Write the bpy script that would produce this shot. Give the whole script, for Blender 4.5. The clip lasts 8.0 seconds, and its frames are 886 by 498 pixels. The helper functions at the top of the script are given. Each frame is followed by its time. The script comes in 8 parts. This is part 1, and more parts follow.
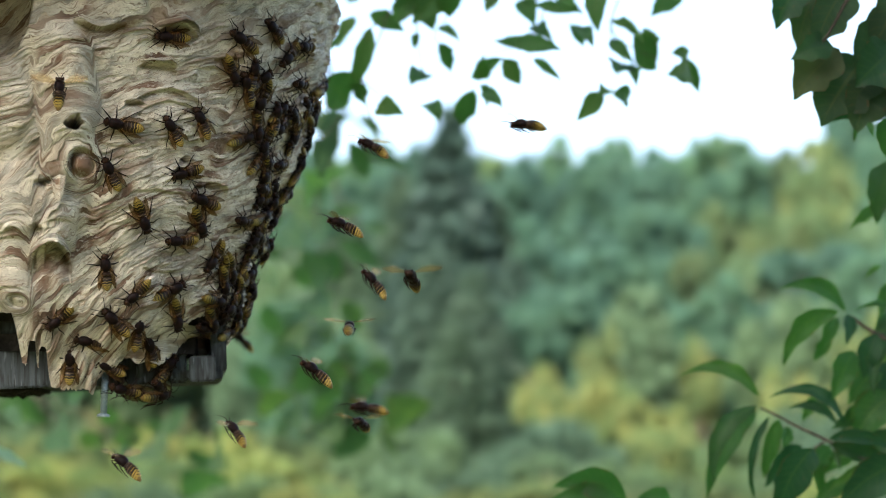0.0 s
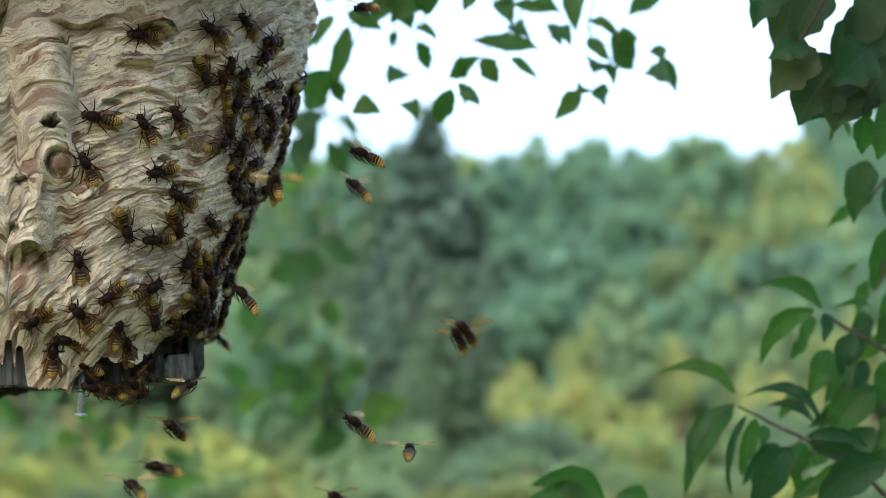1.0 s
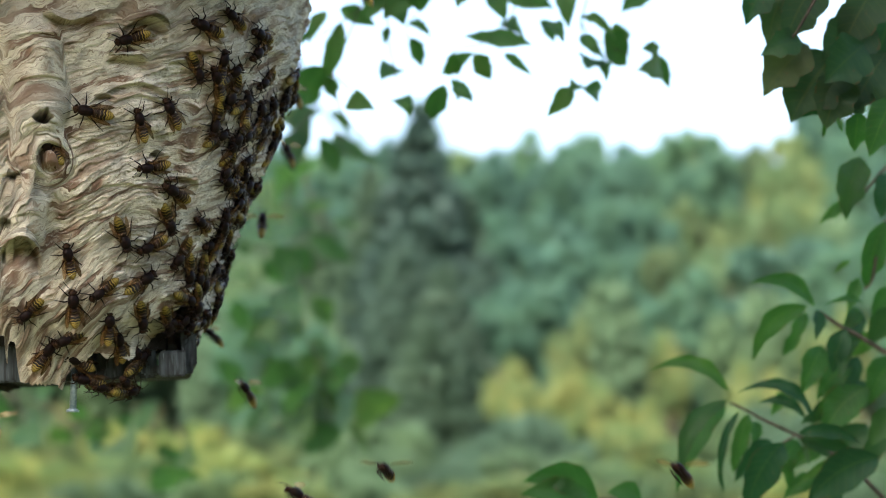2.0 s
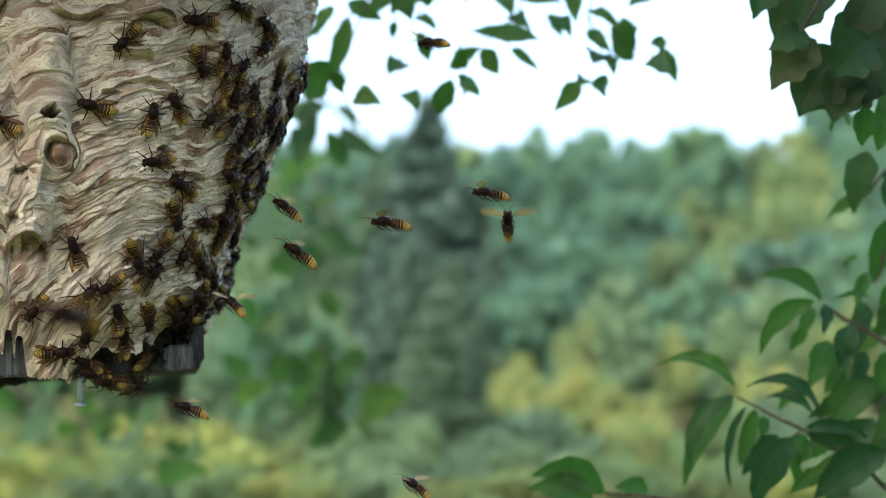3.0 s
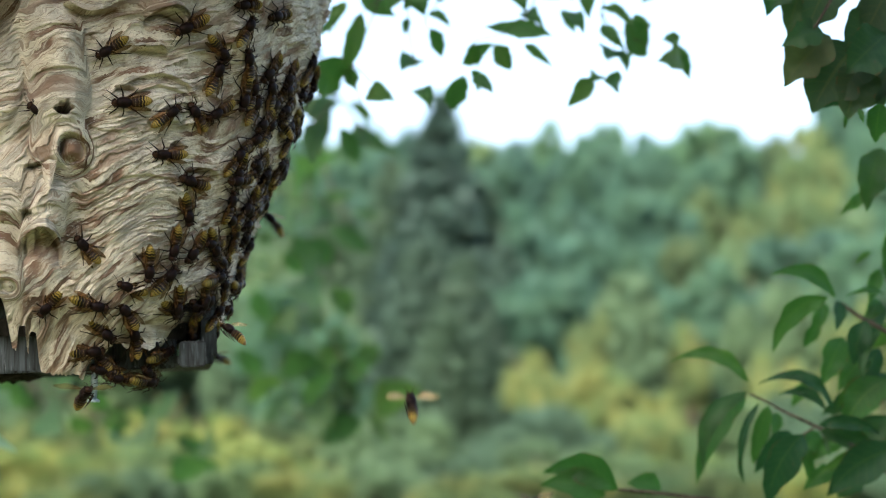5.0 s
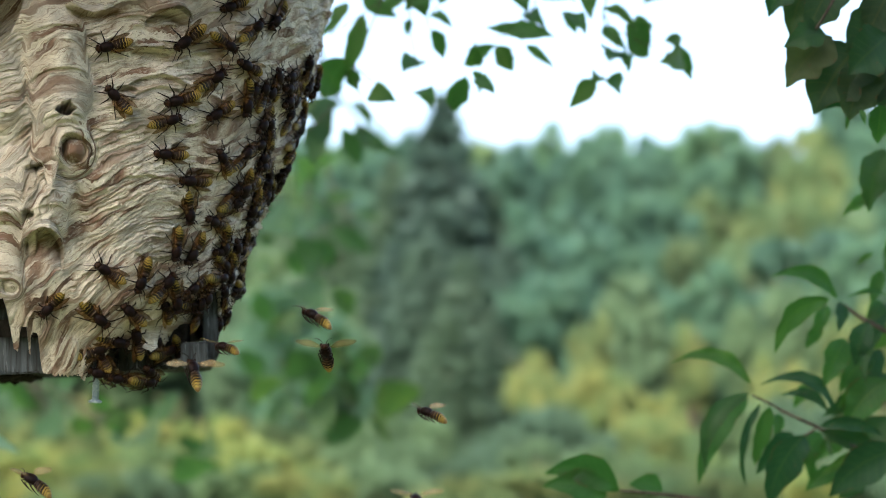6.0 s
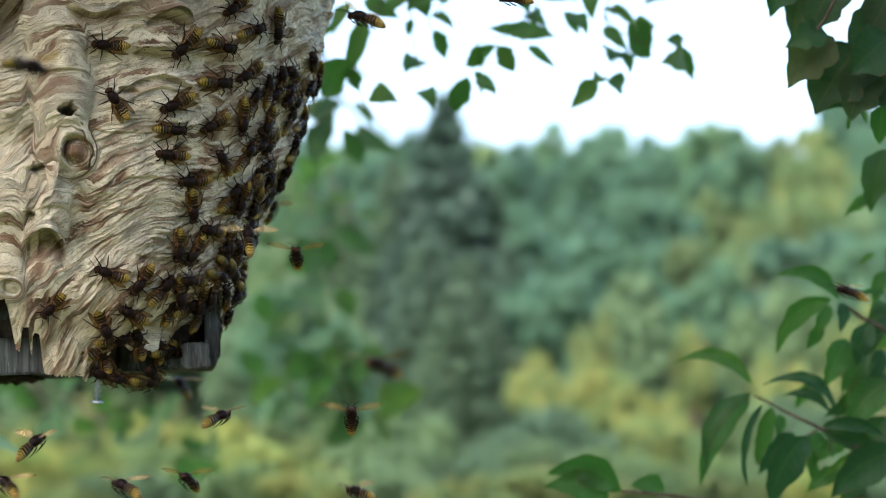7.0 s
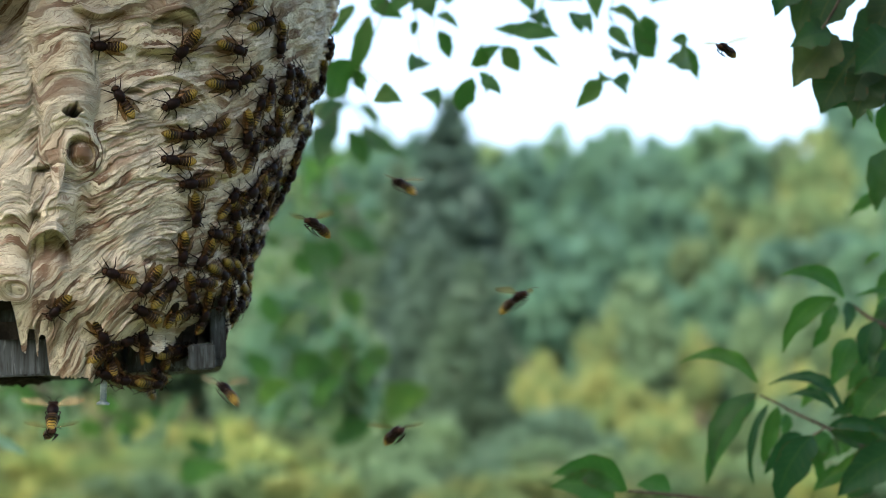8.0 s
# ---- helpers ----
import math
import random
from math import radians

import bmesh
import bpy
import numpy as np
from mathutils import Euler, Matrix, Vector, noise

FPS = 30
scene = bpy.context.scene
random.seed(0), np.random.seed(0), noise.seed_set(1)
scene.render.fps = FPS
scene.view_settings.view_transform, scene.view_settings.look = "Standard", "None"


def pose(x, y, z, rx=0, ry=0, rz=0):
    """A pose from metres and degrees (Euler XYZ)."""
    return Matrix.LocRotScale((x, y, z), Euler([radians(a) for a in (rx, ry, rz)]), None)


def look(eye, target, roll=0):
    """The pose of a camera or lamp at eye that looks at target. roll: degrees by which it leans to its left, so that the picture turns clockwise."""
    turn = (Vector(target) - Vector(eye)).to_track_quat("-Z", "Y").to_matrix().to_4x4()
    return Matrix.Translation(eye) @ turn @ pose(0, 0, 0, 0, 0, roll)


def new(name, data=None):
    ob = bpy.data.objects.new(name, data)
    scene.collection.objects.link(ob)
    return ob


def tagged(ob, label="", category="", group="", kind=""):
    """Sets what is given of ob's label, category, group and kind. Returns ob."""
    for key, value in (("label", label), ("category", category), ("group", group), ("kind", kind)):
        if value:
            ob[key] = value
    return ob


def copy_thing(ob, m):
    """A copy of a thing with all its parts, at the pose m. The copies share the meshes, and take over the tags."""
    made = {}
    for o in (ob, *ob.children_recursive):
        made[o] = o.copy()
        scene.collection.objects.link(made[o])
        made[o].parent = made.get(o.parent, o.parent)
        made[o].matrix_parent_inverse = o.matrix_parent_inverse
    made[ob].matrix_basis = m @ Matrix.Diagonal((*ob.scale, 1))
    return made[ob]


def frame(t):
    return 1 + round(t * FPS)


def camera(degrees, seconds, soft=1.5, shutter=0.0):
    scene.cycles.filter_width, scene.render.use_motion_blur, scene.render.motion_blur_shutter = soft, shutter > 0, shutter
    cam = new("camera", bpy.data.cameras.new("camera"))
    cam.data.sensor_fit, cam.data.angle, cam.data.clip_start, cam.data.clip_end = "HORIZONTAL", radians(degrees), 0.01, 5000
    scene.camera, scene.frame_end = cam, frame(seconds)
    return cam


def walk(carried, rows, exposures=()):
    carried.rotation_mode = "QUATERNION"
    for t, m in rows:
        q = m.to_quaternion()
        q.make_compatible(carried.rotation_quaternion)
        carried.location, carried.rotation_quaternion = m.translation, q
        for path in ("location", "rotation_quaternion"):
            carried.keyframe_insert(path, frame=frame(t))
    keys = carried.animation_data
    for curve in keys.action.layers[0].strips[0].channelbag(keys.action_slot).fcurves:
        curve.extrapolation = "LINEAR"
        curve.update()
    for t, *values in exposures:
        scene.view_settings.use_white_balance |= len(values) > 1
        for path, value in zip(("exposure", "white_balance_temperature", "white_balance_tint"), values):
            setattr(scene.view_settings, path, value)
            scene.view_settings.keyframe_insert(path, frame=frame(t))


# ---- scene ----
cam = camera(28.0, 8.0, soft=1.0, shutter=0.35)
cam.data.dof.use_dof = True
cam.data.dof.focus_distance = 1.05
cam.data.dof.aperture_fstop = 6.8
EYE = (0.0, 0.0, 1.5)


def aim(turn, tilt, roll):
    """The hand-held camera's pose: turned right, tilted up, rolled (degrees)."""
    a, b = radians(turn), radians(tilt)
    way = Vector((math.sin(a) * math.cos(b), math.cos(a) * math.cos(b), math.sin(b)))
    return look(EYE, Vector(EYE) + way, roll)


walk(cam, [
    (0.0, aim(-0.0000, 5.7928, -0.0000)),
    (0.5, aim(0.3881, 5.7878, -0.0964)),
    (1.0, aim(0.7178, 5.7551, -0.0831)),
    (1.5, aim(0.9700, 5.6971, -0.0485)),
    (3.0, aim(0.7245, 5.4581, 0.0010)),
    (3.5, aim(0.5041, 5.3621, 0.0196)),
    (4.0, aim(0.3683, 5.3337, 0.0421)),
    (4.5, aim(0.3299, 5.3293, 0.0616)),
    (6.0, aim(0.2523, 5.3666, 0.1042)),
    (6.5, aim(0.2223, 5.3792, 0.0997)),
    (7.0, aim(0.1998, 5.3833, 0.0892)),
    (7.5, aim(0.1039, 5.3902, -0.0212)),
    (8.0, aim(0.0240, 5.3968, -0.0695)),
])


# ---- light: a bright, evenly clouded sky with a broad soft sun ----
world = bpy.data.worlds.new("sky")
scene.world = world
world.use_nodes = True
wn = world.node_tree.nodes
sky = wn.new("ShaderNodeTexSky")
sky.sky_type = "NISHITA"
sky.sun_disc = False
sky.sun_elevation = radians(42)
sky.sun_rotation = radians(205)
sky.air_density, sky.dust_density, sky.ozone_density = 1.0, 3.5, 1.0
wn["Background"].inputs["Strength"].default_value = 0.15
world.node_tree.links.new(sky.outputs["Color"], wn["Background"].inputs["Color"])

sun = new("sun", bpy.data.lights.new("sun", "SUN"))
sun.data.energy = 1.8
sun.data.angle = radians(10)
sun.data.color = (1.0, 0.96, 0.9)
sun.matrix_world = look((-1.0, -1.6, 2.98), (0.0, 0.6, 0.8))
scene.view_settings.exposure = 1.85

# ---- materials ----
def surface(name, rough=0.7, spec=0.3, metal=0.0):
    """A node material; returns it with its node tree and its Principled node."""
    m = bpy.data.materials.new(name)
    m.use_nodes = True
    tree = m.node_tree
    node = tree.nodes["Principled BSDF"]
    node.inputs["Roughness"].default_value = rough
    node.inputs["Specular IOR Level"].default_value = spec
    node.inputs["Metallic"].default_value = metal
    return m, tree, node


def ramp(tree, source, stops, mode="LINEAR"):
    r = tree.nodes.new("ShaderNodeValToRGB")
    r.color_ramp.interpolation = mode
    while len(r.color_ramp.elements) < len(stops):
        r.color_ramp.elements.new(0.5)
    for e, (at, c) in zip(r.color_ramp.elements, stops):
        e.position, e.color = at, (*c, 1)
    tree.links.new(source, r.inputs[0])
    return r.outputs[0]


def grain(tree, coord, scale, detail=4.0, stretch=(1, 1, 1), rough=0.55):
    """Noise at a scale per metre, stretched along the axes of coord."""
    m = tree.nodes.new("ShaderNodeMapping")
    m.inputs["Scale"].default_value = stretch
    tree.links.new(coord, m.inputs["Vector"])
    n = tree.nodes.new("ShaderNodeTexNoise")
    n.inputs["Scale"].default_value, n.inputs["Detail"].default_value, n.inputs["Roughness"].default_value = scale, detail, rough
    tree.links.new(m.outputs[0], n.inputs["Vector"])
    return n.outputs["Fac"]


def coords(tree, which="Object"):
    return tree.nodes.new("ShaderNodeTexCoord").outputs[which]


def mix(tree, fac, a, b, how="MIX"):
    n = tree.nodes.new("ShaderNodeMix")
    n.data_type, n.blend_type = "RGBA", how
    for socket, v in ((n.inputs[0], fac), (n.inputs[6], a), (n.inputs[7], b)):
        if isinstance(v, bpy.types.NodeSocket):
            tree.links.new(v, socket)
        elif isinstance(v, (int, float)):
            socket.default_value = v
        else:
            socket.default_value = (*v, 1)
    return n.outputs[2]


def calc(tree, op, a, b=0.0, c=0.0):
    n = tree.nodes.new("ShaderNodeMath")
    n.operation = op
    for i, v in enumerate((a, b, c)):
        if isinstance(v, bpy.types.NodeSocket):
            tree.links.new(v, n.inputs[i])
        else:
            n.inputs[i].default_value = v
    return n.outputs[0]


def relief(tree, node, height, strength, distance):
    b = tree.nodes.new("ShaderNodeBump")
    b.inputs["Strength"].default_value, b.inputs["Distance"].default_value = strength, distance
    tree.links.new(height, b.inputs["Height"])
    tree.links.new(b.outputs[0], node.inputs["Normal"])


def paper_material():
    """Chewed-wood paper laid on in thin ragged strips, each of one tone: cream, buff, grey or red-brown."""
    m, t, n = surface("nest_paper", 0.9, 0.1)
    uv = t.nodes.new("ShaderNodeUVMap")
    uv.uv_map = "strips"
    sep = t.nodes.new("ShaderNodeSeparateXYZ")
    t.links.new(uv.outputs[0], sep.inputs[0])
    rag = calc(t, "MULTIPLY", calc(t, "SUBTRACT", grain(t, uv.outputs[0], 1.0, 3.0, (330, 0.9, 1), 0.65), 0.5), 0.55)
    number = calc(t, "ADD", sep.outputs[1], rag)
    layer = calc(t, "FLOOR", number)
    at = t.nodes.new("ShaderNodeCombineXYZ")
    t.links.new(calc(t, "MULTIPLY", sep.outputs[0], 34.0), at.inputs[0])
    t.links.new(calc(t, "MULTIPLY", layer, 3.71), at.inputs[1])
    tone = grain(t, at.outputs[0], 1.0, 1.0, (1, 1, 1), 0.5)
    c = ramp(t, tone, [(0.31, (0.135, 0.085, 0.062)), (0.375, (0.265, 0.165, 0.116)), (0.415, (0.54, 0.45, 0.345)), (0.47, (0.72, 0.66, 0.545)), (0.54, (0.80, 0.755, 0.645)),
                       (0.59, (0.56, 0.525, 0.44)), (0.64, (0.36, 0.335, 0.285)), (0.72, (0.76, 0.71, 0.60))])
    # fibres along each strip, broad brown washes and weathered grey
    fine = grain(t, uv.outputs[0], 1.0, 3.0, (120, 5.5, 1), 0.6)
    c = mix(t, ramp(t, fine, [(0.37, (0.85, 0.85, 0.85)), (0.47, (0, 0, 0))]), c, (0.26, 0.19, 0.138))
    pale = grain(t, uv.outputs[0], 1.0, 4.0, (150, 3.2, 7), 0.7)
    c = mix(t, ramp(t, pale, [(0.52, (0, 0, 0)), (0.66, (0.5, 0.5, 0.5))]), c, (0.93, 0.90, 0.80))
    broad = grain(t, uv.outputs[0], 1.0, 2.0, (20, 0.42, 1), 0.5)
    c = mix(t, ramp(t, broad, [(0.57, (0, 0, 0)), (0.64, (0.75, 0.75, 0.75))]), c, (0.27, 0.18, 0.132))
    grey = grain(t, coords(t), 24.0, 3.0)
    c = mix(t, ramp(t, grey, [(0.50, (0, 0, 0)), (0.68, (0.5, 0.5, 0.5))]), c, (0.46, 0.45, 0.41))
    speck = grain(t, coords(t), 700.0, 4.0, (1, 1, 1), 0.7)
    c = mix(t, ramp(t, speck, [(0.36, (0.35, 0.35, 0.35)), (0.45, (0, 0, 0))]), c, (0.27, 0.22, 0.17))
    c = mix(t, 1.0, c, (0.92, 0.893, 0.855), "MULTIPLY")
    t.links.new(c, n.inputs["Base Color"])
    relief(t, n, mix(t, 0.3, mix(t, 0.5, fine, pale), speck), 1.0, 0.0018)
    return m


def wood_material():
    m, t, n = surface("weathered_wood", 0.85, 0.2)
    o = coords(t)
    g = grain(t, o, 190.0, 5.0, (1, 1, 0.05), 0.6)
    s = grain(t, o, 30.0, 3.0)
    c = ramp(t, g, [(0.3, (0.06, 0.06, 0.058)), (0.42, (0.14, 0.148, 0.145)), (0.54, (0.23, 0.25, 0.245)), (0.64, (0.34, 0.365, 0.36)), (0.74, (0.16, 0.16, 0.15))])
    c = mix(t, ramp(t, s, [(0.40, (0.85, 0.85, 0.85)), (0.54, (0, 0, 0))]), c, (0.04, 0.036, 0.03))
    dark = grain(t, o, 320.0, 3.0, (1, 1, 0.10), 0.6)
    c = mix(t, ramp(t, dark, [(0.50, (0, 0, 0)), (0.60, (0.75, 0.75, 0.75))]), c, (0.065, 0.06, 0.052))
    drip = grain(t, o, 420.0, 2.0, (1, 1, 0.14))
    c = mix(t, ramp(t, drip, [(0.63, (0, 0, 0)), (0.69, (0.55, 0.55, 0.55))]), c, (0.58, 0.62, 0.60))
    c = mix(t, 1.0, c, (0.33, 0.355, 0.375), "MULTIPLY")
    t.links.new(c, n.inputs["Base Color"])
    relief(t, n, g, 0.7, 0.002)
    return m


# near black, for the crust under the box and the tiers darkening the hollow
def near_black_material():
    m, t, n = surface("near_black", 0.95, 0.1)
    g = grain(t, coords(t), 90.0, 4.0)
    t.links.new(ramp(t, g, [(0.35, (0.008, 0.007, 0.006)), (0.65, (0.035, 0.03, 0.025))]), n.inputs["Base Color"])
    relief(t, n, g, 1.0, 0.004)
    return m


def leaf_material(name, top, deep, yellow, shine=0.45):
    """Thin leaf: some light comes through; each leaf differs a little."""
    m, t, n = surface(name, shine, 0.3)
    info = t.nodes.new("ShaderNodeObjectInfo").outputs["Random"]
    o = coords(t)
    g = grain(t, o, 60.0, 3.0)
    c = mix(t, g, top, deep)
    c = mix(t, ramp(t, info, [(0.55, (0, 0, 0)), (1.0, (0.55, 0.55, 0.55))]), c, yellow)
    spots = grain(t, o, 170.0, 2.0)
    c = mix(t, ramp(t, spots, [(0.68, (0, 0, 0)), (0.74, (0.5, 0.5, 0.5))]), c, (0.10, 0.07, 0.03))
    t.links.new(c, n.inputs["Base Color"])
    # midrib and side veins, from the blade's own coordinates
    uv = t.nodes.new("ShaderNodeUVMap")
    uv.uv_map = "blade"
    sep = t.nodes.new("ShaderNodeSeparateXYZ")
    t.links.new(uv.outputs[0], sep.inputs[0])
    off = calc(t, "ABSOLUTE", sep.outputs[1])
    side = calc(t, "FRACT", calc(t, "MULTIPLY", calc(t, "SUBTRACT", sep.outputs[0], calc(t, "MULTIPLY", off, 0.16)), 9.0))
    vein = calc(t, "MAXIMUM", calc(t, "LESS_THAN", off, 0.05), calc(t, "MULTIPLY", calc(t, "LESS_THAN", calc(t, "ABSOLUTE", calc(t, "SUBTRACT", side, 0.5)), 0.06), 0.55))
    c = mix(t, calc(t, "MULTIPLY", vein, 0.4), c, yellow)
    c = mix(t, ramp(t, grain(t, o, 26.0, 3.0), [(0.40, (0.55, 0.55, 0.55)), (0.56, (0, 0, 0))]), c, deep)
    edge = calc(t, "MULTIPLY", calc(t, "GREATER_THAN", off, 0.93), calc(t, "GREATER_THAN", grain(t, o, 90.0, 2.0), 0.52))
    c = mix(t, calc(t, "MULTIPLY", edge, 0.6), c, (0.11, 0.06, 0.025))
    t.links.new(c, n.inputs["Base Color"])
    relief(t, n, calc(t, "SUBTRACT", g, calc(t, "MULTIPLY", vein, 0.5)), 0.5, 0.0015)
    thin = t.nodes.new("ShaderNodeBsdfTranslucent")
    t.links.new(mix(t, 1.0, c, (1.0, 1.35, 0.55), "MULTIPLY"), thin.inputs["Color"])
    both = t.nodes.new("ShaderNodeMixShader")
    both.inputs[0].default_value = 0.5
    t.links.new(n.outputs[0], both.inputs[1])
    t.links.new(thin.outputs[0], both.inputs[2])
    t.links.new(both.outputs[0], t.nodes["Material Output"].inputs["Surface"])
    return m


def crown_material(name, a, b, c):
    """Foliage of a whole tree: leaves vary one by one, boughs by patches, trees among themselves."""
    m, t, n = surface(name, 0.6, 0.25)
    g = t.nodes.new("ShaderNodeNewGeometry").outputs["Random Per Island"]
    each = t.nodes.new("ShaderNodeObjectInfo").outputs["Random"]
    patch = grain(t, coords(t), 3.2, 2.0)
    col = mix(t, g, a, b)
    col = mix(t, ramp(t, patch, [(0.40, (0, 0, 0)), (0.62, (1, 1, 1))]), col, c)
    col = mix(t, 1.0, col, ramp(t, each, [(0.0, (0.70, 0.76, 0.86)), (0.35, (0.94, 0.97, 1.02)), (0.65, (1.08, 1.07, 1.0)), (1.0, (1.26, 1.22, 1.0))]), "MULTIPLY")
    t.links.new(col, n.inputs["Base Color"])
    thin = t.nodes.new("ShaderNodeBsdfTranslucent")
    t.links.new(col, thin.inputs["Color"])
    both = t.nodes.new("ShaderNodeMixShader")
    both.inputs[0].default_value = 0.3
    t.links.new(n.outputs[0], both.inputs[1])
    t.links.new(thin.outputs[0], both.inputs[2])
    t.links.new(both.outputs[0], t.nodes["Material Output"].inputs["Surface"])
    return m


def bark_material(name, a, b, scale):
    m, t, n = surface(name, 0.9, 0.2)
    g = grain(t, coords(t), scale, 4.0, (1, 1, 0.25))
    t.links.new(ramp(t, g, [(0.35, a), (0.65, b)]), n.inputs["Base Color"])
    relief(t, n, g, 0.8, 0.2 / scale)
    return m


def ground_material():
    m, t, n = surface("meadow", 0.95, 0.1)
    o = coords(t)
    g, s = grain(t, o, 3.0, 5.0), grain(t, o, 0.12, 3.0)
    c = ramp(t, g, [(0.35, (0.030, 0.050, 0.015)), (0.65, (0.075, 0.105, 0.030))])
    t.links.new(mix(t, s, c, (0.10, 0.095, 0.04)), n.inputs["Base Color"])
    relief(t, n, g, 1.0, 0.1)
    return m


def chitin_material(name, a, b, rough=0.35):
    m, t, n = surface(name, rough, 0.10)
    g = grain(t, coords(t), 900.0, 3.0)
    t.links.new(ramp(t, g, [(0.4, a), (0.62, b)]), n.inputs["Base Color"])
    relief(t, n, g, 0.25, 0.0003)
    return m


def abdomen_material():
    """Dark brown fore-part with thin pale hems, then yellow rings with toothed black edges and black dots."""
    m, t, n = surface("banded_abdomen", 0.42, 0.15)
    sep = t.nodes.new("ShaderNodeSeparateXYZ")
    o = coords(t)
    t.links.new(o, sep.inputs[0])
    along = calc(t, "MULTIPLY", calc(t, "ADD", sep.outputs[0], 0.0033), -1 / 0.0132)
    tooth = calc(t, "COSINE", calc(t, "MULTIPLY", sep.outputs[1], 2100.0))
    v = calc(t, "ADD", along, calc(t, "MULTIPLY", tooth, -0.017))
    v = calc(t, "ADD", v, calc(t, "MULTIPLY", grain(t, o, 500.0, 2.0), 0.03))
    brown, black, tan, yellow, amber = (0.014, 0.006, 0.005), (0.005, 0.003, 0.003), (0.15, 0.10, 0.045), (0.30, 0.21, 0.045), (0.17, 0.105, 0.030)
    c = ramp(t, v, [(0.0, brown), (0.165, tan), (0.185, brown), (0.33, tan), (0.355, black), (0.475, yellow), (0.505, black), (0.60, yellow), (0.67, black), (0.70, yellow),
                    (0.79, black), (0.81, yellow), (0.90, amber)], "CONSTANT")
    dull = grain(t, o, 1400.0, 3.0)
    c = mix(t, ramp(t, dull, [(0.45, (0, 0, 0)), (0.75, (0.4, 0.4, 0.4))]), c, (0.08, 0.045, 0.015))
    t.links.new(c, n.inputs["Base Color"])
    return m


def wing_material(name, dark, light, body):
    m, t, n = surface(name, 0.38, 0.22)
    v = grain(t, coords(t), 700.0, 2.0, (0.25, 1.6, 1))
    t.links.new(ramp(t, v, [(0.42, dark), (0.5, light)]), n.inputs["Base Color"])
    clear = t.nodes.new("ShaderNodeBsdfTransparent")
    clear.inputs[0].default_value = (1.0, 0.92, 0.78, 1)
    both = t.nodes.new("ShaderNodeMixShader")
    both.inputs[0].default_value = body
    t.links.new(clear.outputs[0], both.inputs[1])
    t.links.new(n.outputs[0], both.inputs[2])
    t.links.new(both.outputs[0], t.nodes["Material Output"].inputs["Surface"])
    return m


PAPER, WOOD, NEAR_BLACK = paper_material(), wood_material(), near_black_material()
LEAF = leaf_material("glossy_green_leaf", (0.050, 0.150, 0.034), (0.030, 0.105, 0.028), (0.105, 0.200, 0.034), 0.42)
# darker copy of the leaf above: shade put into its green
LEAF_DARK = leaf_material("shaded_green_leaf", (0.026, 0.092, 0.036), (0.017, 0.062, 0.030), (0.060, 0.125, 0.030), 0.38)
LEAF_DULL = leaf_material("dull_old_leaf", (0.042, 0.088, 0.042), (0.028, 0.062, 0.032), (0.105, 0.115, 0.040), 0.5)
LEAF_SMALL = leaf_material("small_green_leaf", (0.070, 0.165, 0.050), (0.045, 0.115, 0.038), (0.12, 0.17, 0.04), 0.55)
LEAF_FAR = leaf_material("dull_green_leaf", (0.072, 0.145, 0.062), (0.048, 0.105, 0.050), (0.14, 0.185, 0.055), 0.6)
LEAF_PALE = leaf_material("pale_leaf_underside", (0.30, 0.40, 0.38), (0.22, 0.32, 0.30), (0.30, 0.40, 0.38))
TWIG = bark_material("twig_bark", (0.045, 0.038, 0.028), (0.11, 0.092, 0.068), 200.0)
BARK = bark_material("tree_bark", (0.05, 0.04, 0.03), (0.15, 0.12, 0.09), 6.0)
CROWN_BROAD = crown_material("broadleaf_foliage", (0.058, 0.130, 0.080), (0.088, 0.178, 0.102), (0.072, 0.158, 0.108))
CROWN_OLIVE = crown_material("olive_foliage", (0.080, 0.150, 0.066), (0.12, 0.20, 0.085), (0.155, 0.20, 0.075))
CROWN_DARK = crown_material("conifer_foliage", (0.056, 0.106, 0.070), (0.086, 0.144, 0.096), (0.072, 0.122, 0.086))
CROWN_YELLOW = crown_material("yellowing_foliage", (0.092, 0.165, 0.064), (0.150, 0.216, 0.076), (0.228, 0.250, 0.083))
CROWN_MIST = crown_material("greyish_willow_foliage", (0.090, 0.157, 0.090), (0.130, 0.211, 0.116), (0.108, 0.182, 0.102))
GROUND = ground_material()
THORAX_SHELL = chitin_material("dark_maroon_shell", (0.004, 0.0025, 0.0025), (0.014, 0.005, 0.004), 0.45)
HEAD_SHELL = chitin_material("rusty_head_shell", (0.010, 0.005, 0.004), (0.050, 0.021, 0.009), 0.45)
EYE_SHELL = chitin_material("dark_eye", (0.010, 0.006, 0.005), (0.022, 0.010, 0.008), 0.15)
LEG_SHELL = chitin_material("brown_leg_shell", (0.007, 0.004, 0.003), (0.020, 0.009, 0.006), 0.45)
ABDOMEN = abdomen_material()
WING = wing_material("folded_wing_membrane", (0.020, 0.009, 0.005), (0.13, 0.062, 0.022), 0.42)
WING_SPREAD = wing_material("spread_wing_membrane", (0.30, 0.20, 0.10), (0.70, 0.58, 0.36), 0.24)
STEEL, steel_tree, steel_node = surface("dull_steel", 0.5, 0.5, 0.55)
steel_tree.links.new(ramp(steel_tree, grain(steel_tree, coords(steel_tree), 700.0), [(0.4, (0.20, 0.27, 0.31)), (0.65, (0.36, 0.43, 0.46))]), steel_node.inputs["Base Color"])
STEEL.node_tree.nodes["Principled BSDF"].inputs["Base Color"].default_value = (0.20, 0.23, 0.26, 1)


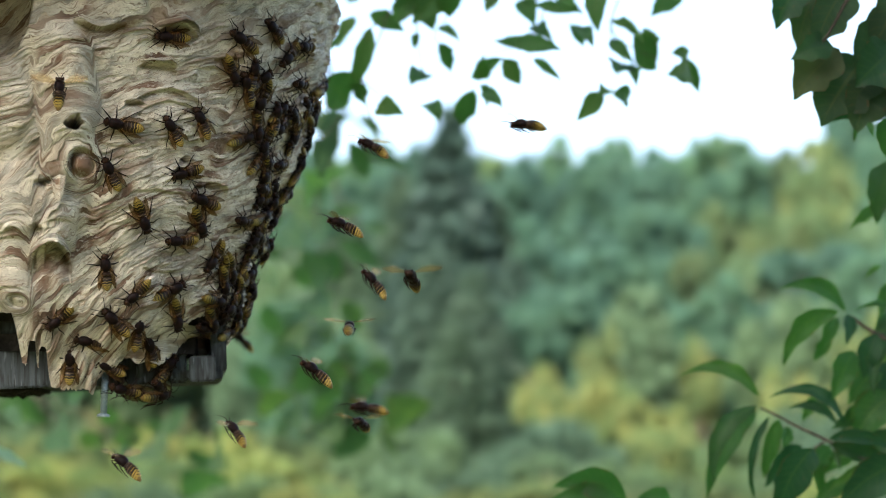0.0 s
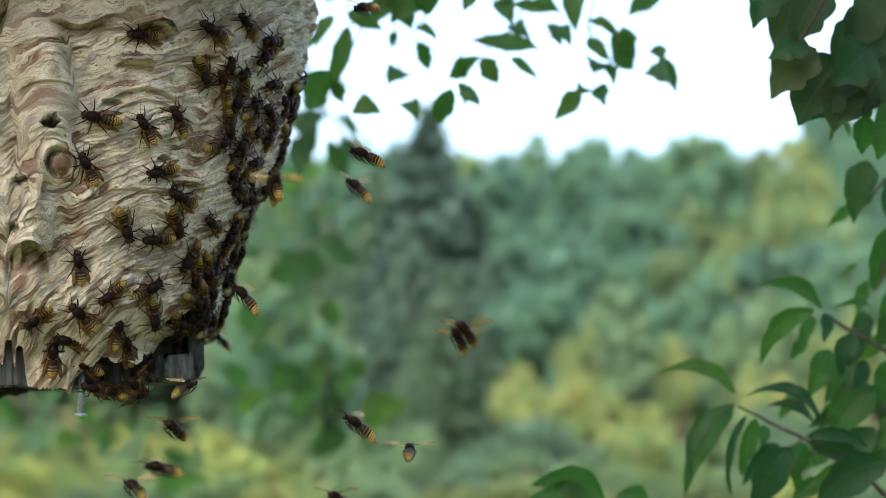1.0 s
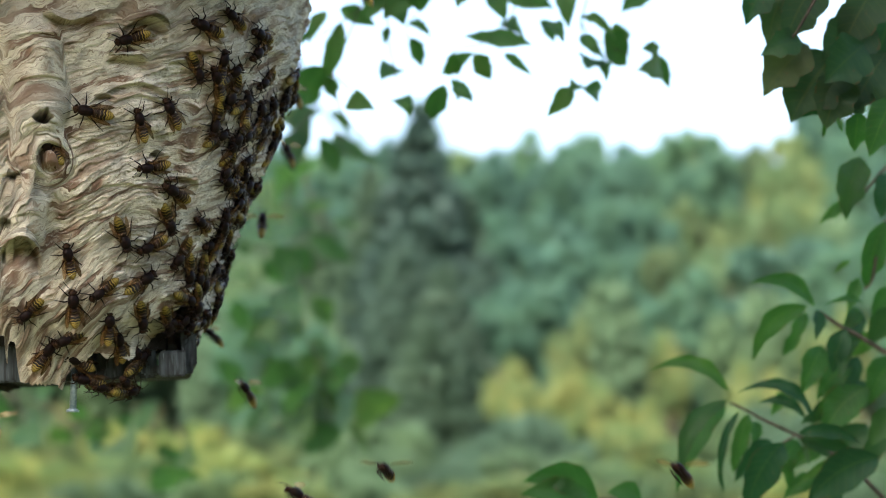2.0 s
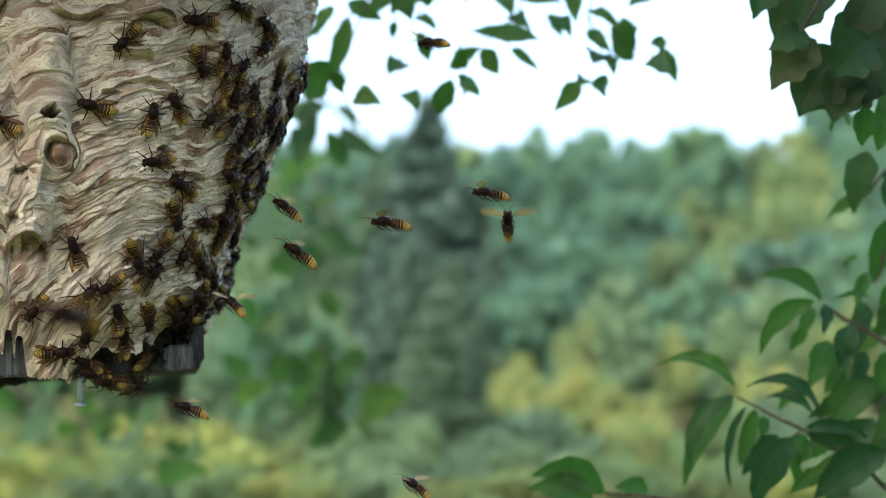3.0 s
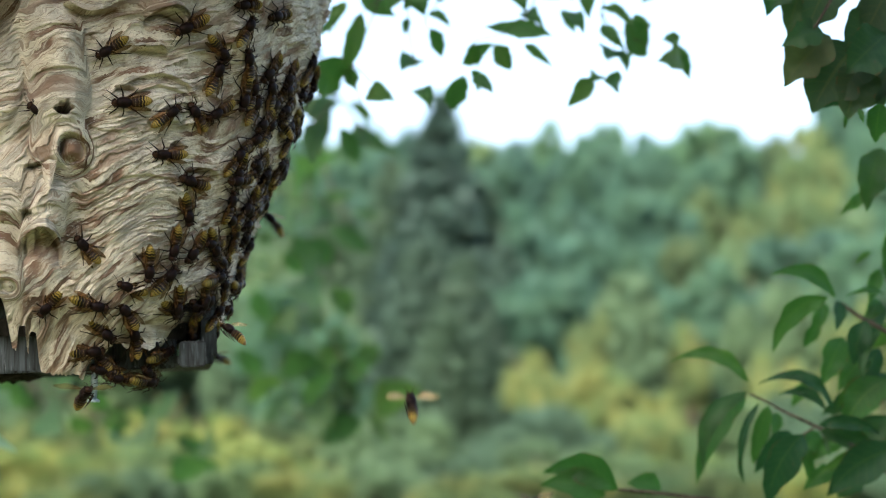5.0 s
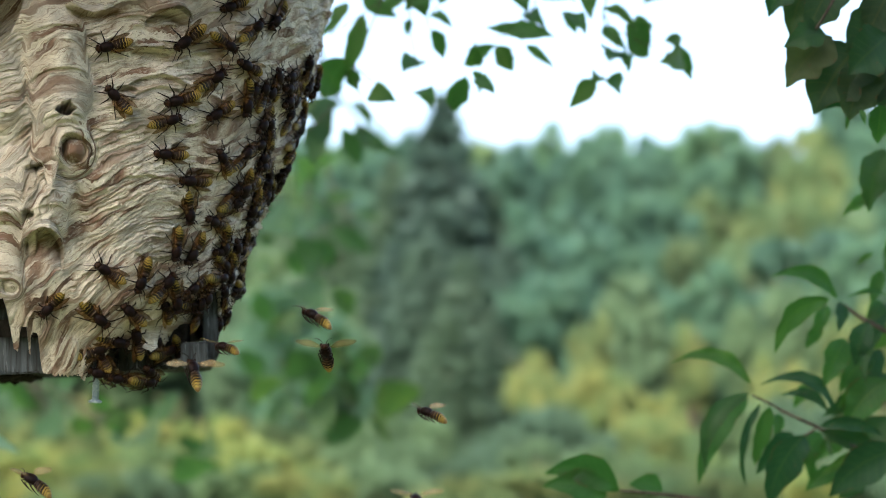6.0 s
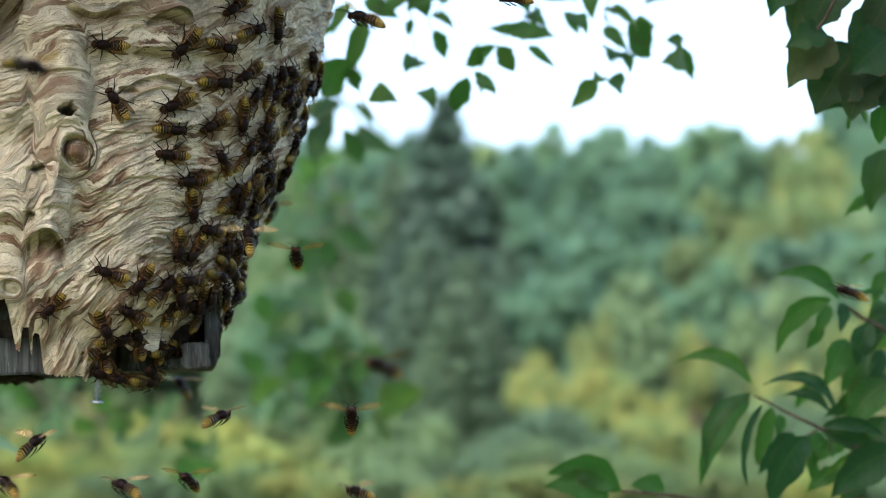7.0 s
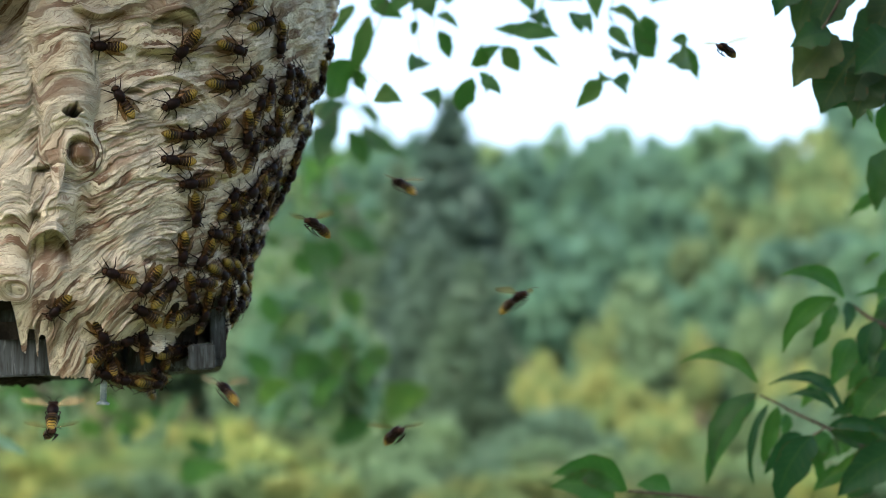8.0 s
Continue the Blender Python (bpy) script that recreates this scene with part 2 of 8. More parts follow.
# ---- building helpers ----
def part(name, bm, material, parent, label=""):
    """Links a bmesh as one mesh object under a thing or a part."""
    me = bpy.data.meshes.new(name)
    bm.to_mesh(me)
    bm.free()
    me.materials.append(material)
    ob = new(name, me)
    ob.parent = parent
    return tagged(ob, label)


def share(name, me, parent, m):
    ob = new(name, me)
    ob.parent = parent
    ob.matrix_basis = m
    return ob


def tube(bm, points, radii, sides=6, caps=True):
    """A tapered tube along points."""
    rings = []
    pts = [Vector(p) for p in points]
    for i, p in enumerate(pts):
        way = (pts[min(i + 1, len(pts) - 1)] - pts[max(i - 1, 0)]).normalized()
        side = way.orthogonal().normalized()
        if i:
            side = (last - way * last.dot(way)).normalized()
        last = side
        up = way.cross(side)
        rings.append([bm.verts.new(p + radii[i] * (math.cos(k * math.tau / sides) * side + math.sin(k * math.tau / sides) * up)) for k in range(sides)])
    for a, b in zip(rings, rings[1:]):
        for k in range(sides):
            f = bm.faces.new((a[k], a[(k + 1) % sides], b[(k + 1) % sides], b[k]))
            f.smooth = True
    if caps:
        bm.faces.new(rings[0][::-1])
        bm.faces.new(rings[-1])


def box_mesh(bm, size, at=(0, 0, 0), bevel=0.001):
    made = bmesh.ops.create_cube(bm, size=1.0, matrix=Matrix.LocRotScale(at, None, size))
    if bevel:
        edges = list({e for v in made["verts"] for e in v.link_edges})
        bmesh.ops.bevel(bm, geom=edges, offset=bevel, segments=2, affect="EDGES")


def mesh_of(name, verts, faces, material, smooth=True):
    me = bpy.data.meshes.new(name)
    me.from_pydata(verts, [], faces)
    me.materials.append(material)
    me.polygons.foreach_set("use_smooth", [smooth] * len(me.polygons))
    me.update()
    return me

# ---- the nest ----
AX, AY = -0.257, 1.17          # axis of the nest
FLAT = 0.85                    # depth over width


def lattice(a, b, seed):
    """Smooth value noise on arrays, 0 to 1."""
    i, j = np.floor(a).astype(np.int64), np.floor(b).astype(np.int64)
    f, g = a - i, b - j
    f, g = f * f * (3 - 2 * f), g * g * (3 - 2 * g)

    def h(p, q):
        n = (p * 374761393 + q * 668265263 + seed * 974711) & 0x7FFFFFFF
        n = ((n ^ (n >> 13)) * 1274126177) & 0x7FFFFFFF
        return ((n ^ (n >> 16)) & 0xFFFF) / 65535.0
    return (h(i, j) * (1 - f) + h(i + 1, j) * f) * (1 - g) + (h(i, j + 1) * (1 - f) + h(i + 1, j + 1) * f) * g


def fractal(a, b, seed, octaves=3):
    s, k, tot = 0.0, 1.0, 0.0
    for o in range(octaves):
        s, tot, k = s + k * lattice(a * 2 ** o, b * 2 ** o, seed + o), tot + k, k * 0.5
    return s / tot


def step01(x, a, b):
    v = np.clip((x - a) / (b - a), 0, 1)
    return v * v * (3 - 2 * v)


def girth(z):
    """Half the width of the nest at height z."""
    return np.interp(z, [1.50, 1.525, 1.552, 1.570, 1.597, 1.623, 1.649, 1.676, 1.706, 1.729, 1.752, 1.771, 1.786, 1.84],
                     [0.088, 0.103, 0.1125, 0.1195, 0.1275, 0.1365, 0.1475, 0.158, 0.166, 0.174, 0.178, 0.181, 0.186, 0.196])


def hem(th):
    """Height of the torn lower edge of the paper."""
    d = np.degrees(th)
    base = np.interp(d, HEM_AT, HEM_Z)
    return base + 0.003 * (fractal(d / 3.0, d * 0, 71) - 0.5) + 0.002 * (lattice(d / 0.7, d * 0, 75) - 0.5)


CLIMB_AT = [-0.10, -0.06, 0.015, 0.045, 0.070, 0.100, 0.14, 0.25, 0.50]
CLIMB = [-0.02, 0.0, 0.070, 0.080, 0.092, 0.103, 0.113, 0.150, 0.20]


def lay(th, z):
    """Relief of the paper (metres outwards) and the number of its strip, counted upwards."""
    u = th * 0.16
    # the strips climb to the east, more steeply low down
    climb = np.interp(u, CLIMB_AT, CLIMB)
    steep = np.interp(u, [-0.10, 0.02, 0.095, 0.14, 0.30], [0, 0, 0.050, 0.062, 0.070]) * (1 - step01(z, 1.55, 1.66))
    w = z - climb - steep + 0.0085 * (fractal(u / 0.024, z / 0.015, 7, 3) - 0.5) + 0.010 * (fractal(u / 0.06, z / 0.045, 3, 2) - 0.5) + 0.020 * (fractal(u / 0.11, z / 0.09, 5, 2) - 0.5)
    d = 0.008 * (fractal(u / 0.055, z / 0.050, 11, 2) - 0.5) * step01(np.abs(th), 2.2, 1.2)
    d = d + 0.007 * (fractal(u / 0.022, z / 0.013, 17, 2) - 0.5) * step01(u, 0.16, 0.21)
    d = d - 0.020 * (1 - step01(z, 1.522, 1.588)) * step01(np.abs(th), 1.9, 1.3)
    calm = 1.0
    for spine, half, high, edges in TUBES:
        zs, us = [a for a, b in spine], [b for a, b in spine]
        top, low = zs[-1], zs[0]
        c = np.interp(z, zs, us) + 0.0035 * (fractal(z / 0.03, z * 0 + us[0] * 50, 91, 2) - 0.5)
        x = (u - c) / (half * (0.80 + 0.44 * fractal(z / 0.018, u / 0.014 + us[0] * 90, 93, 2)))
        zz = z + 0.006 * x * x - 0.15 * (u - c)
        inside = step01(zz, low - 0.004, low + 0.006) * (1 - step01(zz, top - 0.02, top + 0.012))
        # sleeves, one hung over the other, each flaring to its lower edge
        flare = 0.0
        for e, f in zip(edges, edges[1:] + [top]):
            s = np.clip((zz + 0.0022 * (fractal(u / 0.006, u * 0 + e * 80, 95, 2) - 0.5) - e) / (f - e), 0, 1)
            flare = np.where((zz >= e), 0.0028 * (0.4 + 1.1 * lattice(u / 0.012, u * 0 + e * 300, 96)) * (1 - s) ** 1.3 * step01(zz, e, e + 0.0006), flare)
        m = np.clip(1 - np.abs(x) ** 2.0, 0, 1) ** 1.15 * inside
        d = d + (high + flare) * m
        k = step01(m, 0.0, 0.35)
        calm = calm * (1 - 0.35 * k)
        w = w * (1 - k) + k * (z - np.interp(c, CLIMB_AT, CLIMB) + 0.009 * x * x - 0.42 * (u - c) + 0.018 * (fractal(u / 0.020, z / 0.016, 31, 3) - 0.5))
    for at, mid, half, tall, high in LOBES:
        x, y = (u - at) / half, (z - mid) / tall
        m = np.clip(1 - x * x - y * y, 0, 1)
        d = d + high * np.sqrt(m) * step01(m, 0, 0.45)
        w = w + 0.25 * tall * x * x * step01(m, 0, 0.4) * (high > 0)
    # overlapping strips, each with its lower edge standing out, some of them lifted
    p = w / 0.0040 + 2.2 * (fractal(u / 0.034, w / 0.011, 41, 3) - 0.5) + 0.9 * (fractal(u / 0.009, w / 0.004, 42, 3) - 0.5) + 0.25 * (lattice(u / 0.0011, w / 0.0012, 44) - 0.5)
    saw = p - np.floor(p)
    lifted = step01(lattice(u / 0.011, np.floor(p) * 1.7, 51), 0.62, 0.95)
    keep = (0.25 + 0.75 * lattice(u / 0.007, np.floor(p) * 2.3, 52) + 2.0 * lifted) * calm * (0.45 + 1.1 * step01(fractal(u / 0.02, z / 0.016, 55, 2), 0.32, 0.62))
    d = d + 0.00115 * keep * np.where(saw < 0.08, saw / 0.08, (1 - (saw - 0.08) / 0.92) ** 1.4) - 0.0003 * keep * np.exp(-((saw - 0.97) / 0.07) ** 2)
    p2 = w / 0.0014 + 2.6 * (fractal(u / 0.012, w / 0.004, 43, 3) - 0.5)
    s2 = p2 - np.floor(p2)
    d = d + 0.00026 * np.where(s2 < 0.25, s2 / 0.25, 1 - (s2 - 0.25) / 0.75) * (0.2 + 1.5 * lattice(u / 0.006, np.floor(p2), 53))
    d = d + 0.0011 * (fractal(u / 0.006, w / 0.0028, 61, 3) - 0.5) + 0.0009 * (fractal(u / 0.0024, z / 0.0018, 65, 2) - 0.5) + 0.0030 * calm * (fractal(u / 0.030, w / 0.014, 63, 2) - 0.5)
    # rolled ends of tubes: rings round a sunken plug
    for at, mid, r, high in SCROLLS:
        du, dz = u - at, z - mid
        turn = np.arctan2(dz, du)
        q = np.hypot(du, dz * 1.08) / r * (1 + 0.10 * np.sin(turn + 0.6) + 0.05 * np.sin(2 * turn))
        k = 1 - step01(q, 0.88, 1.12)
        ring = q * 2.4 + 0.5 * turn / math.tau + 0.9 * (fractal(u / 0.006, z / 0.006, 89, 2) - 0.5)
        step = ring - np.floor(ring)
        plug = np.hypot(du - 0.18 * r, (dz + 0.08 * r) * 1.15) / (0.50 * r) * (1 + 0.12 * np.sin(2 * turn + 1))
        shape = high * (0.34 + 0.13 * (1 - step) * step01(plug, 1.0, 1.2) - 0.30 * q * q)
        shape = shape - high * 1.0 * np.exp(-((plug - 1.0) / 0.16) ** 2) * (0.5 + 0.5 * np.cos(turn - 2.5)) - high * 0.50 * (1 - step01(plug, 0.75, 1.0)) * (0.4 + 0.6 * plug * plug)
        d = d * (1 - 0.35 * k) + k * shape
        p = p * (1 - k) + k * ((mid - np.interp(at, CLIMB_AT, CLIMB)) / 0.0040 + np.where(plug < 1.0, 0.3 + 0.5 * plug, 1.5 * ring))
    # shelves of paper with a hollow under them
    for at, mid, half, deep, out, tall, arch in SHELVES:
        x = (u - at) / half
        edge = mid - arch * tall * x * x + 0.0018 * (fractal(u / 0.005, u * 0, 67, 2) - 0.5)
        m = np.clip(1 - x * x, 0, 1)
        above = step01(z, edge - 0.0006, edge + 0.0006)
        lip = above * np.exp(-np.maximum(z - edge, 0) / (0.45 * tall))
        under = (1 - above) * np.clip(1 - (edge - z) / tall, 0, 1) ** 1.7
        d = d + np.sqrt(m) * (out * lip - deep * under)
    # entrances
    for at, mid, r, deep in HOLES:
        q = np.hypot(u - at, z - mid) * (1 + 0.5 * (lattice(np.arctan2(z - mid, u - at) * 2.4 + 9, u * 0, 69) - 0.5)) / r
        d = d - deep * (1 - step01(q, 0.86, 1.0))
    return d, p


def nest_point(th, z, out=0.0, relief_on=True):
    """A place on the nest: th is the angle from the side facing south, towards the east; z the height. Works on arrays."""
    r = girth(z) + out
    if relief_on:
        r = r + lay(th, z)[0]
    s, c = np.sin(th), np.cos(th)
    return AX + r * np.sign(s) * np.abs(s) ** 0.86, AY - FLAT * r * np.sign(c) * np.abs(c) ** 0.86, z


# entrances, tubes, swellings, shelves and the torn edge, as (arc, height, ...)
TUBES = [([(1.6480, 0.0315), (1.6600, 0.0310), (1.6850, 0.0292), (1.7000, 0.0272), (1.7170, 0.0250), (1.7400, 0.0215)], 0.0172, 0.0140, [1.6480, 1.6745, 1.7005, 1.7245]),
         ([(1.6090, 0.0222), (1.6260, 0.0236), (1.6440, 0.0250)], 0.0140, 0.0105, [1.6090, 1.6230]),
         ([(1.5760, -0.0016), (1.6030, -0.0030), (1.6400, 0.0010)], 0.0125, 0.0060, [1.5760, 1.6130])]
LOBES = [(0.0852, 1.6280, 0.045, 0.034, 0.005), (0.1019, 1.6920, 0.036, 0.022, 0.004), (0.0796, 1.5740, 0.04, 0.03, 0.004), (0.1173, 1.7340, 0.05, 0.03, 0.004), (0.0461, 1.7460, 0.024, 0.013, 0.007), (-0.0060, 1.7500, 0.017, 0.038, -0.050),
         (0.0040, 1.6360, 0.014, 0.024, 0.006), (-0.0060, 1.6900, 0.018, 0.030, 0.006), (0.0500, 1.6050, 0.022, 0.035, -0.004), (0.0655, 1.5310, 0.0035, 0.012, 0.0045), (0.0450, 1.5360, 0.016, 0.014, 0.004)]
SCROLLS = [(0.0345, 1.6565, 0.0165, 0.0150), (0.0003, 1.5770, 0.0085, 0.007)]
SHELVES = [(0.0206, 1.6120, 0.0140, 0.022, 0.003, 0.022, 0.65), (0.0770, 1.7165, 0.0125, 0.008, 0.003, 0.008, 0.25), (0.0850, 1.7385, 0.0135, 0.016, 0.005, 0.011, 0.55), (0.1074, 1.6640, 0.0055, 0.011, 0.002, 0.006, 0.35),
           (0.0420, 1.7345, 0.0130, 0.009, 0.004, 0.009, -0.35), (0.0160, 1.6480, 0.0050, 0.012, 0.002, 0.006, 0.35), (0.0655, 1.6945, 0.0060, 0.008, 0.003, 0.005, 0.35), (0.0860, 1.7015, 0.0300, 0.003, 0.0040, 0.010, 1.3),
           (0.0900, 1.6950, 0.0270, 0.002, 0.0025, 0.009, 1.2), (0.1243, 1.7240, 0.012, 0.004, 0.003, 0.007, 0.35), (0.1885, 1.6280, 0.01, 0.005, 0.003, 0.007, 0.35), (0.1350, 1.6500, 0.018, 0.006, 0.003, 0.010, 0.4),
           (0.0600, 1.6680, 0.015, 0.002, 0.0022, 0.006, -0.3), (0.0900, 1.6430, 0.022, 0.002, 0.0024, 0.007, 0.3), (0.1080, 1.5960, 0.020, 0.002, 0.0024, 0.007, -0.3), (0.0120, 1.6210, 0.0035, 0.014, 0.0, 0.010, 0.1)]
FLAPS = [(0.0770, 1.7180, 0.0125, 0.008, 0.12, 0.16), (0.0850, 1.7430, 0.0150, 0.010, 0.35, 0.55), (0.0206, 1.6140, 0.0130, 0.007, 0.6, 0.85), (0.0420, 1.7360, 0.0120, 0.006, 0.5, -0.4), (0.0240, 1.6470, 0.0040, 0.009, 1.6, 0.3)]
HOLES = [(0.0307, 1.6780, 0.0042, 0.05)]
HEM_AT = [-180.0, -2.5, -0.7, -0.5, -0.3, 0.4, 1.3, 1.7, 3.2, 3.3, 3.7, 4.1, 6.1, 6.9, 7.8, 13.0, 18.4, 23.3, 24.4, 26.7, 26.9, 29.3, 33.0, 36.0, 37.7, 42.3, 48.7, 55.2, 60.2, 68.1, 73.6, 81.0, 98.0, 130.0, 180.0]
HEM_Z = [1.5660, 1.5697, 1.5687, 1.5501, 1.5390, 1.5377, 1.5501, 1.5541, 1.5541, 1.5387, 1.5374, 1.5501, 1.5501, 1.5340, 1.5263, 1.5249, 1.5253, 1.5240, 1.5216, 1.5213, 1.5295, 1.5353, 1.5378, 1.5427, 1.5475, 1.5552, 1.5587, 1.5640, 1.5694, 1.5751, 1.5790, 1.5650, 1.5600, 1.5500, 1.5500]
NAIL_AT = (-0.2122, 1.1150, 1.5077)


def paper_flap(nest, at, mid, half, reach, sag, arch):
    """A torn tongue of paper that stands off the nest along a bent line."""
    cols, rows = 34, 9
    s = np.linspace(-1, 1, cols)
    th = (at + half * s) / 0.16
    line = mid - arch * half * s * s + 0.0016 * (fractal(s * 3 + at * 99, s * 0, 97) - 0.5)
    verts, faces = [], []
    for back in (0.0, -0.0006):
        for i in range(rows):
            f = i / (rows - 1)
            long = reach * np.clip(1 - np.abs(s) ** 1.7, 0.03, 1) * (0.55 + 0.8 * fractal(s * 5 + at * 70, s * 0, 99, 3))
            z = line + 0.0018 - (0.0018 + sag * long) * f ** 1.3
            out = back + 0.001 + long * f + 0.0012 * (lattice(s * 9, s * 0 + i * 0.6, 95) - 0.5)
            rise = np.maximum(lay(th, line + 0.003)[0], -0.002) - 0.001
            x, y, zz = nest_point(th, z, out + rise, False)
            verts += np.stack([x, y, zz], -1).tolist()
    n = rows * cols
    for k in (0, n):
        for i in range(rows - 1):
            for j in range(cols - 1):
                a = k + i * cols + j
                q = (a, a + cols, a + cols + 1, a + 1)
                faces.append(q if k == 0 else q[::-1])
    faces += [((rows - 1) * cols + j, n + (rows - 1) * cols + j, n + (rows - 1) * cols + j + 1, (rows - 1) * cols + j + 1) for j in range(cols - 1)]
    ob = new("flap", mesh_of("flap", [tuple(v) for v in verts], faces, PAPER))
    lay_uv = ob.data.uv_layers.new(name="strips")
    for loop in ob.data.loops:
        j, i = loop.vertex_index % cols, (loop.vertex_index % n) // cols
        lay_uv.data[loop.index].uv = (float(at + half * s[j]), float(line[j]) / 0.0040 - 0.45 * i)
    ob.parent = nest
    return tagged(ob, "curled torn paper flap")


def build_nest():
    cols = np.concatenate([np.linspace(-math.pi, -1.0, 50)[:-1], np.linspace(-1.0, 1.9, 960)[:-1], np.linspace(1.9, math.pi, 40)[:-1]])
    n = len(cols)
    top = np.linspace(1.784, 1.515, 800)
    rows = []
    h = hem(cols)
    for z in top:
        rows.append(np.maximum(np.full(n, z), h))
    th = np.tile(cols, (len(rows), 1))
    z = np.array(rows)
    d, w = lay(th, z)
    r = girth(z) + d
    # the hem turns in and runs up inside
    inner = [(0.0012, 0.0005), (0.0030, 0.004), (0.0040, 0.02), (0.0050, 0.06)]
    for back, up in inner:
        zz = h + up
        dd, ww = lay(cols, zz)
        th, z = np.vstack([th, cols]), np.vstack([z, zz])
        r, w = np.vstack([r, girth(zz) + np.minimum(dd, 0.004) - back]), np.vstack([w, ww])
    s, c = np.sin(th), np.cos(th)
    x = AX + r * np.sign(s) * np.abs(s) ** 0.86
    y = AY - FLAT * r * np.sign(c) * np.abs(c) ** 0.86
    m = len(z)
    idx = np.arange(m * n).reshape(m, n)
    a, b = idx[:-1], idx[1:]
    quads = np.stack([a, b, np.roll(b, -1, 1), np.roll(a, -1, 1)], -1).reshape(-1, 4)
    zf = z.ravel()
    flat = (np.abs(zf[quads[:, 0]] - zf[quads[:, 1]]) < 1e-7) & (np.abs(zf[quads[:, 3]] - zf[quads[:, 2]]) < 1e-7)
    quads = quads[~flat]
    me = bpy.data.meshes.new("envelope")
    me.vertices.add(m * n)
    me.vertices.foreach_set("co", np.stack([x, y, z], -1).astype(np.float32).ravel())
    me.loops.add(quads.size)
    me.loops.foreach_set("vertex_index", quads.ravel().astype(np.int32))
    me.polygons.add(len(quads))
    me.polygons.foreach_set("loop_start", np.arange(0, quads.size, 4, dtype=np.int32))
    me.polygons.foreach_set("loop_total", np.full(len(quads), 4, dtype=np.int32))
    me.update()
    me.validate()
    uv = me.uv_layers.new(name="strips")
    li = np.empty(len(me.loops), dtype=np.int32)
    me.loops.foreach_get("vertex_index", li)
    co = np.stack([th.ravel() * 0.16, w.ravel()], -1)[li]
    uv.data.foreach_set("uv", co.astype(np.float32).ravel())
    me.polygons.foreach_set("use_smooth", [True] * len(me.polygons))
    me.materials.append(PAPER)
    nest = tagged(new("hornet_nest"), "large cream and brown striped paper hornet nest over a wooden box", "hornet nest")
    skin = new("envelope", me)
    skin.parent = nest
    # a torn inner sheet of paper that shows under the lifted edge
    a, n2 = np.linspace(0.62, 2.2, 150), 26
    low = 1.545 + 0.020 * (fractal(a * 4, a * 0, 83) - 0.5) + 0.004 * (lattice(a * 40, a * 0, 85) - 0.5)
    verts, faces = [], []
    for i in range(n2):
        zz = low + (1.60 - low) * i / (n2 - 1)
        curl = 0.006 * np.exp(-((zz - low) / 0.006)) * np.sin(a * 9)
        out = -0.017 + 0.010 * (fractal(a * 7, zz * 40, 87) - 0.5) + curl
        px, py, pz = nest_point(a, zz, out, False)
        verts += [tuple(v) for v in np.stack([px, py, pz], -1).tolist()]
    for i in range(n2 - 1):
        for j in range(len(a) - 1):
            k = i * len(a) + j
            faces.append((k, k + 1, k + len(a) + 1, k + len(a)))
    sheet = new("inner_layer", mesh_of("inner_layer", verts, faces, PAPER))
    lay_uv = sheet.data.uv_layers.new(name="strips")
    for loop in sheet.data.loops:
        v = verts[loop.vertex_index]
        lay_uv.data[loop.index].uv = (v[0], v[2] / 0.0040)
    sheet.parent = nest
    # comb-like tiers added inside, near black to put shade into the hollow
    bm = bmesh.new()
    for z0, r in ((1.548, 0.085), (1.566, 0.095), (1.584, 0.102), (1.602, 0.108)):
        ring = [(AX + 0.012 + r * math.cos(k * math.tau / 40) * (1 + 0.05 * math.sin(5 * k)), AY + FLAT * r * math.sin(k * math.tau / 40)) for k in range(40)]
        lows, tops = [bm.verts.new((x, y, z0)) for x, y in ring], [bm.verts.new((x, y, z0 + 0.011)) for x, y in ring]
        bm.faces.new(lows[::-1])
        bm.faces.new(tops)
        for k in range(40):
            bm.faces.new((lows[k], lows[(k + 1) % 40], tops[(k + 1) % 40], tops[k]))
    part("hollow_darkener", bm, NEAR_BLACK, nest, "near-black tiers added to darken the hollow")
    for at, mid, half, reach, sag, arch in FLAPS:
        paper_flap(nest, at, mid, half, reach, sag, arch)
    return nest


build_nest()


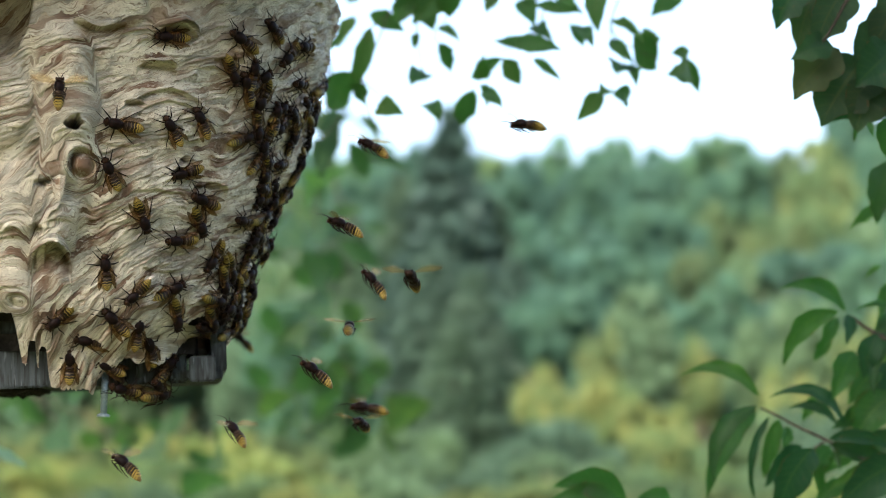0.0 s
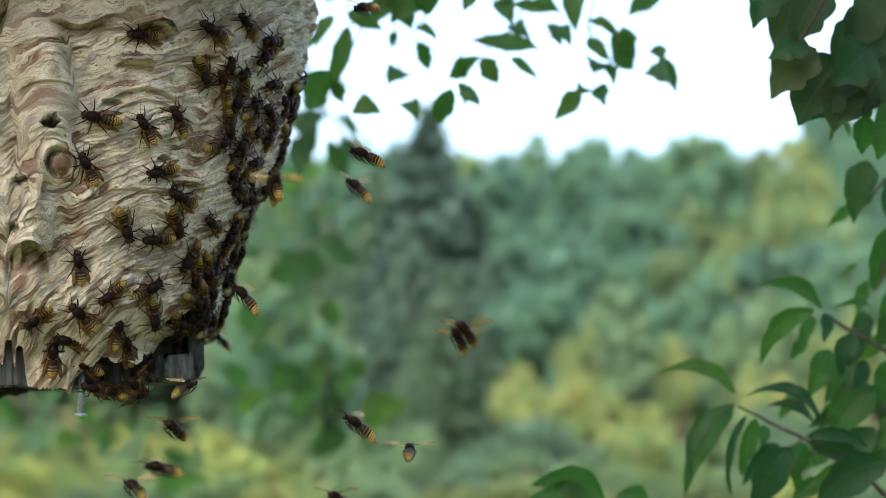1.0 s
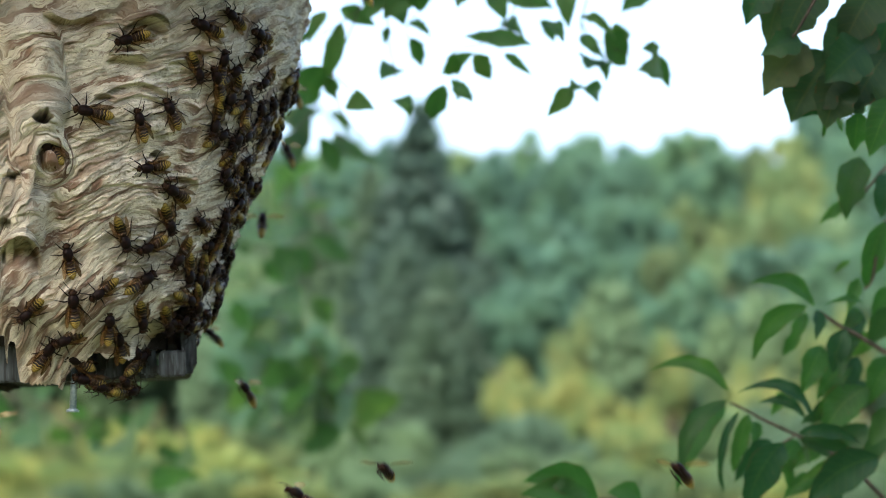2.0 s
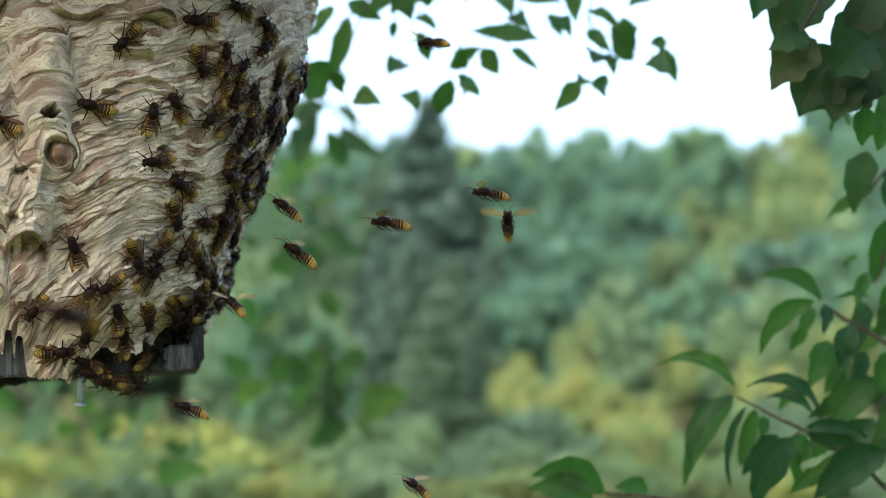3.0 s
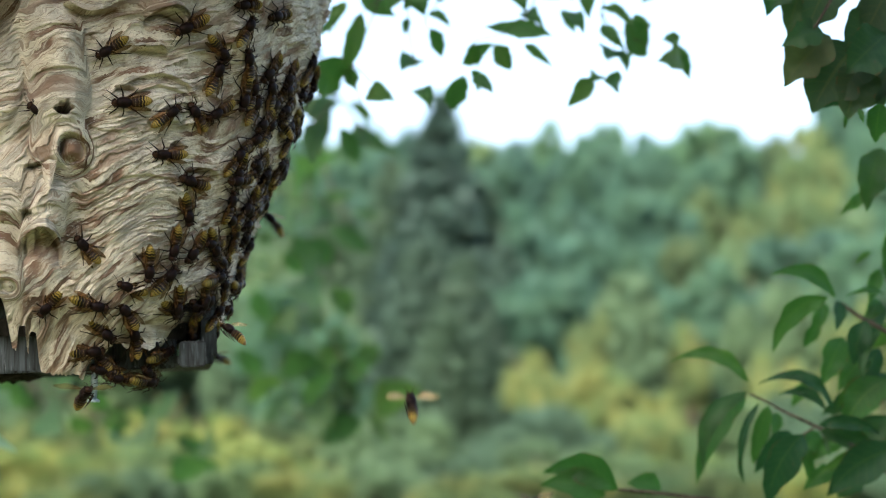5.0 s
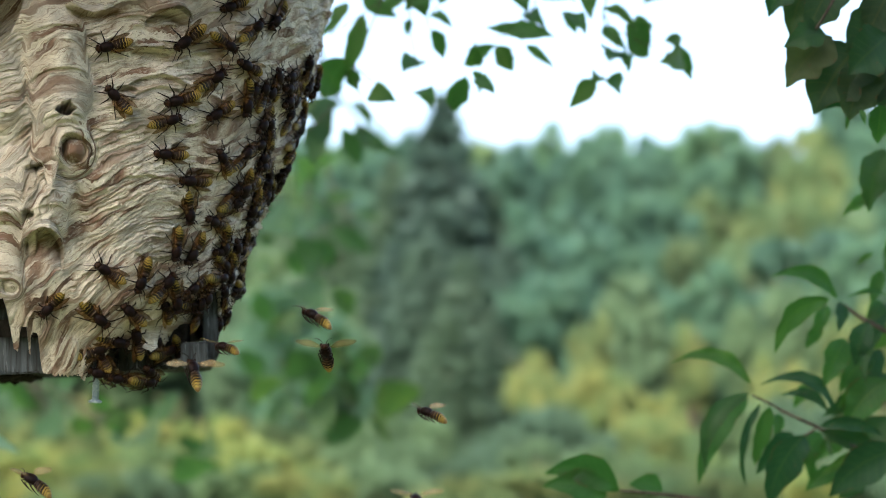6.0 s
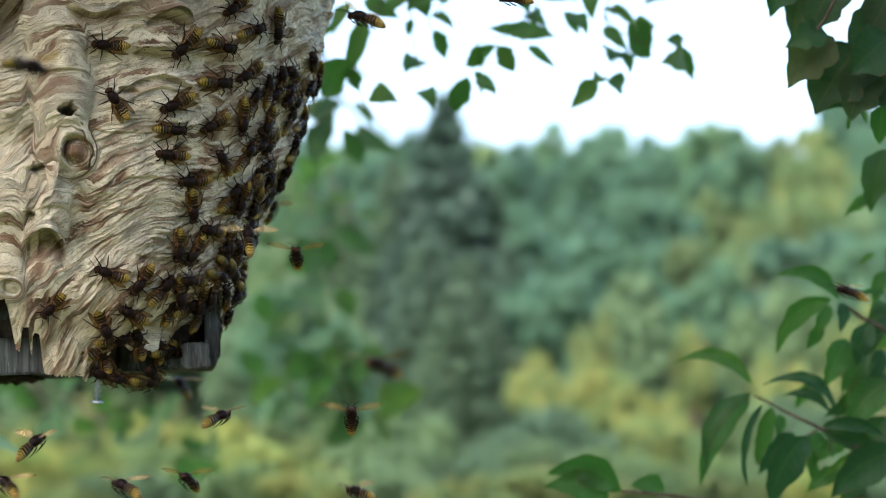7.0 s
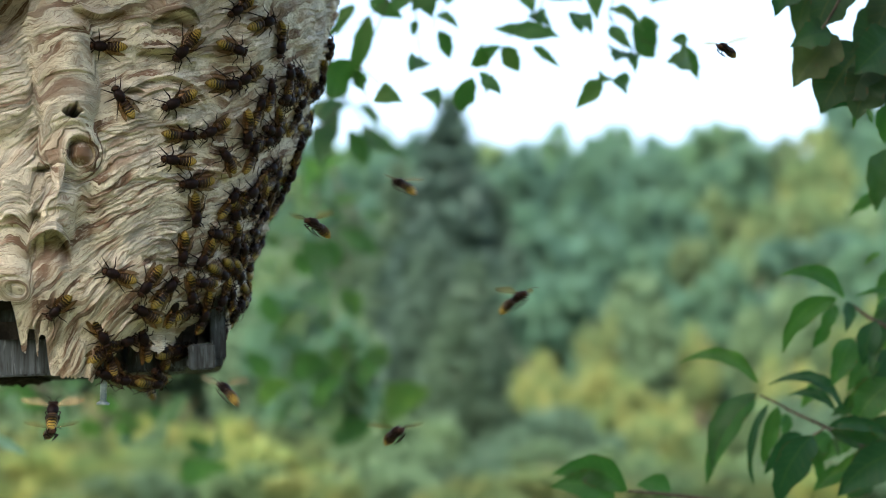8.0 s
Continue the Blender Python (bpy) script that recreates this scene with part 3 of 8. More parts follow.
def build_nest_box():
    """The wooden box inside the nest; its lower boards show under the torn paper."""
    box = tagged(new("nest_box"), "weathered grey wooden nest box under a roof board, overgrown by paper", "nest box")
    turn = pose(-0.2845, 1.117, 1.5255, 0, -2.4, 8)
    box.matrix_basis = turn
    x = -0.150
    for wide, high, back in ((0.052, 0.066, 0.0), (0.043, 0.064, 0.002), (0.058, 0.058, -0.009), (0.047, 0.044, -0.010), (0.034, 0.040, 0.006), (0.026, 0.046, 0.009), (0.0135, 0.030, 0.016), (0.0185, 0.0165, 0.0)):
        bm = bmesh.new()
        box_mesh(bm, (wide - 0.0015, 0.012, high), (x + wide / 2, back, high / 2 - 0.001), 0.0012)
        part("front_board", bm, WOOD, box)
        x += wide
    bm = bmesh.new()
    box_mesh(bm, (0.292, 0.165, 0.006), (0.0, 0.0905, 0.004), 0.001)
    part("bottom_board", bm, WOOD, box)
    # crumbly near-black crust under the board
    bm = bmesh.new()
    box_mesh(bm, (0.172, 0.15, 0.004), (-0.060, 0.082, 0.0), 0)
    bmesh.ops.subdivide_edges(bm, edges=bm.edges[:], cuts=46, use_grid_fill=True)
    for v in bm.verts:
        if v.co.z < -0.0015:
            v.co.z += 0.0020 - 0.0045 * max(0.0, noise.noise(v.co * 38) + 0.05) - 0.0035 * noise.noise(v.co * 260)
    part("dark_crust", bm, NEAR_BLACK, box, "crumbly near-black crust")
    for side in (-1, 1):
        bm = bmesh.new()
        box_mesh(bm, (0.010, 0.16, 0.05), (side * 0.1435, 0.088, 0.031), 0.001)
        part("side_board", bm, WOOD, box)
    bm = bmesh.new()
    box_mesh(bm, (0.26, 0.014, 0.25), (-0.02, 0.167, 0.125), 0.002)
    part("back_board", bm, WOOD, box)
    bm = bmesh.new()
    box_mesh(bm, (0.436, 0.345, 0.020), (0.0, 0.004, 0.2595), 0.003)
    part("roof_board", bm, WOOD, box, "dark weathered roof board")
    return box


build_nest_box()


def build_nail():
    nail = new("nail")
    bm = bmesh.new()
    tube(bm, [(0, 0, 0.030), (0, 0, 0.0015)], [0.0021, 0.0021], 10)
    shank = part("shank", bm, STEEL, nail)
    bm = bmesh.new()
    tube(bm, [(0, 0, 0.0022), (0, 0, 0.0012), (0, 0, 0)], [0.0024, 0.0042, 0.0040], 14)
    part("nail_head", bm, STEEL, nail)
    tagged(nail, "grey steel nail hanging head down from the box", "nail")
    nail.matrix_basis = pose(*NAIL_AT, 3, 2, 0)


def build_post():
    """The post that carries the box, behind the nest."""
    post = tagged(new("post"), "rough round wooden post carrying the nest box", "post")
    bm = bmesh.new()
    pts = [(0.004 * math.sin(i * 1.3), 0.004 * math.cos(i * 1.7), 0.26 * i - 0.2) for i in range(10)]
    tube(bm, pts, [0.052 - 0.001 * i for i in range(10)], 14)
    part("shaft", bm, BARK, post)
    post.matrix_basis = pose(-0.425, 1.335, 0)


build_post()
build_nail()

# ---- ground and distance ----
def ground_z(x, y):
    """A meadow that dips gently and rises to a wooded ridge to the north."""
    z = float(np.interp(y, [-400, 0, 15, 40, 60, 80, 110, 150, 220, 420, 3000], [0, 0, 0, -0.8, 0.2, 2.0, 6.0, 11.5, 17, 12, 0]))
    return z + 0.35 * noise.noise(Vector((x * 0.05, y * 0.05, 0))) * min(1.0, max(0.0, (abs(y) - 8) / 20))


def build_ground():
    xs = np.concatenate([np.linspace(-2500, -150, 10), np.linspace(-120, 120, 41), np.linspace(150, 2500, 10)])
    ys = np.concatenate([np.linspace(-2500, -60, 10), np.linspace(-40, 240, 57), np.linspace(300, 3000, 12)])
    verts = [(x, y, ground_z(x, y)) for y in ys for x in xs]
    n = len(xs)
    faces = [(j * n + i, j * n + i + 1, (j + 1) * n + i + 1, (j + 1) * n + i) for j in range(len(ys) - 1) for i in range(n - 1)]
    tagged(new("ground", mesh_of("ground", verts, faces, GROUND)), "rough green meadow rising to a wooded hill", "ground", kind="structure")


build_ground()


def crown_mesh(rng, clumps, per, size, material, spread, leaf):
    """A crown of separate leafy clumps: spread gives the clump's place and radius."""
    verts, faces = [], []
    for _ in range(clumps):
        c, r = spread(rng)
        for _ in range(per):
            d = rng.normal(size=3)
            d /= np.linalg.norm(d) + 1e-9
            p = c + d * r * (0.55 + 0.5 * rng.random())
            a = rng.normal(size=3) + 0.6 * d
            a /= np.linalg.norm(a) + 1e-9
            b = np.cross(a, d + 0.5 * rng.normal(size=3))
            b /= np.linalg.norm(b) + 1e-9
            s = leaf * (0.6 + 0.8 * rng.random())
            k = len(verts)
            verts += [tuple(p - a * s * 0.5), tuple(p + b * s * 0.32), tuple(p + a * s * 0.5), tuple(p - b * s * 0.32)]
            faces.append((k, k + 1, k + 2, k + 3))
    return mesh_of("crown", verts, faces, material, False)


def broad_tree(name, seed, material, label, category="tree", clumps=300, per=24, leaf=0.066):
    """A rounded tree of height 1: trunk with limbs, uneven crown."""
    rng = np.random.default_rng(seed)
    tree = tagged(new(name), label, category)
    bm = bmesh.new()
    tube(bm, [(0, 0, -0.03), (0.01, 0, 0.15), (-0.01, 0.01, 0.4), (0.01, 0, 0.75)], [0.035, 0.027, 0.02, 0.006], 8)
    for i in range(7):
        a = i * 2.4 + rng.random()
        h = 0.2 + 0.07 * i
        tube(bm, [(0, 0, h), (0.13 * math.cos(a), 0.13 * math.sin(a), h + 0.09), (0.24 * math.cos(a), 0.24 * math.sin(a), h + 0.2)], [0.013, 0.009, 0.003], 5)
    part("trunk", bm, BARK, tree)
    heads = [(rng.normal(size=3) * (0.17, 0.17, 0.18) + (0, 0, 0.595), 0.12 + 0.09 * rng.random()) for _ in range(11)]

    def spread(r):
        c, q = heads[r.integers(len(heads))]
        d = r.normal(size=3)
        d /= np.linalg.norm(d)
        p = c + d * q * (0.75 + 0.35 * r.random())
        p[2] = min(max(p[2], 0.12), 0.98)
        return p, 0.04 + 0.025 * r.random()
    crown = new("crown", crown_mesh(rng, clumps, per, 1.0, material, spread, leaf))
    crown.parent = tree
    return tree


def conifer(name, seed, material, label):
    rng = np.random.default_rng(seed)
    tree = tagged(new(name), label, "tree")
    bm = bmesh.new()
    tube(bm, [(0, 0, -0.03), (0, 0, 0.5), (0, 0, 0.98)], [0.022, 0.012, 0.002], 8)
    part("trunk", bm, BARK, tree)
    for i in range(16):
        a, h = i * 2.4, 0.1 + 0.05 * i
        r = 0.21 * (1.02 - h) ** 0.8
        bm = bmesh.new()
        tube(bm, [(0, 0, h), (r * math.cos(a), r * math.sin(a), h - 0.03)], [0.005, 0.001], 4)
        part("branch", bm, BARK, tree)

    def spread(r):
        h = 1 - r.random() ** 0.6 * 0.95
        layer = round(h * 22) / 22
        q = 0.22 * (1.03 - layer) ** 0.8 * (0.35 + 0.7 * r.random() ** 0.5)
        a = r.random() * math.tau
        return np.array([q * math.cos(a), q * math.sin(a), layer - 0.12 * q]), 0.018 + 0.012 * r.random()
    crown = new("crown", crown_mesh(rng, 700, 14, 1.0, material, spread, 0.042))
    crown.parent = tree
    return tree


def place(ob, x, y, high, wide, turn, copies=True):
    """Sets a copy of a tree of height 1 on the ground."""
    c = copy_thing(ob, pose(x, y, ground_z(x, y) - 0.02 * high, 0, 0, turn)) if copies else ob
    if not copies:
        c.matrix_basis = pose(x, y, ground_z(x, y) - 0.02 * high, 0, 0, turn)
    c.scale = (wide, wide, high)
    return c


KINDS = {}
for seed, (key, material, label) in enumerate((
        ("green", CROWN_BROAD, "full green broadleaved tree on the wooded hill"),
        ("green_b", CROWN_BROAD, "rounded mid-green broadleaved tree in the wood"),
        ("olive", CROWN_OLIVE, "olive-green broadleaved tree turning yellow"),
        ("mist", CROWN_MIST, "pale grey-green willowy tree"),
        ("yellow", CROWN_YELLOW, "yellowing leafy bush at the wood's edge"))):
    KINDS[key] = [broad_tree("bush" if key == "yellow" else "tree", 20 + 3 * seed + i, material, label, "bush" if key == "yellow" else "tree") for i in range(2)]
KINDS["dark"] = [conifer("conifer", 60 + i, CROWN_DARK, "tall dark spruce standing before the wood") for i in range(2)]
used = {}


def plant(kind, bearing, y, top, wide):
    """A tree of a kind at distance y; bearing and top in degrees from the eye."""
    x = y * math.tan(radians(bearing))
    high = EYE[2] + y * math.tan(radians(top)) - ground_z(x, y)
    n = used[kind] = used.get(kind, -1) + 1
    place(KINDS[kind][n % 2], x, y, max(high, 1.0), wide, n * 73.0, copies=n > 1)


wood = random.Random(4)
RIDGE_AT = [-16, -3.4, -1.5, 1.2, 3.9, 5.8, 7.0, 9.3, 11.5, 13.0, 16]
RIDGE_TOP = [8.6, 9.1, 9.3, 9.1, 9.5, 9.4, 9.1, 9.9, 9.4, 10.4, 11.0]
for row, (y, drop, kinds, gap, wide) in enumerate((
        (152, 0.0, ("green", "green_b", "green", "olive"), 1.1, 7.5),
        (132, 1.1, ("green_b", "green", "green", "green_b"), 1.5, 7.0),
        (108, 2.3, ("green", "green_b", "green", "mist"), 1.6, 6.2),
        (86, 3.7, ("mist", "green", "mist", "green_b", "olive"), 1.7, 5.4),
        (66, 4.9, ("green_b", "mist", "green", "mist"), 1.8, 4.6))):
    b = -17.0
    while b < 17.5:
        if y < 90 and -1.6 < b < 2.5:
            b += 0.6
            continue
        top = float(np.interp(b, RIDGE_AT, RIDGE_TOP)) - drop + wood.uniform(-0.35, 0.25)
        plant(wood.choice(("olive", "green", "olive")) if b > 8.5 and y > 100 else wood.choice(kinds), b, y + wood.uniform(-6, 6), top, wide * wood.uniform(0.8, 1.15))
        b += gap * wood.uniform(0.75, 1.2)
for b, y, top, wide in ((0.15, 78, 10.3, 17.5), (1.6, 82, 7.6, 14.0), (-1.3, 80, 8.2, 14.0), (-3.2, 84, 7.4, 13.0), (2.3, 72, 5.4, 11.0), (-0.4, 68, 5.9, 11.5), (1.0, 66, 5.2, 11.0), (0.4, 62, 3.6, 9.0)):
    plant("dark", b, y, top, wide)
for b, y, top, wide in ((3.1, 58, 2.9, 2.2), (5.2, 62, 3.9, 2.0), (8.3, 62, 3.9, 2.0), (5.5, 50, 2.1, 2.1), (6.9, 48, 1.5, 2.0), (7.0, 44, 0.4, 1.7), (11.2, 52, 2.8, 2.4), (9.7, 46, 0.2, 1.7),
                        (4.3, 53, 1.7, 1.6), (12.6, 46, 1.4, 2.1), (2.9, 45, 0.4, 1.8), (13.6, 58, 4.2, 2.4)):
    plant("yellow", b, y, top, wide * 1.15)
b = -16.0
while b < 16:
    plant("mist" if -3 < b < 5 or b > 8 else "yellow" if b < -5 else "olive", b, 42 + wood.uniform(-3, 3), 0.2 + wood.uniform(-0.5, 0.5), 2.6)
    plant(wood.choice(("yellow", "yellow", "yellow", "olive") if b < -4 else ("mist", "olive", "mist", "green")), b + 0.9, 34 + wood.uniform(-2, 2), -0.75 + wood.uniform(-0.4, 0.5), 2.2)
    plant(wood.choice(("yellow", "olive", "mist")), b + 0.4, 28 + wood.uniform(-1.5, 1.5), -1.9 + wood.uniform(-0.3, 0.3), 1.9)
    b += 2.3

# ---- plants near the camera ----
def twig(owner, points, thick, thin, sides=6, name="twig", material=None):
    """A bent twig tapering from thick to thin (its radii)."""
    bm = bmesh.new()
    p = [Vector(q) for q in points]
    fine = []
    for i in range(len(p) - 1):
        a, b, c, d = p[max(i - 1, 0)], p[i], p[i + 1], p[min(i + 2, len(p) - 1)]
        for k in range(5):
            s = k / 5
            fine.append(0.5 * (2 * b + (c - a) * s + (2 * a - 5 * b + 4 * c - d) * s * s + (3 * b - a - 3 * c + d) * s ** 3))
    fine.append(p[-1])
    n = len(fine)
    tube(bm, fine, [(thick + (thin - thick) * i / (n - 1)) * (1 + 0.12 * noise.noise(fine[i] * 160)) for i in range(n)], sides)
    return part(name, bm, material or TWIG, owner)


def leaf(owner, base, tip, wide, bow, droop, roll, material):
    """A pointed leaf from its stalk to its tip: wide over long, bowed sideways, drooping, rolled about its length (degrees)."""
    base, along = Vector(base), Vector(tip) - Vector(base)
    size = along.length
    away = Vector((0.0, 1.0, 0.0))
    side = along.cross(away).normalized()
    if side.z < 0:
        side = -side
    turn = Matrix.Rotation(radians(roll), 3, along)
    across = turn @ side
    face = along.normalized().cross(across)
    if face.y > 0:
        face = -face
    rows, cols = 14, 2
    worn = 0.45 if owner.name.startswith("shrub") and base.z > 1.62 else 0.22
    verts, faces, blade = [], [], []
    for i in range(rows + 1):
        s = i / rows
        mid = along * s + side * (bow * size * 4 * s * (1 - s)) + face * (droop * size * 4 * s * (1 - s)) + Vector((0, 0, -0.25 * droop * size * s * s))
        half = 0.5 * wide * size * (math.sin(math.pi * s ** 0.78) ** 0.9 if 0 < s < 1 else 0.0) * (1 - 0.30 * s ** 2) + 0.004 * size
        for j in range(-cols, cols + 1):
            c = j / cols
            wave = 0.02 * size * math.sin(s * 19 + j) * abs(c)
            rag = 1 + worn * noise.noise(Vector((s * 5.5, 3.0 * (c > 0), 9 * base.x + 7 * base.z))) * abs(c)
            verts.append(mid + across * (half * c * rag) + face * (0.30 * half * abs(c) ** 1.4 + wave))
            blade.append((s, c))
    n = 2 * cols + 1
    for i in range(rows):
        for j in range(n - 1):
            faces.append((i * n + j, i * n + j + 1, (i + 1) * n + j + 1, (i + 1) * n + j))
    ob = new("leaf", mesh_of("leaf", verts, faces, material))
    uv = ob.data.uv_layers.new(name="blade")
    for loop in ob.data.loops:
        uv.data[loop.index].uv = blade[loop.vertex_index]
    ob.parent = owner
    ob.location = base
    return ob


# the shrub beside the nest: stems, then the leaves of its lower and upper sprays
shrub = tagged(new("shrub"), "leafy shrub with glossy pointed green leaves on thin twigs", "shrub")
twig(shrub, [(0.62, 1.42, -0.05), (0.56, 1.40, 0.7), (0.50, 1.38, 1.3), (0.46, 1.38, 1.75), (0.44, 1.40, 2.2)], 0.014, 0.005, 10)
twig(shrub, [(0.2457, 1.3800, 1.5165), (0.2626, 1.3800, 1.5083), (0.2699, 1.3800, 1.5039), (0.2959, 1.3800, 1.4918), (0.3122, 1.3800, 1.4826), (0.3423, 1.3800, 1.4645), (0.3887, 1.3800, 1.4137)], 0.0009, 0.0020)
twig(shrub, [(0.3168, 1.3800, 1.5874), (0.3319, 1.3800, 1.5764), (0.3458, 1.3800, 1.5690), (0.3795, 1.3800, 1.5480)], 0.0012, 0.0022)
twig(shrub, [(0.2958, 1.3800, 1.4913), (0.2861, 1.3800, 1.4852)], 0.0009, 0.0011)
twig(shrub, [(0.1426, 1.3800, 1.4429), (0.1808, 1.3800, 1.4395), (0.2675, 1.3800, 1.4266), (0.3710, 1.3800, 1.4008)], 0.001, 0.0024)
twig(shrub, [(0.3475, 1.3800, 1.6724), (0.3612, 1.3800, 1.6894), (0.3794, 1.3800, 1.7073), (0.4066, 1.3800, 1.7252)], 0.001, 0.002)
twig(shrub, [(0.3524, 1.3800, 1.6051), (0.3593, 1.3800, 1.6139), (0.3701, 1.3800, 1.6582), (0.4049, 1.3800, 1.6671)], 0.001, 0.0018)
twig(shrub, [(0.2583, 1.1880, 1.7631), (0.2606, 1.1880, 1.7654), (0.2678, 1.1880, 1.7772), (0.2766, 1.1880, 1.7929), (0.2918, 1.1880, 1.8149), (0.3311, 1.1880, 1.8386)], 0.0007, 0.0018)
twig(shrub, [(0.2950, 1.2400, 1.7632), (0.3116, 1.2400, 1.7877), (0.3284, 1.2400, 1.8163), (0.3615, 1.2400, 1.8452)], 0.001, 0.002)
twig(shrub, [(0.3037, 1.2450, 1.7438), (0.3201, 1.2450, 1.7561), (0.3449, 1.2450, 1.7806), (0.3779, 1.2450, 1.8053)], 0.001, 0.002)
leaf(shrub, (0.2458, 1.3871, 1.5262), (0.1863, 1.3977, 1.5433), 0.20, 0.20, 0.09, 8, LEAF)
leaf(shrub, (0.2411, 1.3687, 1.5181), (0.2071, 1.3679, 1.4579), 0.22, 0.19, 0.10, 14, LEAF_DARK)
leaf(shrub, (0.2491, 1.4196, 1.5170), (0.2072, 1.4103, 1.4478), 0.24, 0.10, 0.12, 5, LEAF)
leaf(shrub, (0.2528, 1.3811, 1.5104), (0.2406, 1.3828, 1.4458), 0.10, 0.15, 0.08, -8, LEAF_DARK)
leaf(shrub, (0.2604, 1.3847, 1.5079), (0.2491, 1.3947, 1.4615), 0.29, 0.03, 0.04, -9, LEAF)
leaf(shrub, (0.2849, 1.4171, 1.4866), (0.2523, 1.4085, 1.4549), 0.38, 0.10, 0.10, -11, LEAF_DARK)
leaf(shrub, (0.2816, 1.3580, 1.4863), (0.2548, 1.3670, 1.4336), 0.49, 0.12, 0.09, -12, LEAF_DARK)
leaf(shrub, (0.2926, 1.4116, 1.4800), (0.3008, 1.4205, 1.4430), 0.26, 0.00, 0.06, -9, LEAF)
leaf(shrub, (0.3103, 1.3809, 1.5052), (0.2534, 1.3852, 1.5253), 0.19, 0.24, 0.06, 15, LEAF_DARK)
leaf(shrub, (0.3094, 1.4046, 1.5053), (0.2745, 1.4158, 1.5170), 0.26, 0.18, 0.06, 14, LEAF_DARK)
leaf(shrub, (0.3208, 1.3867, 1.5605), (0.3006, 1.3787, 1.5235), 0.51, 0.06, 0.11, -6, LEAF)
leaf(shrub, (0.3066, 1.3752, 1.5915), (0.2629, 1.3777, 1.5479), 0.30, 0.20, 0.05, -14, LEAF)
leaf(shrub, (0.3166, 1.3961, 1.5929), (0.2641, 1.3915, 1.6104), 0.26, 0.20, 0.04, 6, LEAF)
leaf(shrub, (0.3146, 1.4156, 1.5888), (0.3004, 1.4151, 1.5617), 0.38, 0.05, 0.11, -1, LEAF)
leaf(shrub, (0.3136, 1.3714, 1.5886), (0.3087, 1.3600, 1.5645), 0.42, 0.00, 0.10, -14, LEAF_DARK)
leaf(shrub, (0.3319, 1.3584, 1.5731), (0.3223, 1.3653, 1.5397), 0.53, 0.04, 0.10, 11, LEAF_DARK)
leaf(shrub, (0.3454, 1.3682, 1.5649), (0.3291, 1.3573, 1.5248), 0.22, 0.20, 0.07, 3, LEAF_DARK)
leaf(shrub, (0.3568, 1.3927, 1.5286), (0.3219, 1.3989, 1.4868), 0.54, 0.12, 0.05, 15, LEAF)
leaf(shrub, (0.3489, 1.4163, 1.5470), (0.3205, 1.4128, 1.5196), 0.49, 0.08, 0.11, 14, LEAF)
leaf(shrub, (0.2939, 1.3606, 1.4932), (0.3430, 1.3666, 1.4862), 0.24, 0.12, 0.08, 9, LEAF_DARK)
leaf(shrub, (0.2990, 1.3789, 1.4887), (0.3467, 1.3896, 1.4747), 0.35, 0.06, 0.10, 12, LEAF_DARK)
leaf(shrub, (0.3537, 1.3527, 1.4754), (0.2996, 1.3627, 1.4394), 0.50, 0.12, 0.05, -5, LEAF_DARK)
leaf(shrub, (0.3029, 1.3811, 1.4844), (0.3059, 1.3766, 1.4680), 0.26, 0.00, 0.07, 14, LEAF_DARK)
leaf(shrub, (0.3279, 1.3699, 1.4725), (0.2919, 1.3614, 1.4539), 0.22, 0.08, 0.07, -10, LEAF)
leaf(shrub, (0.3488, 1.3719, 1.5935), (0.3165, 1.3610, 1.5919), 0.15, 0.08, 0.10, 16, LEAF)
leaf(shrub, (0.3601, 1.4277, 1.5923), (0.3441, 1.4214, 1.5756), 0.61, 0.00, 0.12, 1, LEAF)
leaf(shrub, (0.3191, 1.4089, 1.4567), (0.2908, 1.4071, 1.4418), 0.47, 0.10, 0.09, 10, LEAF)
leaf(shrub, (0.3555, 1.4088, 1.6163), (0.3463, 1.4086, 1.5884), 0.42, 0.00, 0.04, 13, LEAF)
leaf(shrub, (0.1432, 1.3856, 1.4427), (0.0854, 1.3964, 1.4571), 0.42, 0.20, 0.11, -12, LEAF)
leaf(shrub, (0.1340, 1.3906, 1.4381), (0.0832, 1.3890, 1.4469), 0.48, 0.10, 0.09, 9, LEAF)
leaf(shrub, (0.1776, 1.3951, 1.4423), (0.1511, 1.3940, 1.4475), 0.66, 0.10, 0.05, 11, LEAF)
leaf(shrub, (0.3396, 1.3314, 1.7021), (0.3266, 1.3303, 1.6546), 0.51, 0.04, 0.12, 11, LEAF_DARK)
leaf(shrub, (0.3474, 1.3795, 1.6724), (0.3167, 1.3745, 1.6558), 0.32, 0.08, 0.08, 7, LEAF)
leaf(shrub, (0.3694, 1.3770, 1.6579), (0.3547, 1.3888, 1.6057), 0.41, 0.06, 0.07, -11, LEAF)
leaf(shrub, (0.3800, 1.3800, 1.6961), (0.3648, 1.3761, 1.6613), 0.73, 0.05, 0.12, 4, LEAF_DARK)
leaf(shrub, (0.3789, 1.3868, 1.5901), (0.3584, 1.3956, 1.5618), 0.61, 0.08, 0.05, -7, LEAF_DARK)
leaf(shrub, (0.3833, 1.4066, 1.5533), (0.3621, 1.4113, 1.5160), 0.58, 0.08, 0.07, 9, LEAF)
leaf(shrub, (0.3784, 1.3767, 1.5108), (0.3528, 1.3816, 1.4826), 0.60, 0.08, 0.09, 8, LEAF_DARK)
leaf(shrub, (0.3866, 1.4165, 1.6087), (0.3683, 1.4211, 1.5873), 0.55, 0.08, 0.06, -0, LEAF)
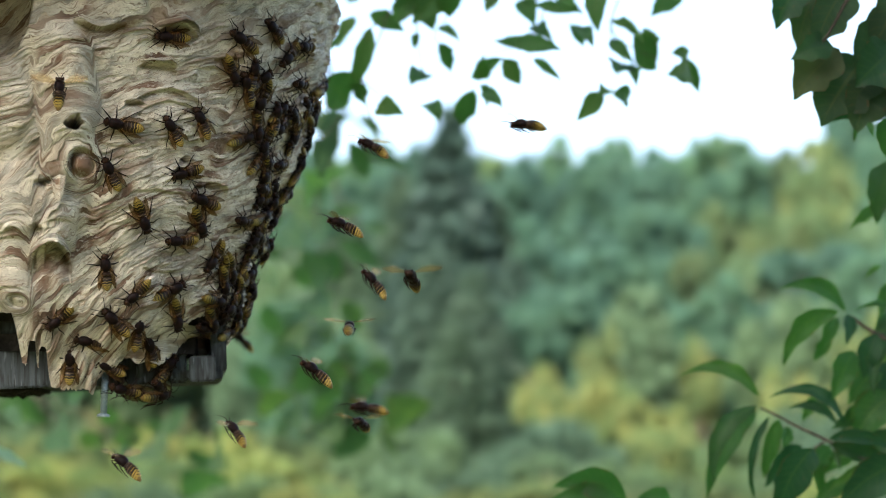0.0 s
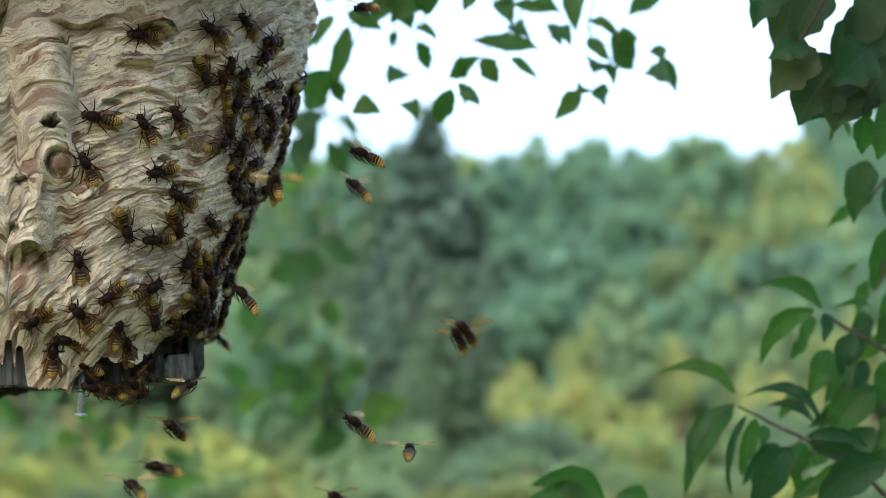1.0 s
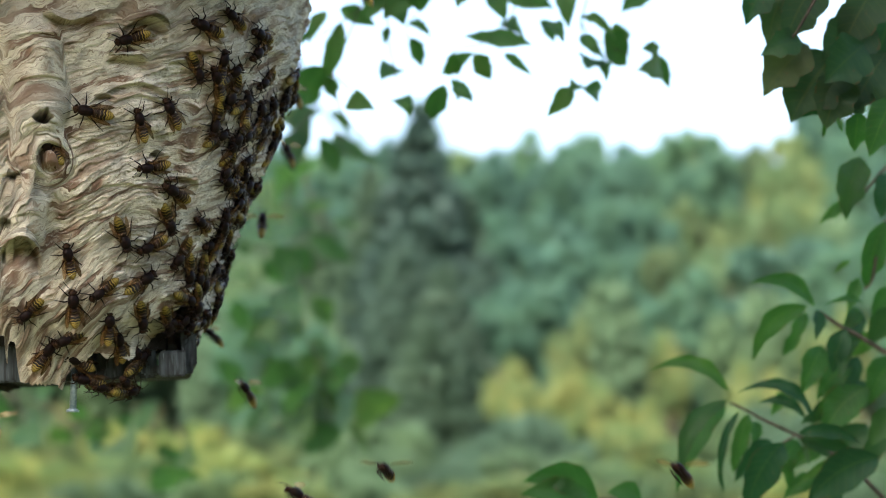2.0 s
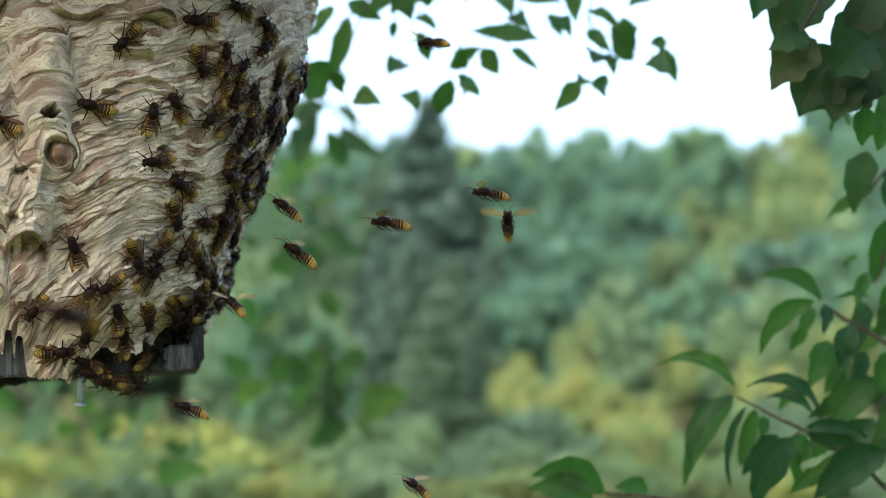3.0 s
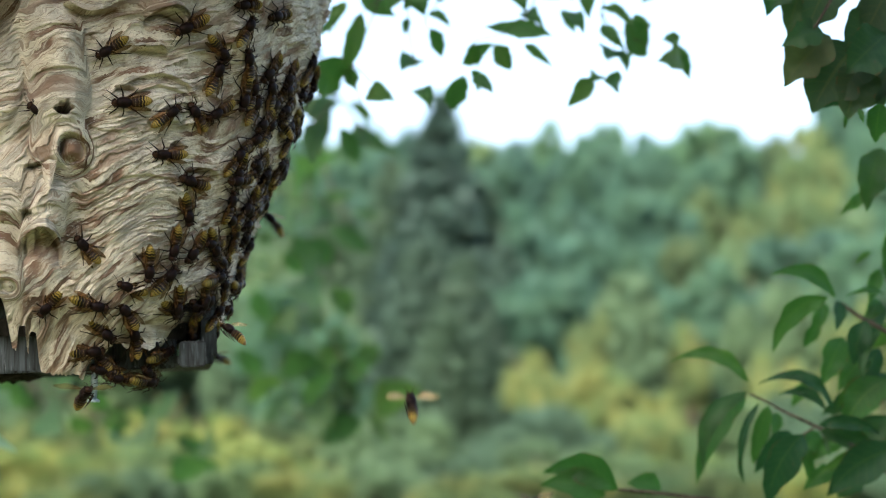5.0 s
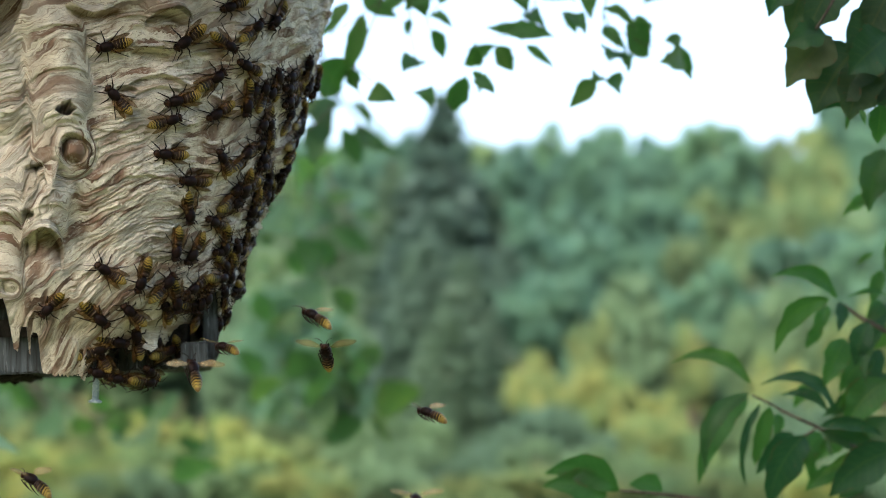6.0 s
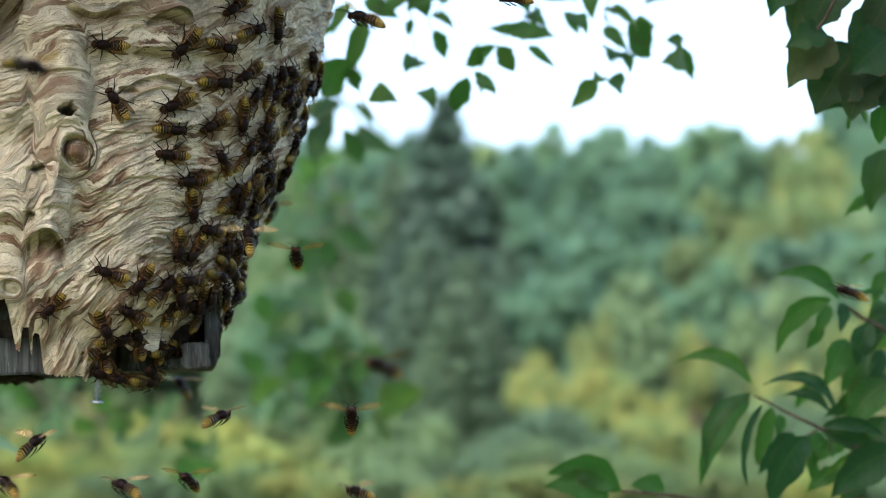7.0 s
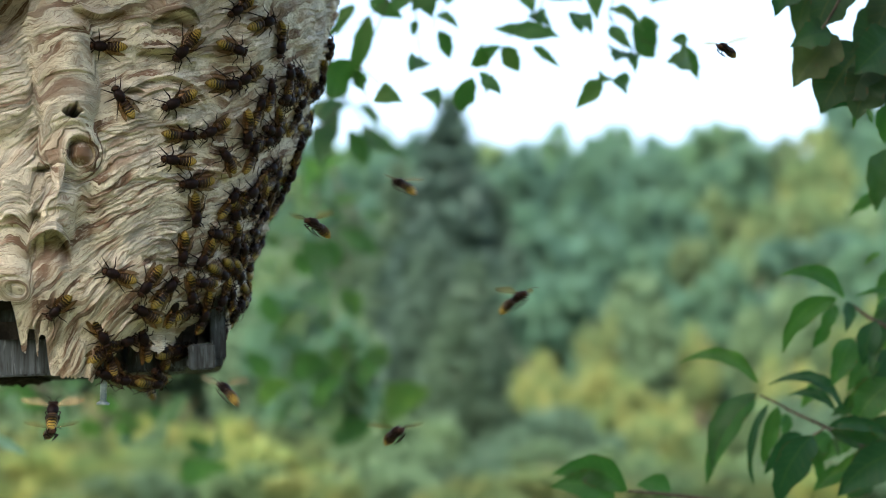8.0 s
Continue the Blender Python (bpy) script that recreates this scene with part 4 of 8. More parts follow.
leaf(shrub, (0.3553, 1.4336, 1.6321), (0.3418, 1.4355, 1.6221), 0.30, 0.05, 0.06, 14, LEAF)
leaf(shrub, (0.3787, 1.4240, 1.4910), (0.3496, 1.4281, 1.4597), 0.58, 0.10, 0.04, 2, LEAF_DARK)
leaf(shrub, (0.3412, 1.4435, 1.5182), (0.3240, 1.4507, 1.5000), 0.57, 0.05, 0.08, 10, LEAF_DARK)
leaf(shrub, (0.3752, 1.4457, 1.5732), (0.3583, 1.4536, 1.5551), 0.70, 0.05, 0.07, 5, LEAF)
leaf(shrub, (0.3080, 1.4589, 1.5276), (0.2946, 1.4634, 1.5069), 0.44, 0.05, 0.07, 11, LEAF)
leaf(shrub, (0.2950, 1.2202, 1.7570), (0.2625, 1.2206, 1.7111), 0.97, 0.02, 0.12, 15, LEAF_DULL)
leaf(shrub, (0.2736, 1.2052, 1.7605), (0.2409, 1.2050, 1.7257), 0.75, 0.05, 0.05, 11, LEAF_DULL)
leaf(shrub, (0.2661, 1.1928, 1.7594), (0.2363, 1.1888, 1.7507), 0.71, 0.06, 0.10, 7, LEAF_DARK)
leaf(shrub, (0.2518, 1.2120, 1.8108), (0.2305, 1.2110, 1.7769), 0.69, 0.06, 0.10, 3, LEAF_DARK)
leaf(shrub, (0.2624, 1.2216, 1.8092), (0.2478, 1.2243, 1.7655), 0.52, 0.03, 0.09, 9, LEAF_DULL)
leaf(shrub, (0.2772, 1.1893, 1.8034), (0.2534, 1.1911, 1.7583), 0.62, 0.06, 0.04, -11, LEAF_DULL)
leaf(shrub, (0.2807, 1.2316, 1.8158), (0.2650, 1.2261, 1.7747), 0.65, 0.04, 0.06, 6, LEAF_DULL)
leaf(shrub, (0.3187, 1.2146, 1.7834), (0.2831, 1.2103, 1.7521), 0.89, 0.05, 0.08, -9, LEAF_DULL)
leaf(shrub, (0.3095, 1.1963, 1.7594), (0.2797, 1.1907, 1.7324), 0.90, 0.03, 0.07, -10, LEAF_DARK)
leaf(shrub, (0.2980, 1.2113, 1.7428), (0.2844, 1.2124, 1.7034), 0.82, 0.03, 0.08, -4, LEAF_DULL)
leaf(shrub, (0.3144, 1.2240, 1.7397), (0.2937, 1.2229, 1.7131), 1.08, 0.04, 0.06, 13, LEAF_DULL)
leaf(shrub, (0.3215, 1.2054, 1.8051), (0.2963, 1.2094, 1.7583), 0.65, 0.03, 0.06, -3, LEAF_DULL)
leaf(shrub, (0.3316, 1.2214, 1.7592), (0.3041, 1.2165, 1.7168), 0.75, 0.05, 0.07, -15, LEAF_DULL)
leaf(shrub, (0.3107, 1.2210, 1.7172), (0.3082, 1.2265, 1.6898), 0.66, 0.03, 0.08, -5, LEAF)
leaf(shrub, (0.3449, 1.2338, 1.8041), (0.3256, 1.2355, 1.7525), 0.83, 0.03, 0.11, -3, LEAF_DARK)
leaf(shrub, (0.3291, 1.2012, 1.7234), (0.3120, 1.2019, 1.6829), 0.62, 0.04, 0.07, -11, LEAF)
leaf(shrub, (0.2832, 1.2413, 1.7594), (0.2544, 1.2395, 1.7427), 0.75, 0.04, 0.12, 15, LEAF_DARK)
leaf(shrub, (0.2893, 1.2353, 1.7379), (0.2731, 1.2361, 1.7162), 1.08, 0.05, 0.11, -16, LEAF_DARK)
leaf(shrub, (0.2815, 1.2016, 1.7047), (0.2820, 1.2062, 1.6961), 0.32, 0.00, 0.09, -11, LEAF)
leaf(shrub, (0.2898, 1.1967, 1.7086), (0.2924, 1.1942, 1.6980), 0.40, 0.00, 0.07, -2, LEAF)
leaf(shrub, (0.3517, 1.2555, 1.7747), (0.3355, 1.2605, 1.7304), 0.82, 0.04, 0.12, -4, LEAF_DARK)
leaf(shrub, (0.3469, 1.4100, 1.5267), (0.3194, 1.4094, 1.5067), 0.48, 0.12, 0.10, 5, LEAF)
leaf(shrub, (0.3421, 1.4200, 1.5067), (0.3063, 1.4114, 1.5000), 0.39, 0.16, 0.05, -4, LEAF_DARK)
leaf(shrub, (0.3326, 1.4300, 1.4820), (0.3017, 1.4246, 1.4642), 0.45, 0.12, 0.11, 6, LEAF)
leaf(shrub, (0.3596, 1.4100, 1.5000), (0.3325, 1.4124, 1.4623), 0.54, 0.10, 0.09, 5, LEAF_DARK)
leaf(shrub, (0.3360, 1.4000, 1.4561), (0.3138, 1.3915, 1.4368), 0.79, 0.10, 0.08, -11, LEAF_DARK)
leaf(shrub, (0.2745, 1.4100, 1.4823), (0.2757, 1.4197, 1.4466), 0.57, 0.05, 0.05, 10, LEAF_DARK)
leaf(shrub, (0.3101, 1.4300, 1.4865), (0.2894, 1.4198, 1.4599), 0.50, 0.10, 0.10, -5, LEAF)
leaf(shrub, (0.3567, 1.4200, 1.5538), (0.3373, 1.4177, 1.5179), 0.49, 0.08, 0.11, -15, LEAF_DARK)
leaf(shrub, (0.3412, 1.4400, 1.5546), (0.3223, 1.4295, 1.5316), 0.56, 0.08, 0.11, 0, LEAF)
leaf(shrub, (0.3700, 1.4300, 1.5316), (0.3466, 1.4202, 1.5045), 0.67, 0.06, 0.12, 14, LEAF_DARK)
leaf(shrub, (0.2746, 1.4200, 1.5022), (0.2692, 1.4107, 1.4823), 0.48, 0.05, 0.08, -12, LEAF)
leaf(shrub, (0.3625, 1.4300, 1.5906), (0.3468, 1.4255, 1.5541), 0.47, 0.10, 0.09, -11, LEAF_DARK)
leaf(shrub, (0.3163, 1.4500, 1.5734), (0.3031, 1.4547, 1.5552), 0.52, 0.08, 0.05, -11, LEAF)

# the tree whose thin twigs hang down beside and behind the nest
hanging_tree = tagged(new("fruit_tree"), "small-leaved tree with thin drooping leafy twigs behind the nest", "tree")
trunk = twig(hanging_tree, [(-0.95, 2.6, -0.05), (-0.92, 2.58, 0.8), (-0.90, 2.5, 1.6), (-0.84, 2.4, 2.3)], 0.075, 0.045, 14, 'trunk', BARK)
twig(hanging_tree, [(-0.84, 2.4, 2.3), (-0.5, 2.2, 2.42), (0.0, 1.9, 2.36), (0.35, 1.72, 2.22), (0.55, 1.66, 2.1)], 0.030, 0.006, 10, 'limb', BARK)
twig(hanging_tree, [(-0.70, 2.9, 2.62), (-0.40, 2.6, 2.35), (-0.22, 2.5, 2.15), (-0.15, 2.5, 1.98), (-0.10, 2.5, 1.90)], 0.006, 0.0015, 8, 'limb', BARK)
twig(hanging_tree, [(-0.84, 2.4, 2.3), (-0.62, 3.2, 2.8), (-0.30, 4.0, 2.80), (-0.29, 4.0, 2.61)], 0.016, 0.003, 8, 'limb', BARK)
twig(hanging_tree, [(-0.91, 2.52, 1.4), (-1.12, 3.3, 1.56), (-1.186, 4.0, 1.626)], 0.012, 0.003, 8, 'limb', BARK)
twig(hanging_tree, [(-0.0119, 1.5200, 1.9434), (-0.0242, 1.5200, 1.8928), (-0.0463, 1.5200, 1.8626), (-0.0708, 1.5200, 1.8426), (-0.0905, 1.5200, 1.8326)], 0.0008, 0.0003)
twig(hanging_tree, [(0.0574, 1.5200, 1.9434), (0.0227, 1.5200, 1.8827), (-0.0069, 1.5200, 1.8426), (0.0029, 1.5200, 1.8301)], 0.0008, 0.0003)
twig(hanging_tree, [(0.1367, 1.5200, 1.9434), (0.0991, 1.5200, 1.8827), (0.0718, 1.5200, 1.8351), (0.0349, 1.5200, 1.8226), (0.0383, 1.5200, 1.7977)], 0.0008, 0.0003)
twig(hanging_tree, [(0.1812, 1.5200, 1.9383), (0.1457, 1.5200, 1.8501), (0.1651, 1.5200, 1.8301), (0.2043, 1.5200, 1.8136)], 0.0008, 0.0003)
twig(hanging_tree, [(0.1457, 1.5200, 1.8501), (0.1576, 1.5200, 1.8176), (0.1427, 1.5200, 1.7902)], 0.0008, 0.0003)
twig(hanging_tree, [(-0.0242, 1.5200, 1.8928), (-0.0216, 1.5200, 1.8326), (-0.0142, 1.5200, 1.7977)], 0.0008, 0.0003)
twig(hanging_tree, [(-0.0463, 1.5200, 1.8626), (-0.0707, 1.5200, 1.8026), (-0.0901, 1.5200, 1.7679), (-0.1095, 1.5200, 1.7431)], 0.0008, 0.0003)
twig(hanging_tree, [(-0.0707, 1.5200, 1.8026), (-0.0461, 1.5200, 1.7803)], 0.0008, 0.0003)
twig(hanging_tree, [(-0.0707, 1.5200, 1.8026), (-0.0632, 1.5200, 1.7703), (-0.0411, 1.5200, 1.7431)], 0.0008, 0.0003)
leaf(hanging_tree, (-0.0768, 1.5196, 1.8575), (-0.0909, 1.5112, 1.8277), 0.41, 0.03, 0.06, 15, LEAF_SMALL)
leaf(hanging_tree, (-0.0834, 1.4986, 1.8388), (-0.1016, 1.4963, 1.8205), 0.26, -0.01, 0.12, -0, LEAF_SMALL)
leaf(hanging_tree, (-0.0621, 1.4993, 1.8429), (-0.0798, 1.5275, 1.7941), 0.30, -0.03, 0.09, -2, LEAF_SMALL)
leaf(hanging_tree, (-0.0783, 1.4974, 1.7942), (-0.0695, 1.5409, 1.7851), 0.31, 0.06, 0.04, 1, LEAF_SMALL)
leaf(hanging_tree, (-0.1017, 1.4855, 1.7967), (-0.0851, 1.5344, 1.7814), 0.66, 0.05, 0.06, -7, LEAF_SMALL)
leaf(hanging_tree, (-0.0646, 1.5345, 1.8641), (-0.0340, 1.5449, 1.8512), 0.51, -0.01, 0.09, -1, LEAF_SMALL)
leaf(hanging_tree, (-0.0224, 1.5001, 1.8737), (-0.0419, 1.5034, 1.8448), 0.66, 0.05, 0.05, 8, LEAF_SMALL)
leaf(hanging_tree, (-0.0207, 1.5164, 1.8758), (-0.0078, 1.5025, 1.8416), 0.68, -0.01, 0.06, 1, LEAF_SMALL)
leaf(hanging_tree, (0.0049, 1.4952, 1.8775), (-0.0270, 1.4908, 1.8448), 0.56, 0.05, 0.09, -15, LEAF_SMALL)
leaf(hanging_tree, (0.0067, 1.4715, 1.8764), (0.0063, 1.4993, 1.8537), 0.64, 0.07, 0.11, 1, LEAF_SMALL)
leaf(hanging_tree, (-0.0228, 1.5332, 1.8466), (-0.0253, 1.5314, 1.8310), 0.54, 0.01, 0.09, 7, LEAF_SMALL)
leaf(hanging_tree, (-0.0050, 1.5552, 1.8556), (0.0148, 1.5248, 1.8366), 0.24, 0.07, 0.07, -3, LEAF_SMALL)
leaf(hanging_tree, (-0.0030, 1.5536, 1.8420), (0.0071, 1.5731, 1.8204), 0.50, -0.01, 0.11, -14, LEAF_SMALL)
leaf(hanging_tree, (-0.0156, 1.5611, 1.8164), (-0.0290, 1.5253, 1.7982), 0.54, 0.01, 0.06, 9, LEAF_SMALL)
leaf(hanging_tree, (-0.0562, 1.5031, 1.7757), (-0.0322, 1.4684, 1.7626), 0.46, 0.01, 0.08, -0, LEAF_SMALL)
leaf(hanging_tree, (-0.1179, 2.4556, 1.9375), (-0.0911, 2.5082, 1.9110), 0.27, 0.03, 0.10, -14, LEAF_FAR)
leaf(hanging_tree, (0.0259, 1.5423, 1.7980), (0.0174, 1.5901, 1.7761), 0.40, 0.05, 0.09, -15, LEAF_SMALL)
leaf(hanging_tree, (-0.0165, 1.5542, 1.7861), (-0.0039, 1.5261, 1.7660), 0.52, 0.08, 0.10, -14, LEAF_SMALL)
leaf(hanging_tree, (-0.1352, 2.4400, 1.9363), (-0.1702, 2.4058, 1.9020), 0.51, 0.03, 0.12, 7, LEAF_FAR)
leaf(hanging_tree, (-0.1536, 2.4859, 1.9155), (-0.1669, 2.4301, 1.8398), 0.44, 0.07, 0.05, 4, LEAF_FAR)
leaf(hanging_tree, (-0.1821, 2.4801, 1.9411), (-0.1411, 2.4097, 1.8916), 0.50, 0.03, 0.04, -13, LEAF_FAR)
leaf(hanging_tree, (-0.1187, 2.5622, 1.9197), (-0.0482, 2.5021, 1.8694), 0.27, -0.04, 0.09, 8, LEAF_FAR)
leaf(hanging_tree, (-0.1334, 2.4984, 1.9077), (-0.1089, 2.5704, 1.8678), 0.34, 0.01, 0.07, 3, LEAF_FAR)
leaf(hanging_tree, (0.0518, 1.4851, 1.8132), (0.0662, 1.4982, 1.7934), 0.64, -0.00, 0.04, 6, LEAF_SMALL)
leaf(hanging_tree, (0.0297, 1.5321, 1.8091), (0.0527, 1.5084, 1.8201), 0.45, 0.02, 0.11, 2, LEAF_SMALL)
leaf(hanging_tree, (0.0329, 1.5217, 1.8020), (0.0331, 1.4851, 1.8162), 0.46, 0.02, 0.06, 8, LEAF_SMALL)
leaf(hanging_tree, (0.0809, 1.4879, 1.8265), (0.0439, 1.5093, 1.8342), 0.29, -0.02, 0.07, 8, LEAF_SMALL)
leaf(hanging_tree, (0.0612, 1.4791, 1.8236), (0.0979, 1.4416, 1.8121), 0.32, 0.04, 0.05, 5, LEAF_SMALL)
leaf(hanging_tree, (0.0785, 1.5180, 1.8202), (0.1017, 1.5004, 1.7973), 0.25, 0.03, 0.06, 12, LEAF_SMALL)
leaf(hanging_tree, (0.0328, 1.4754, 1.7826), (0.0492, 1.4404, 1.7628), 0.30, 0.05, 0.04, 7, LEAF_SMALL)
leaf(hanging_tree, (0.0320, 1.4816, 1.7911), (0.0365, 1.5289, 1.7814), 0.24, 0.07, 0.09, -9, LEAF_SMALL)
leaf(hanging_tree, (0.0661, 1.5325, 1.8747), (0.0796, 1.5179, 1.8486), 0.62, 0.04, 0.11, -12, LEAF_SMALL)
leaf(hanging_tree, (0.0800, 1.5049, 1.8650), (0.1200, 1.4934, 1.8563), 0.26, -0.02, 0.07, 4, LEAF_SMALL)
leaf(hanging_tree, (0.1006, 1.5505, 1.8873), (0.1241, 1.5438, 1.8663), 0.39, -0.03, 0.11, 5, LEAF_SMALL)
leaf(hanging_tree, (0.1108, 1.5273, 1.8528), (0.1244, 1.5513, 1.8384), 0.40, 0.06, 0.08, 3, LEAF_SMALL)
leaf(hanging_tree, (0.1129, 1.4902, 1.8418), (0.1242, 1.4442, 1.8150), 0.33, 0.00, 0.05, -15, LEAF_SMALL)
leaf(hanging_tree, (0.1326, 1.4700, 1.8721), (0.1306, 1.4671, 1.8321), 0.48, 0.07, 0.08, 8, LEAF_SMALL)
leaf(hanging_tree, (0.1444, 1.5166, 1.8523), (0.1710, 1.4765, 1.8245), 0.19, 0.07, 0.09, -2, LEAF_SMALL)
leaf(hanging_tree, (0.1650, 1.5086, 1.8380), (0.1878, 1.5466, 1.8161), 0.57, -0.03, 0.05, -4, LEAF_SMALL)
leaf(hanging_tree, (0.1423, 1.4862, 1.8301), (0.1600, 1.4649, 1.8051), 0.36, -0.03, 0.06, -7, LEAF_SMALL)
leaf(hanging_tree, (0.2099, 1.5625, 1.8976), (0.1837, 1.5493, 1.8655), 0.57, -0.02, 0.08, -15, LEAF_SMALL)
leaf(hanging_tree, (0.1982, 1.5172, 1.8255), (0.2180, 1.5617, 1.8253), 0.27, 0.07, 0.10, 6, LEAF_SMALL)
leaf(hanging_tree, (0.2146, 1.5374, 1.8243), (0.2280, 1.5604, 1.7984), 0.33, -0.03, 0.09, -7, LEAF_SMALL)
leaf(hanging_tree, (0.2102, 1.4930, 1.8051), (0.1850, 1.4509, 1.7936), 0.47, -0.03, 0.06, -15, LEAF_SMALL)
leaf(hanging_tree, (0.1365, 1.5012, 1.7871), (0.1134, 1.4980, 1.7620), 0.52, 0.00, 0.12, -4, LEAF_SMALL)
leaf(hanging_tree, (0.1391, 1.4863, 1.7872), (0.1290, 1.4604, 1.7755), 0.48, -0.01, 0.10, 7, LEAF_SMALL)
leaf(hanging_tree, (0.1464, 1.5131, 1.7894), (0.1630, 1.5606, 1.7883), 0.38, 0.04, 0.12, 5, LEAF_SMALL)
leaf(hanging_tree, (0.1533, 1.5110, 1.8147), (0.1434, 1.4655, 1.7966), 0.52, -0.05, 0.04, 9, LEAF_SMALL)
leaf(hanging_tree, (0.1604, 1.5050, 1.8085), (0.1616, 1.4644, 1.7858), 0.28, 0.02, 0.12, 1, LEAF_SMALL)
leaf(hanging_tree, (0.0830, 1.5636, 1.8596), (0.0963, 1.5189, 1.8363), 0.33, -0.04, 0.11, -0, LEAF_SMALL)
leaf(hanging_tree, (0.0412, 1.4760, 1.8668), (0.0357, 1.4516, 1.8453), 0.44, -0.02, 0.04, -3, LEAF_SMALL)
leaf(hanging_tree, (0.1654, 1.4738, 1.8662), (0.1856, 1.5209, 1.8900), 0.72, 0.00, 0.06, -14, LEAF_SMALL)
leaf(hanging_tree, (-0.0415, 1.5231, 1.8886), (-0.0211, 1.4816, 1.8682), 0.82, -0.03, 0.08, -3, LEAF_SMALL)
leaf(hanging_tree, (-0.0730, 1.5621, 1.8933), (-0.0861, 1.5720, 1.8828), 0.68, -0.01, 0.05, 1, LEAF_SMALL)
leaf(hanging_tree, (0.0871, 1.5240, 1.8888), (0.0696, 1.5226, 1.8683), 0.69, 0.06, 0.06, -15, LEAF_SMALL)
leaf(hanging_tree, (0.1917, 1.5426, 1.8446), (0.1823, 1.5839, 1.8413), 0.65, 0.02, 0.07, 4, LEAF_SMALL)
twig(hanging_tree, [(-0.2914, 4.0000, 2.6133), (-0.2697, 4.0000, 2.2832), (-0.2874, 4.0000, 2.0490), (-0.2731, 4.0000, 1.8301), (-0.2211, 4.0000, 1.6516), (-0.1823, 4.0000, 1.5000)], 0.0030, 0.0012)
twig(hanging_tree, [(-0.2693, 4.0000, 2.2179), (-0.2360, 4.0000, 2.0230), (-0.1714, 4.0000, 1.9200)], 0.0030, 0.0012)
twig(hanging_tree, [(-0.2731, 4.0000, 1.8301), (-0.3377, 4.0000, 1.9328), (-0.3644, 4.0000, 2.0490)], 0.0030, 0.0012)
twig(hanging_tree, [(-0.2731, 4.0000, 1.8301), (-0.3101, 4.0000, 1.6771), (-0.3343, 4.0000, 1.5251)], 0.0030, 0.0012)
twig(hanging_tree, [(-1.1859, 4.0000, 1.6263), (-0.9181, 4.0000, 1.5756), (-0.7390, 4.0000, 1.5000), (-0.5739, 4.0000, 1.4497)], 0.0030, 0.0012)
twig(hanging_tree, [(-0.9181, 4.0000, 1.5756), (-0.8530, 4.0000, 1.5000)], 0.0030, 0.0012)
twig(hanging_tree, [(-1.1821, 4.0000, 1.5000), (-0.9657, 4.0000, 1.4497)], 0.0030, 0.0012)
twig(hanging_tree, [(-0.2211, 4.0000, 1.6516), (-0.1571, 4.0000, 1.5756)], 0.0030, 0.0012)
twig(hanging_tree, [(-0.2874, 4.0000, 2.0490), (-0.4274, 4.0000, 1.9328)], 0.0030, 0.0012)
leaf(hanging_tree, (-0.3536, 3.8620, 1.9527), (-0.2839, 3.6698, 1.8711), 0.48, -0.01, 0.08, 10, LEAF_FAR)
leaf(hanging_tree, (-0.3517, 4.1597, 2.0064), (-0.2734, 4.0662, 1.9819), 0.44, -0.01, 0.05, 9, LEAF_FAR)
leaf(hanging_tree, (-0.2356, 3.7922, 1.9629), (-0.1685, 3.7565, 1.9694), 0.38, -0.04, 0.05, -8, LEAF_FAR)
leaf(hanging_tree, (-0.3135, 4.1003, 1.9437), (-0.2132, 3.8743, 1.9292), 0.41, 0.03, 0.06, -14, LEAF_FAR)
leaf(hanging_tree, (-0.3715, 3.7993, 1.8684), (-0.3366, 3.7596, 1.8971), 0.64, -0.03, 0.06, -4, LEAF_FAR)
leaf(hanging_tree, (-0.2497, 4.1980, 1.9434), (-0.1474, 4.2751, 1.8939), 0.36, -0.01, 0.10, 2, LEAF_FAR)
leaf(hanging_tree, (-0.2977, 4.1584, 1.9125), (-0.2460, 4.2361, 1.8577), 0.63, 0.06, 0.09, -2, LEAF_FAR)
leaf(hanging_tree, (-0.2382, 3.8838, 1.8604), (-0.2913, 4.0399, 1.8282), 0.64, 0.09, 0.10, 6, LEAF_FAR)
leaf(hanging_tree, (-0.2885, 3.8347, 1.7846), (-0.2365, 3.7160, 1.7165), 0.58, 0.00, 0.05, -14, LEAF_FAR)
leaf(hanging_tree, (-0.1904, 4.1319, 1.9697), (-0.1198, 4.1605, 1.9555), 0.27, 0.05, 0.06, -14, LEAF_FAR)
leaf(hanging_tree, (-0.3576, 3.9286, 1.7339), (-0.3087, 4.1085, 1.7603), 0.35, -0.06, 0.04, -12, LEAF_FAR)
leaf(hanging_tree, (-0.3456, 3.9645, 1.7158), (-0.2996, 3.8957, 1.6749), 0.72, 0.09, 0.09, -9, LEAF_FAR)
leaf(hanging_tree, (-0.4192, 4.1635, 1.7930), (-0.3972, 4.2769, 1.7247), 0.40, -0.01, 0.04, 3, LEAF_FAR)
leaf(hanging_tree, (-0.2401, 4.1047, 1.6974), (-0.1891, 4.0778, 1.6495), 0.61, -0.04, 0.08, -11, LEAF_FAR)
leaf(hanging_tree, (-0.3801, 3.9085, 1.6755), (-0.3400, 4.1160, 1.6718), 0.48, 0.09, 0.10, -12, LEAF_FAR)
leaf(hanging_tree, (-0.2178, 4.1338, 1.6253), (-0.1794, 4.3519, 1.5934), 0.59, 0.01, 0.07, -2, LEAF_FAR)
leaf(hanging_tree, (-0.1157, 3.8018, 1.5743), (-0.0752, 3.9589, 1.5200), 0.67, 0.03, 0.12, 3, LEAF_FAR)
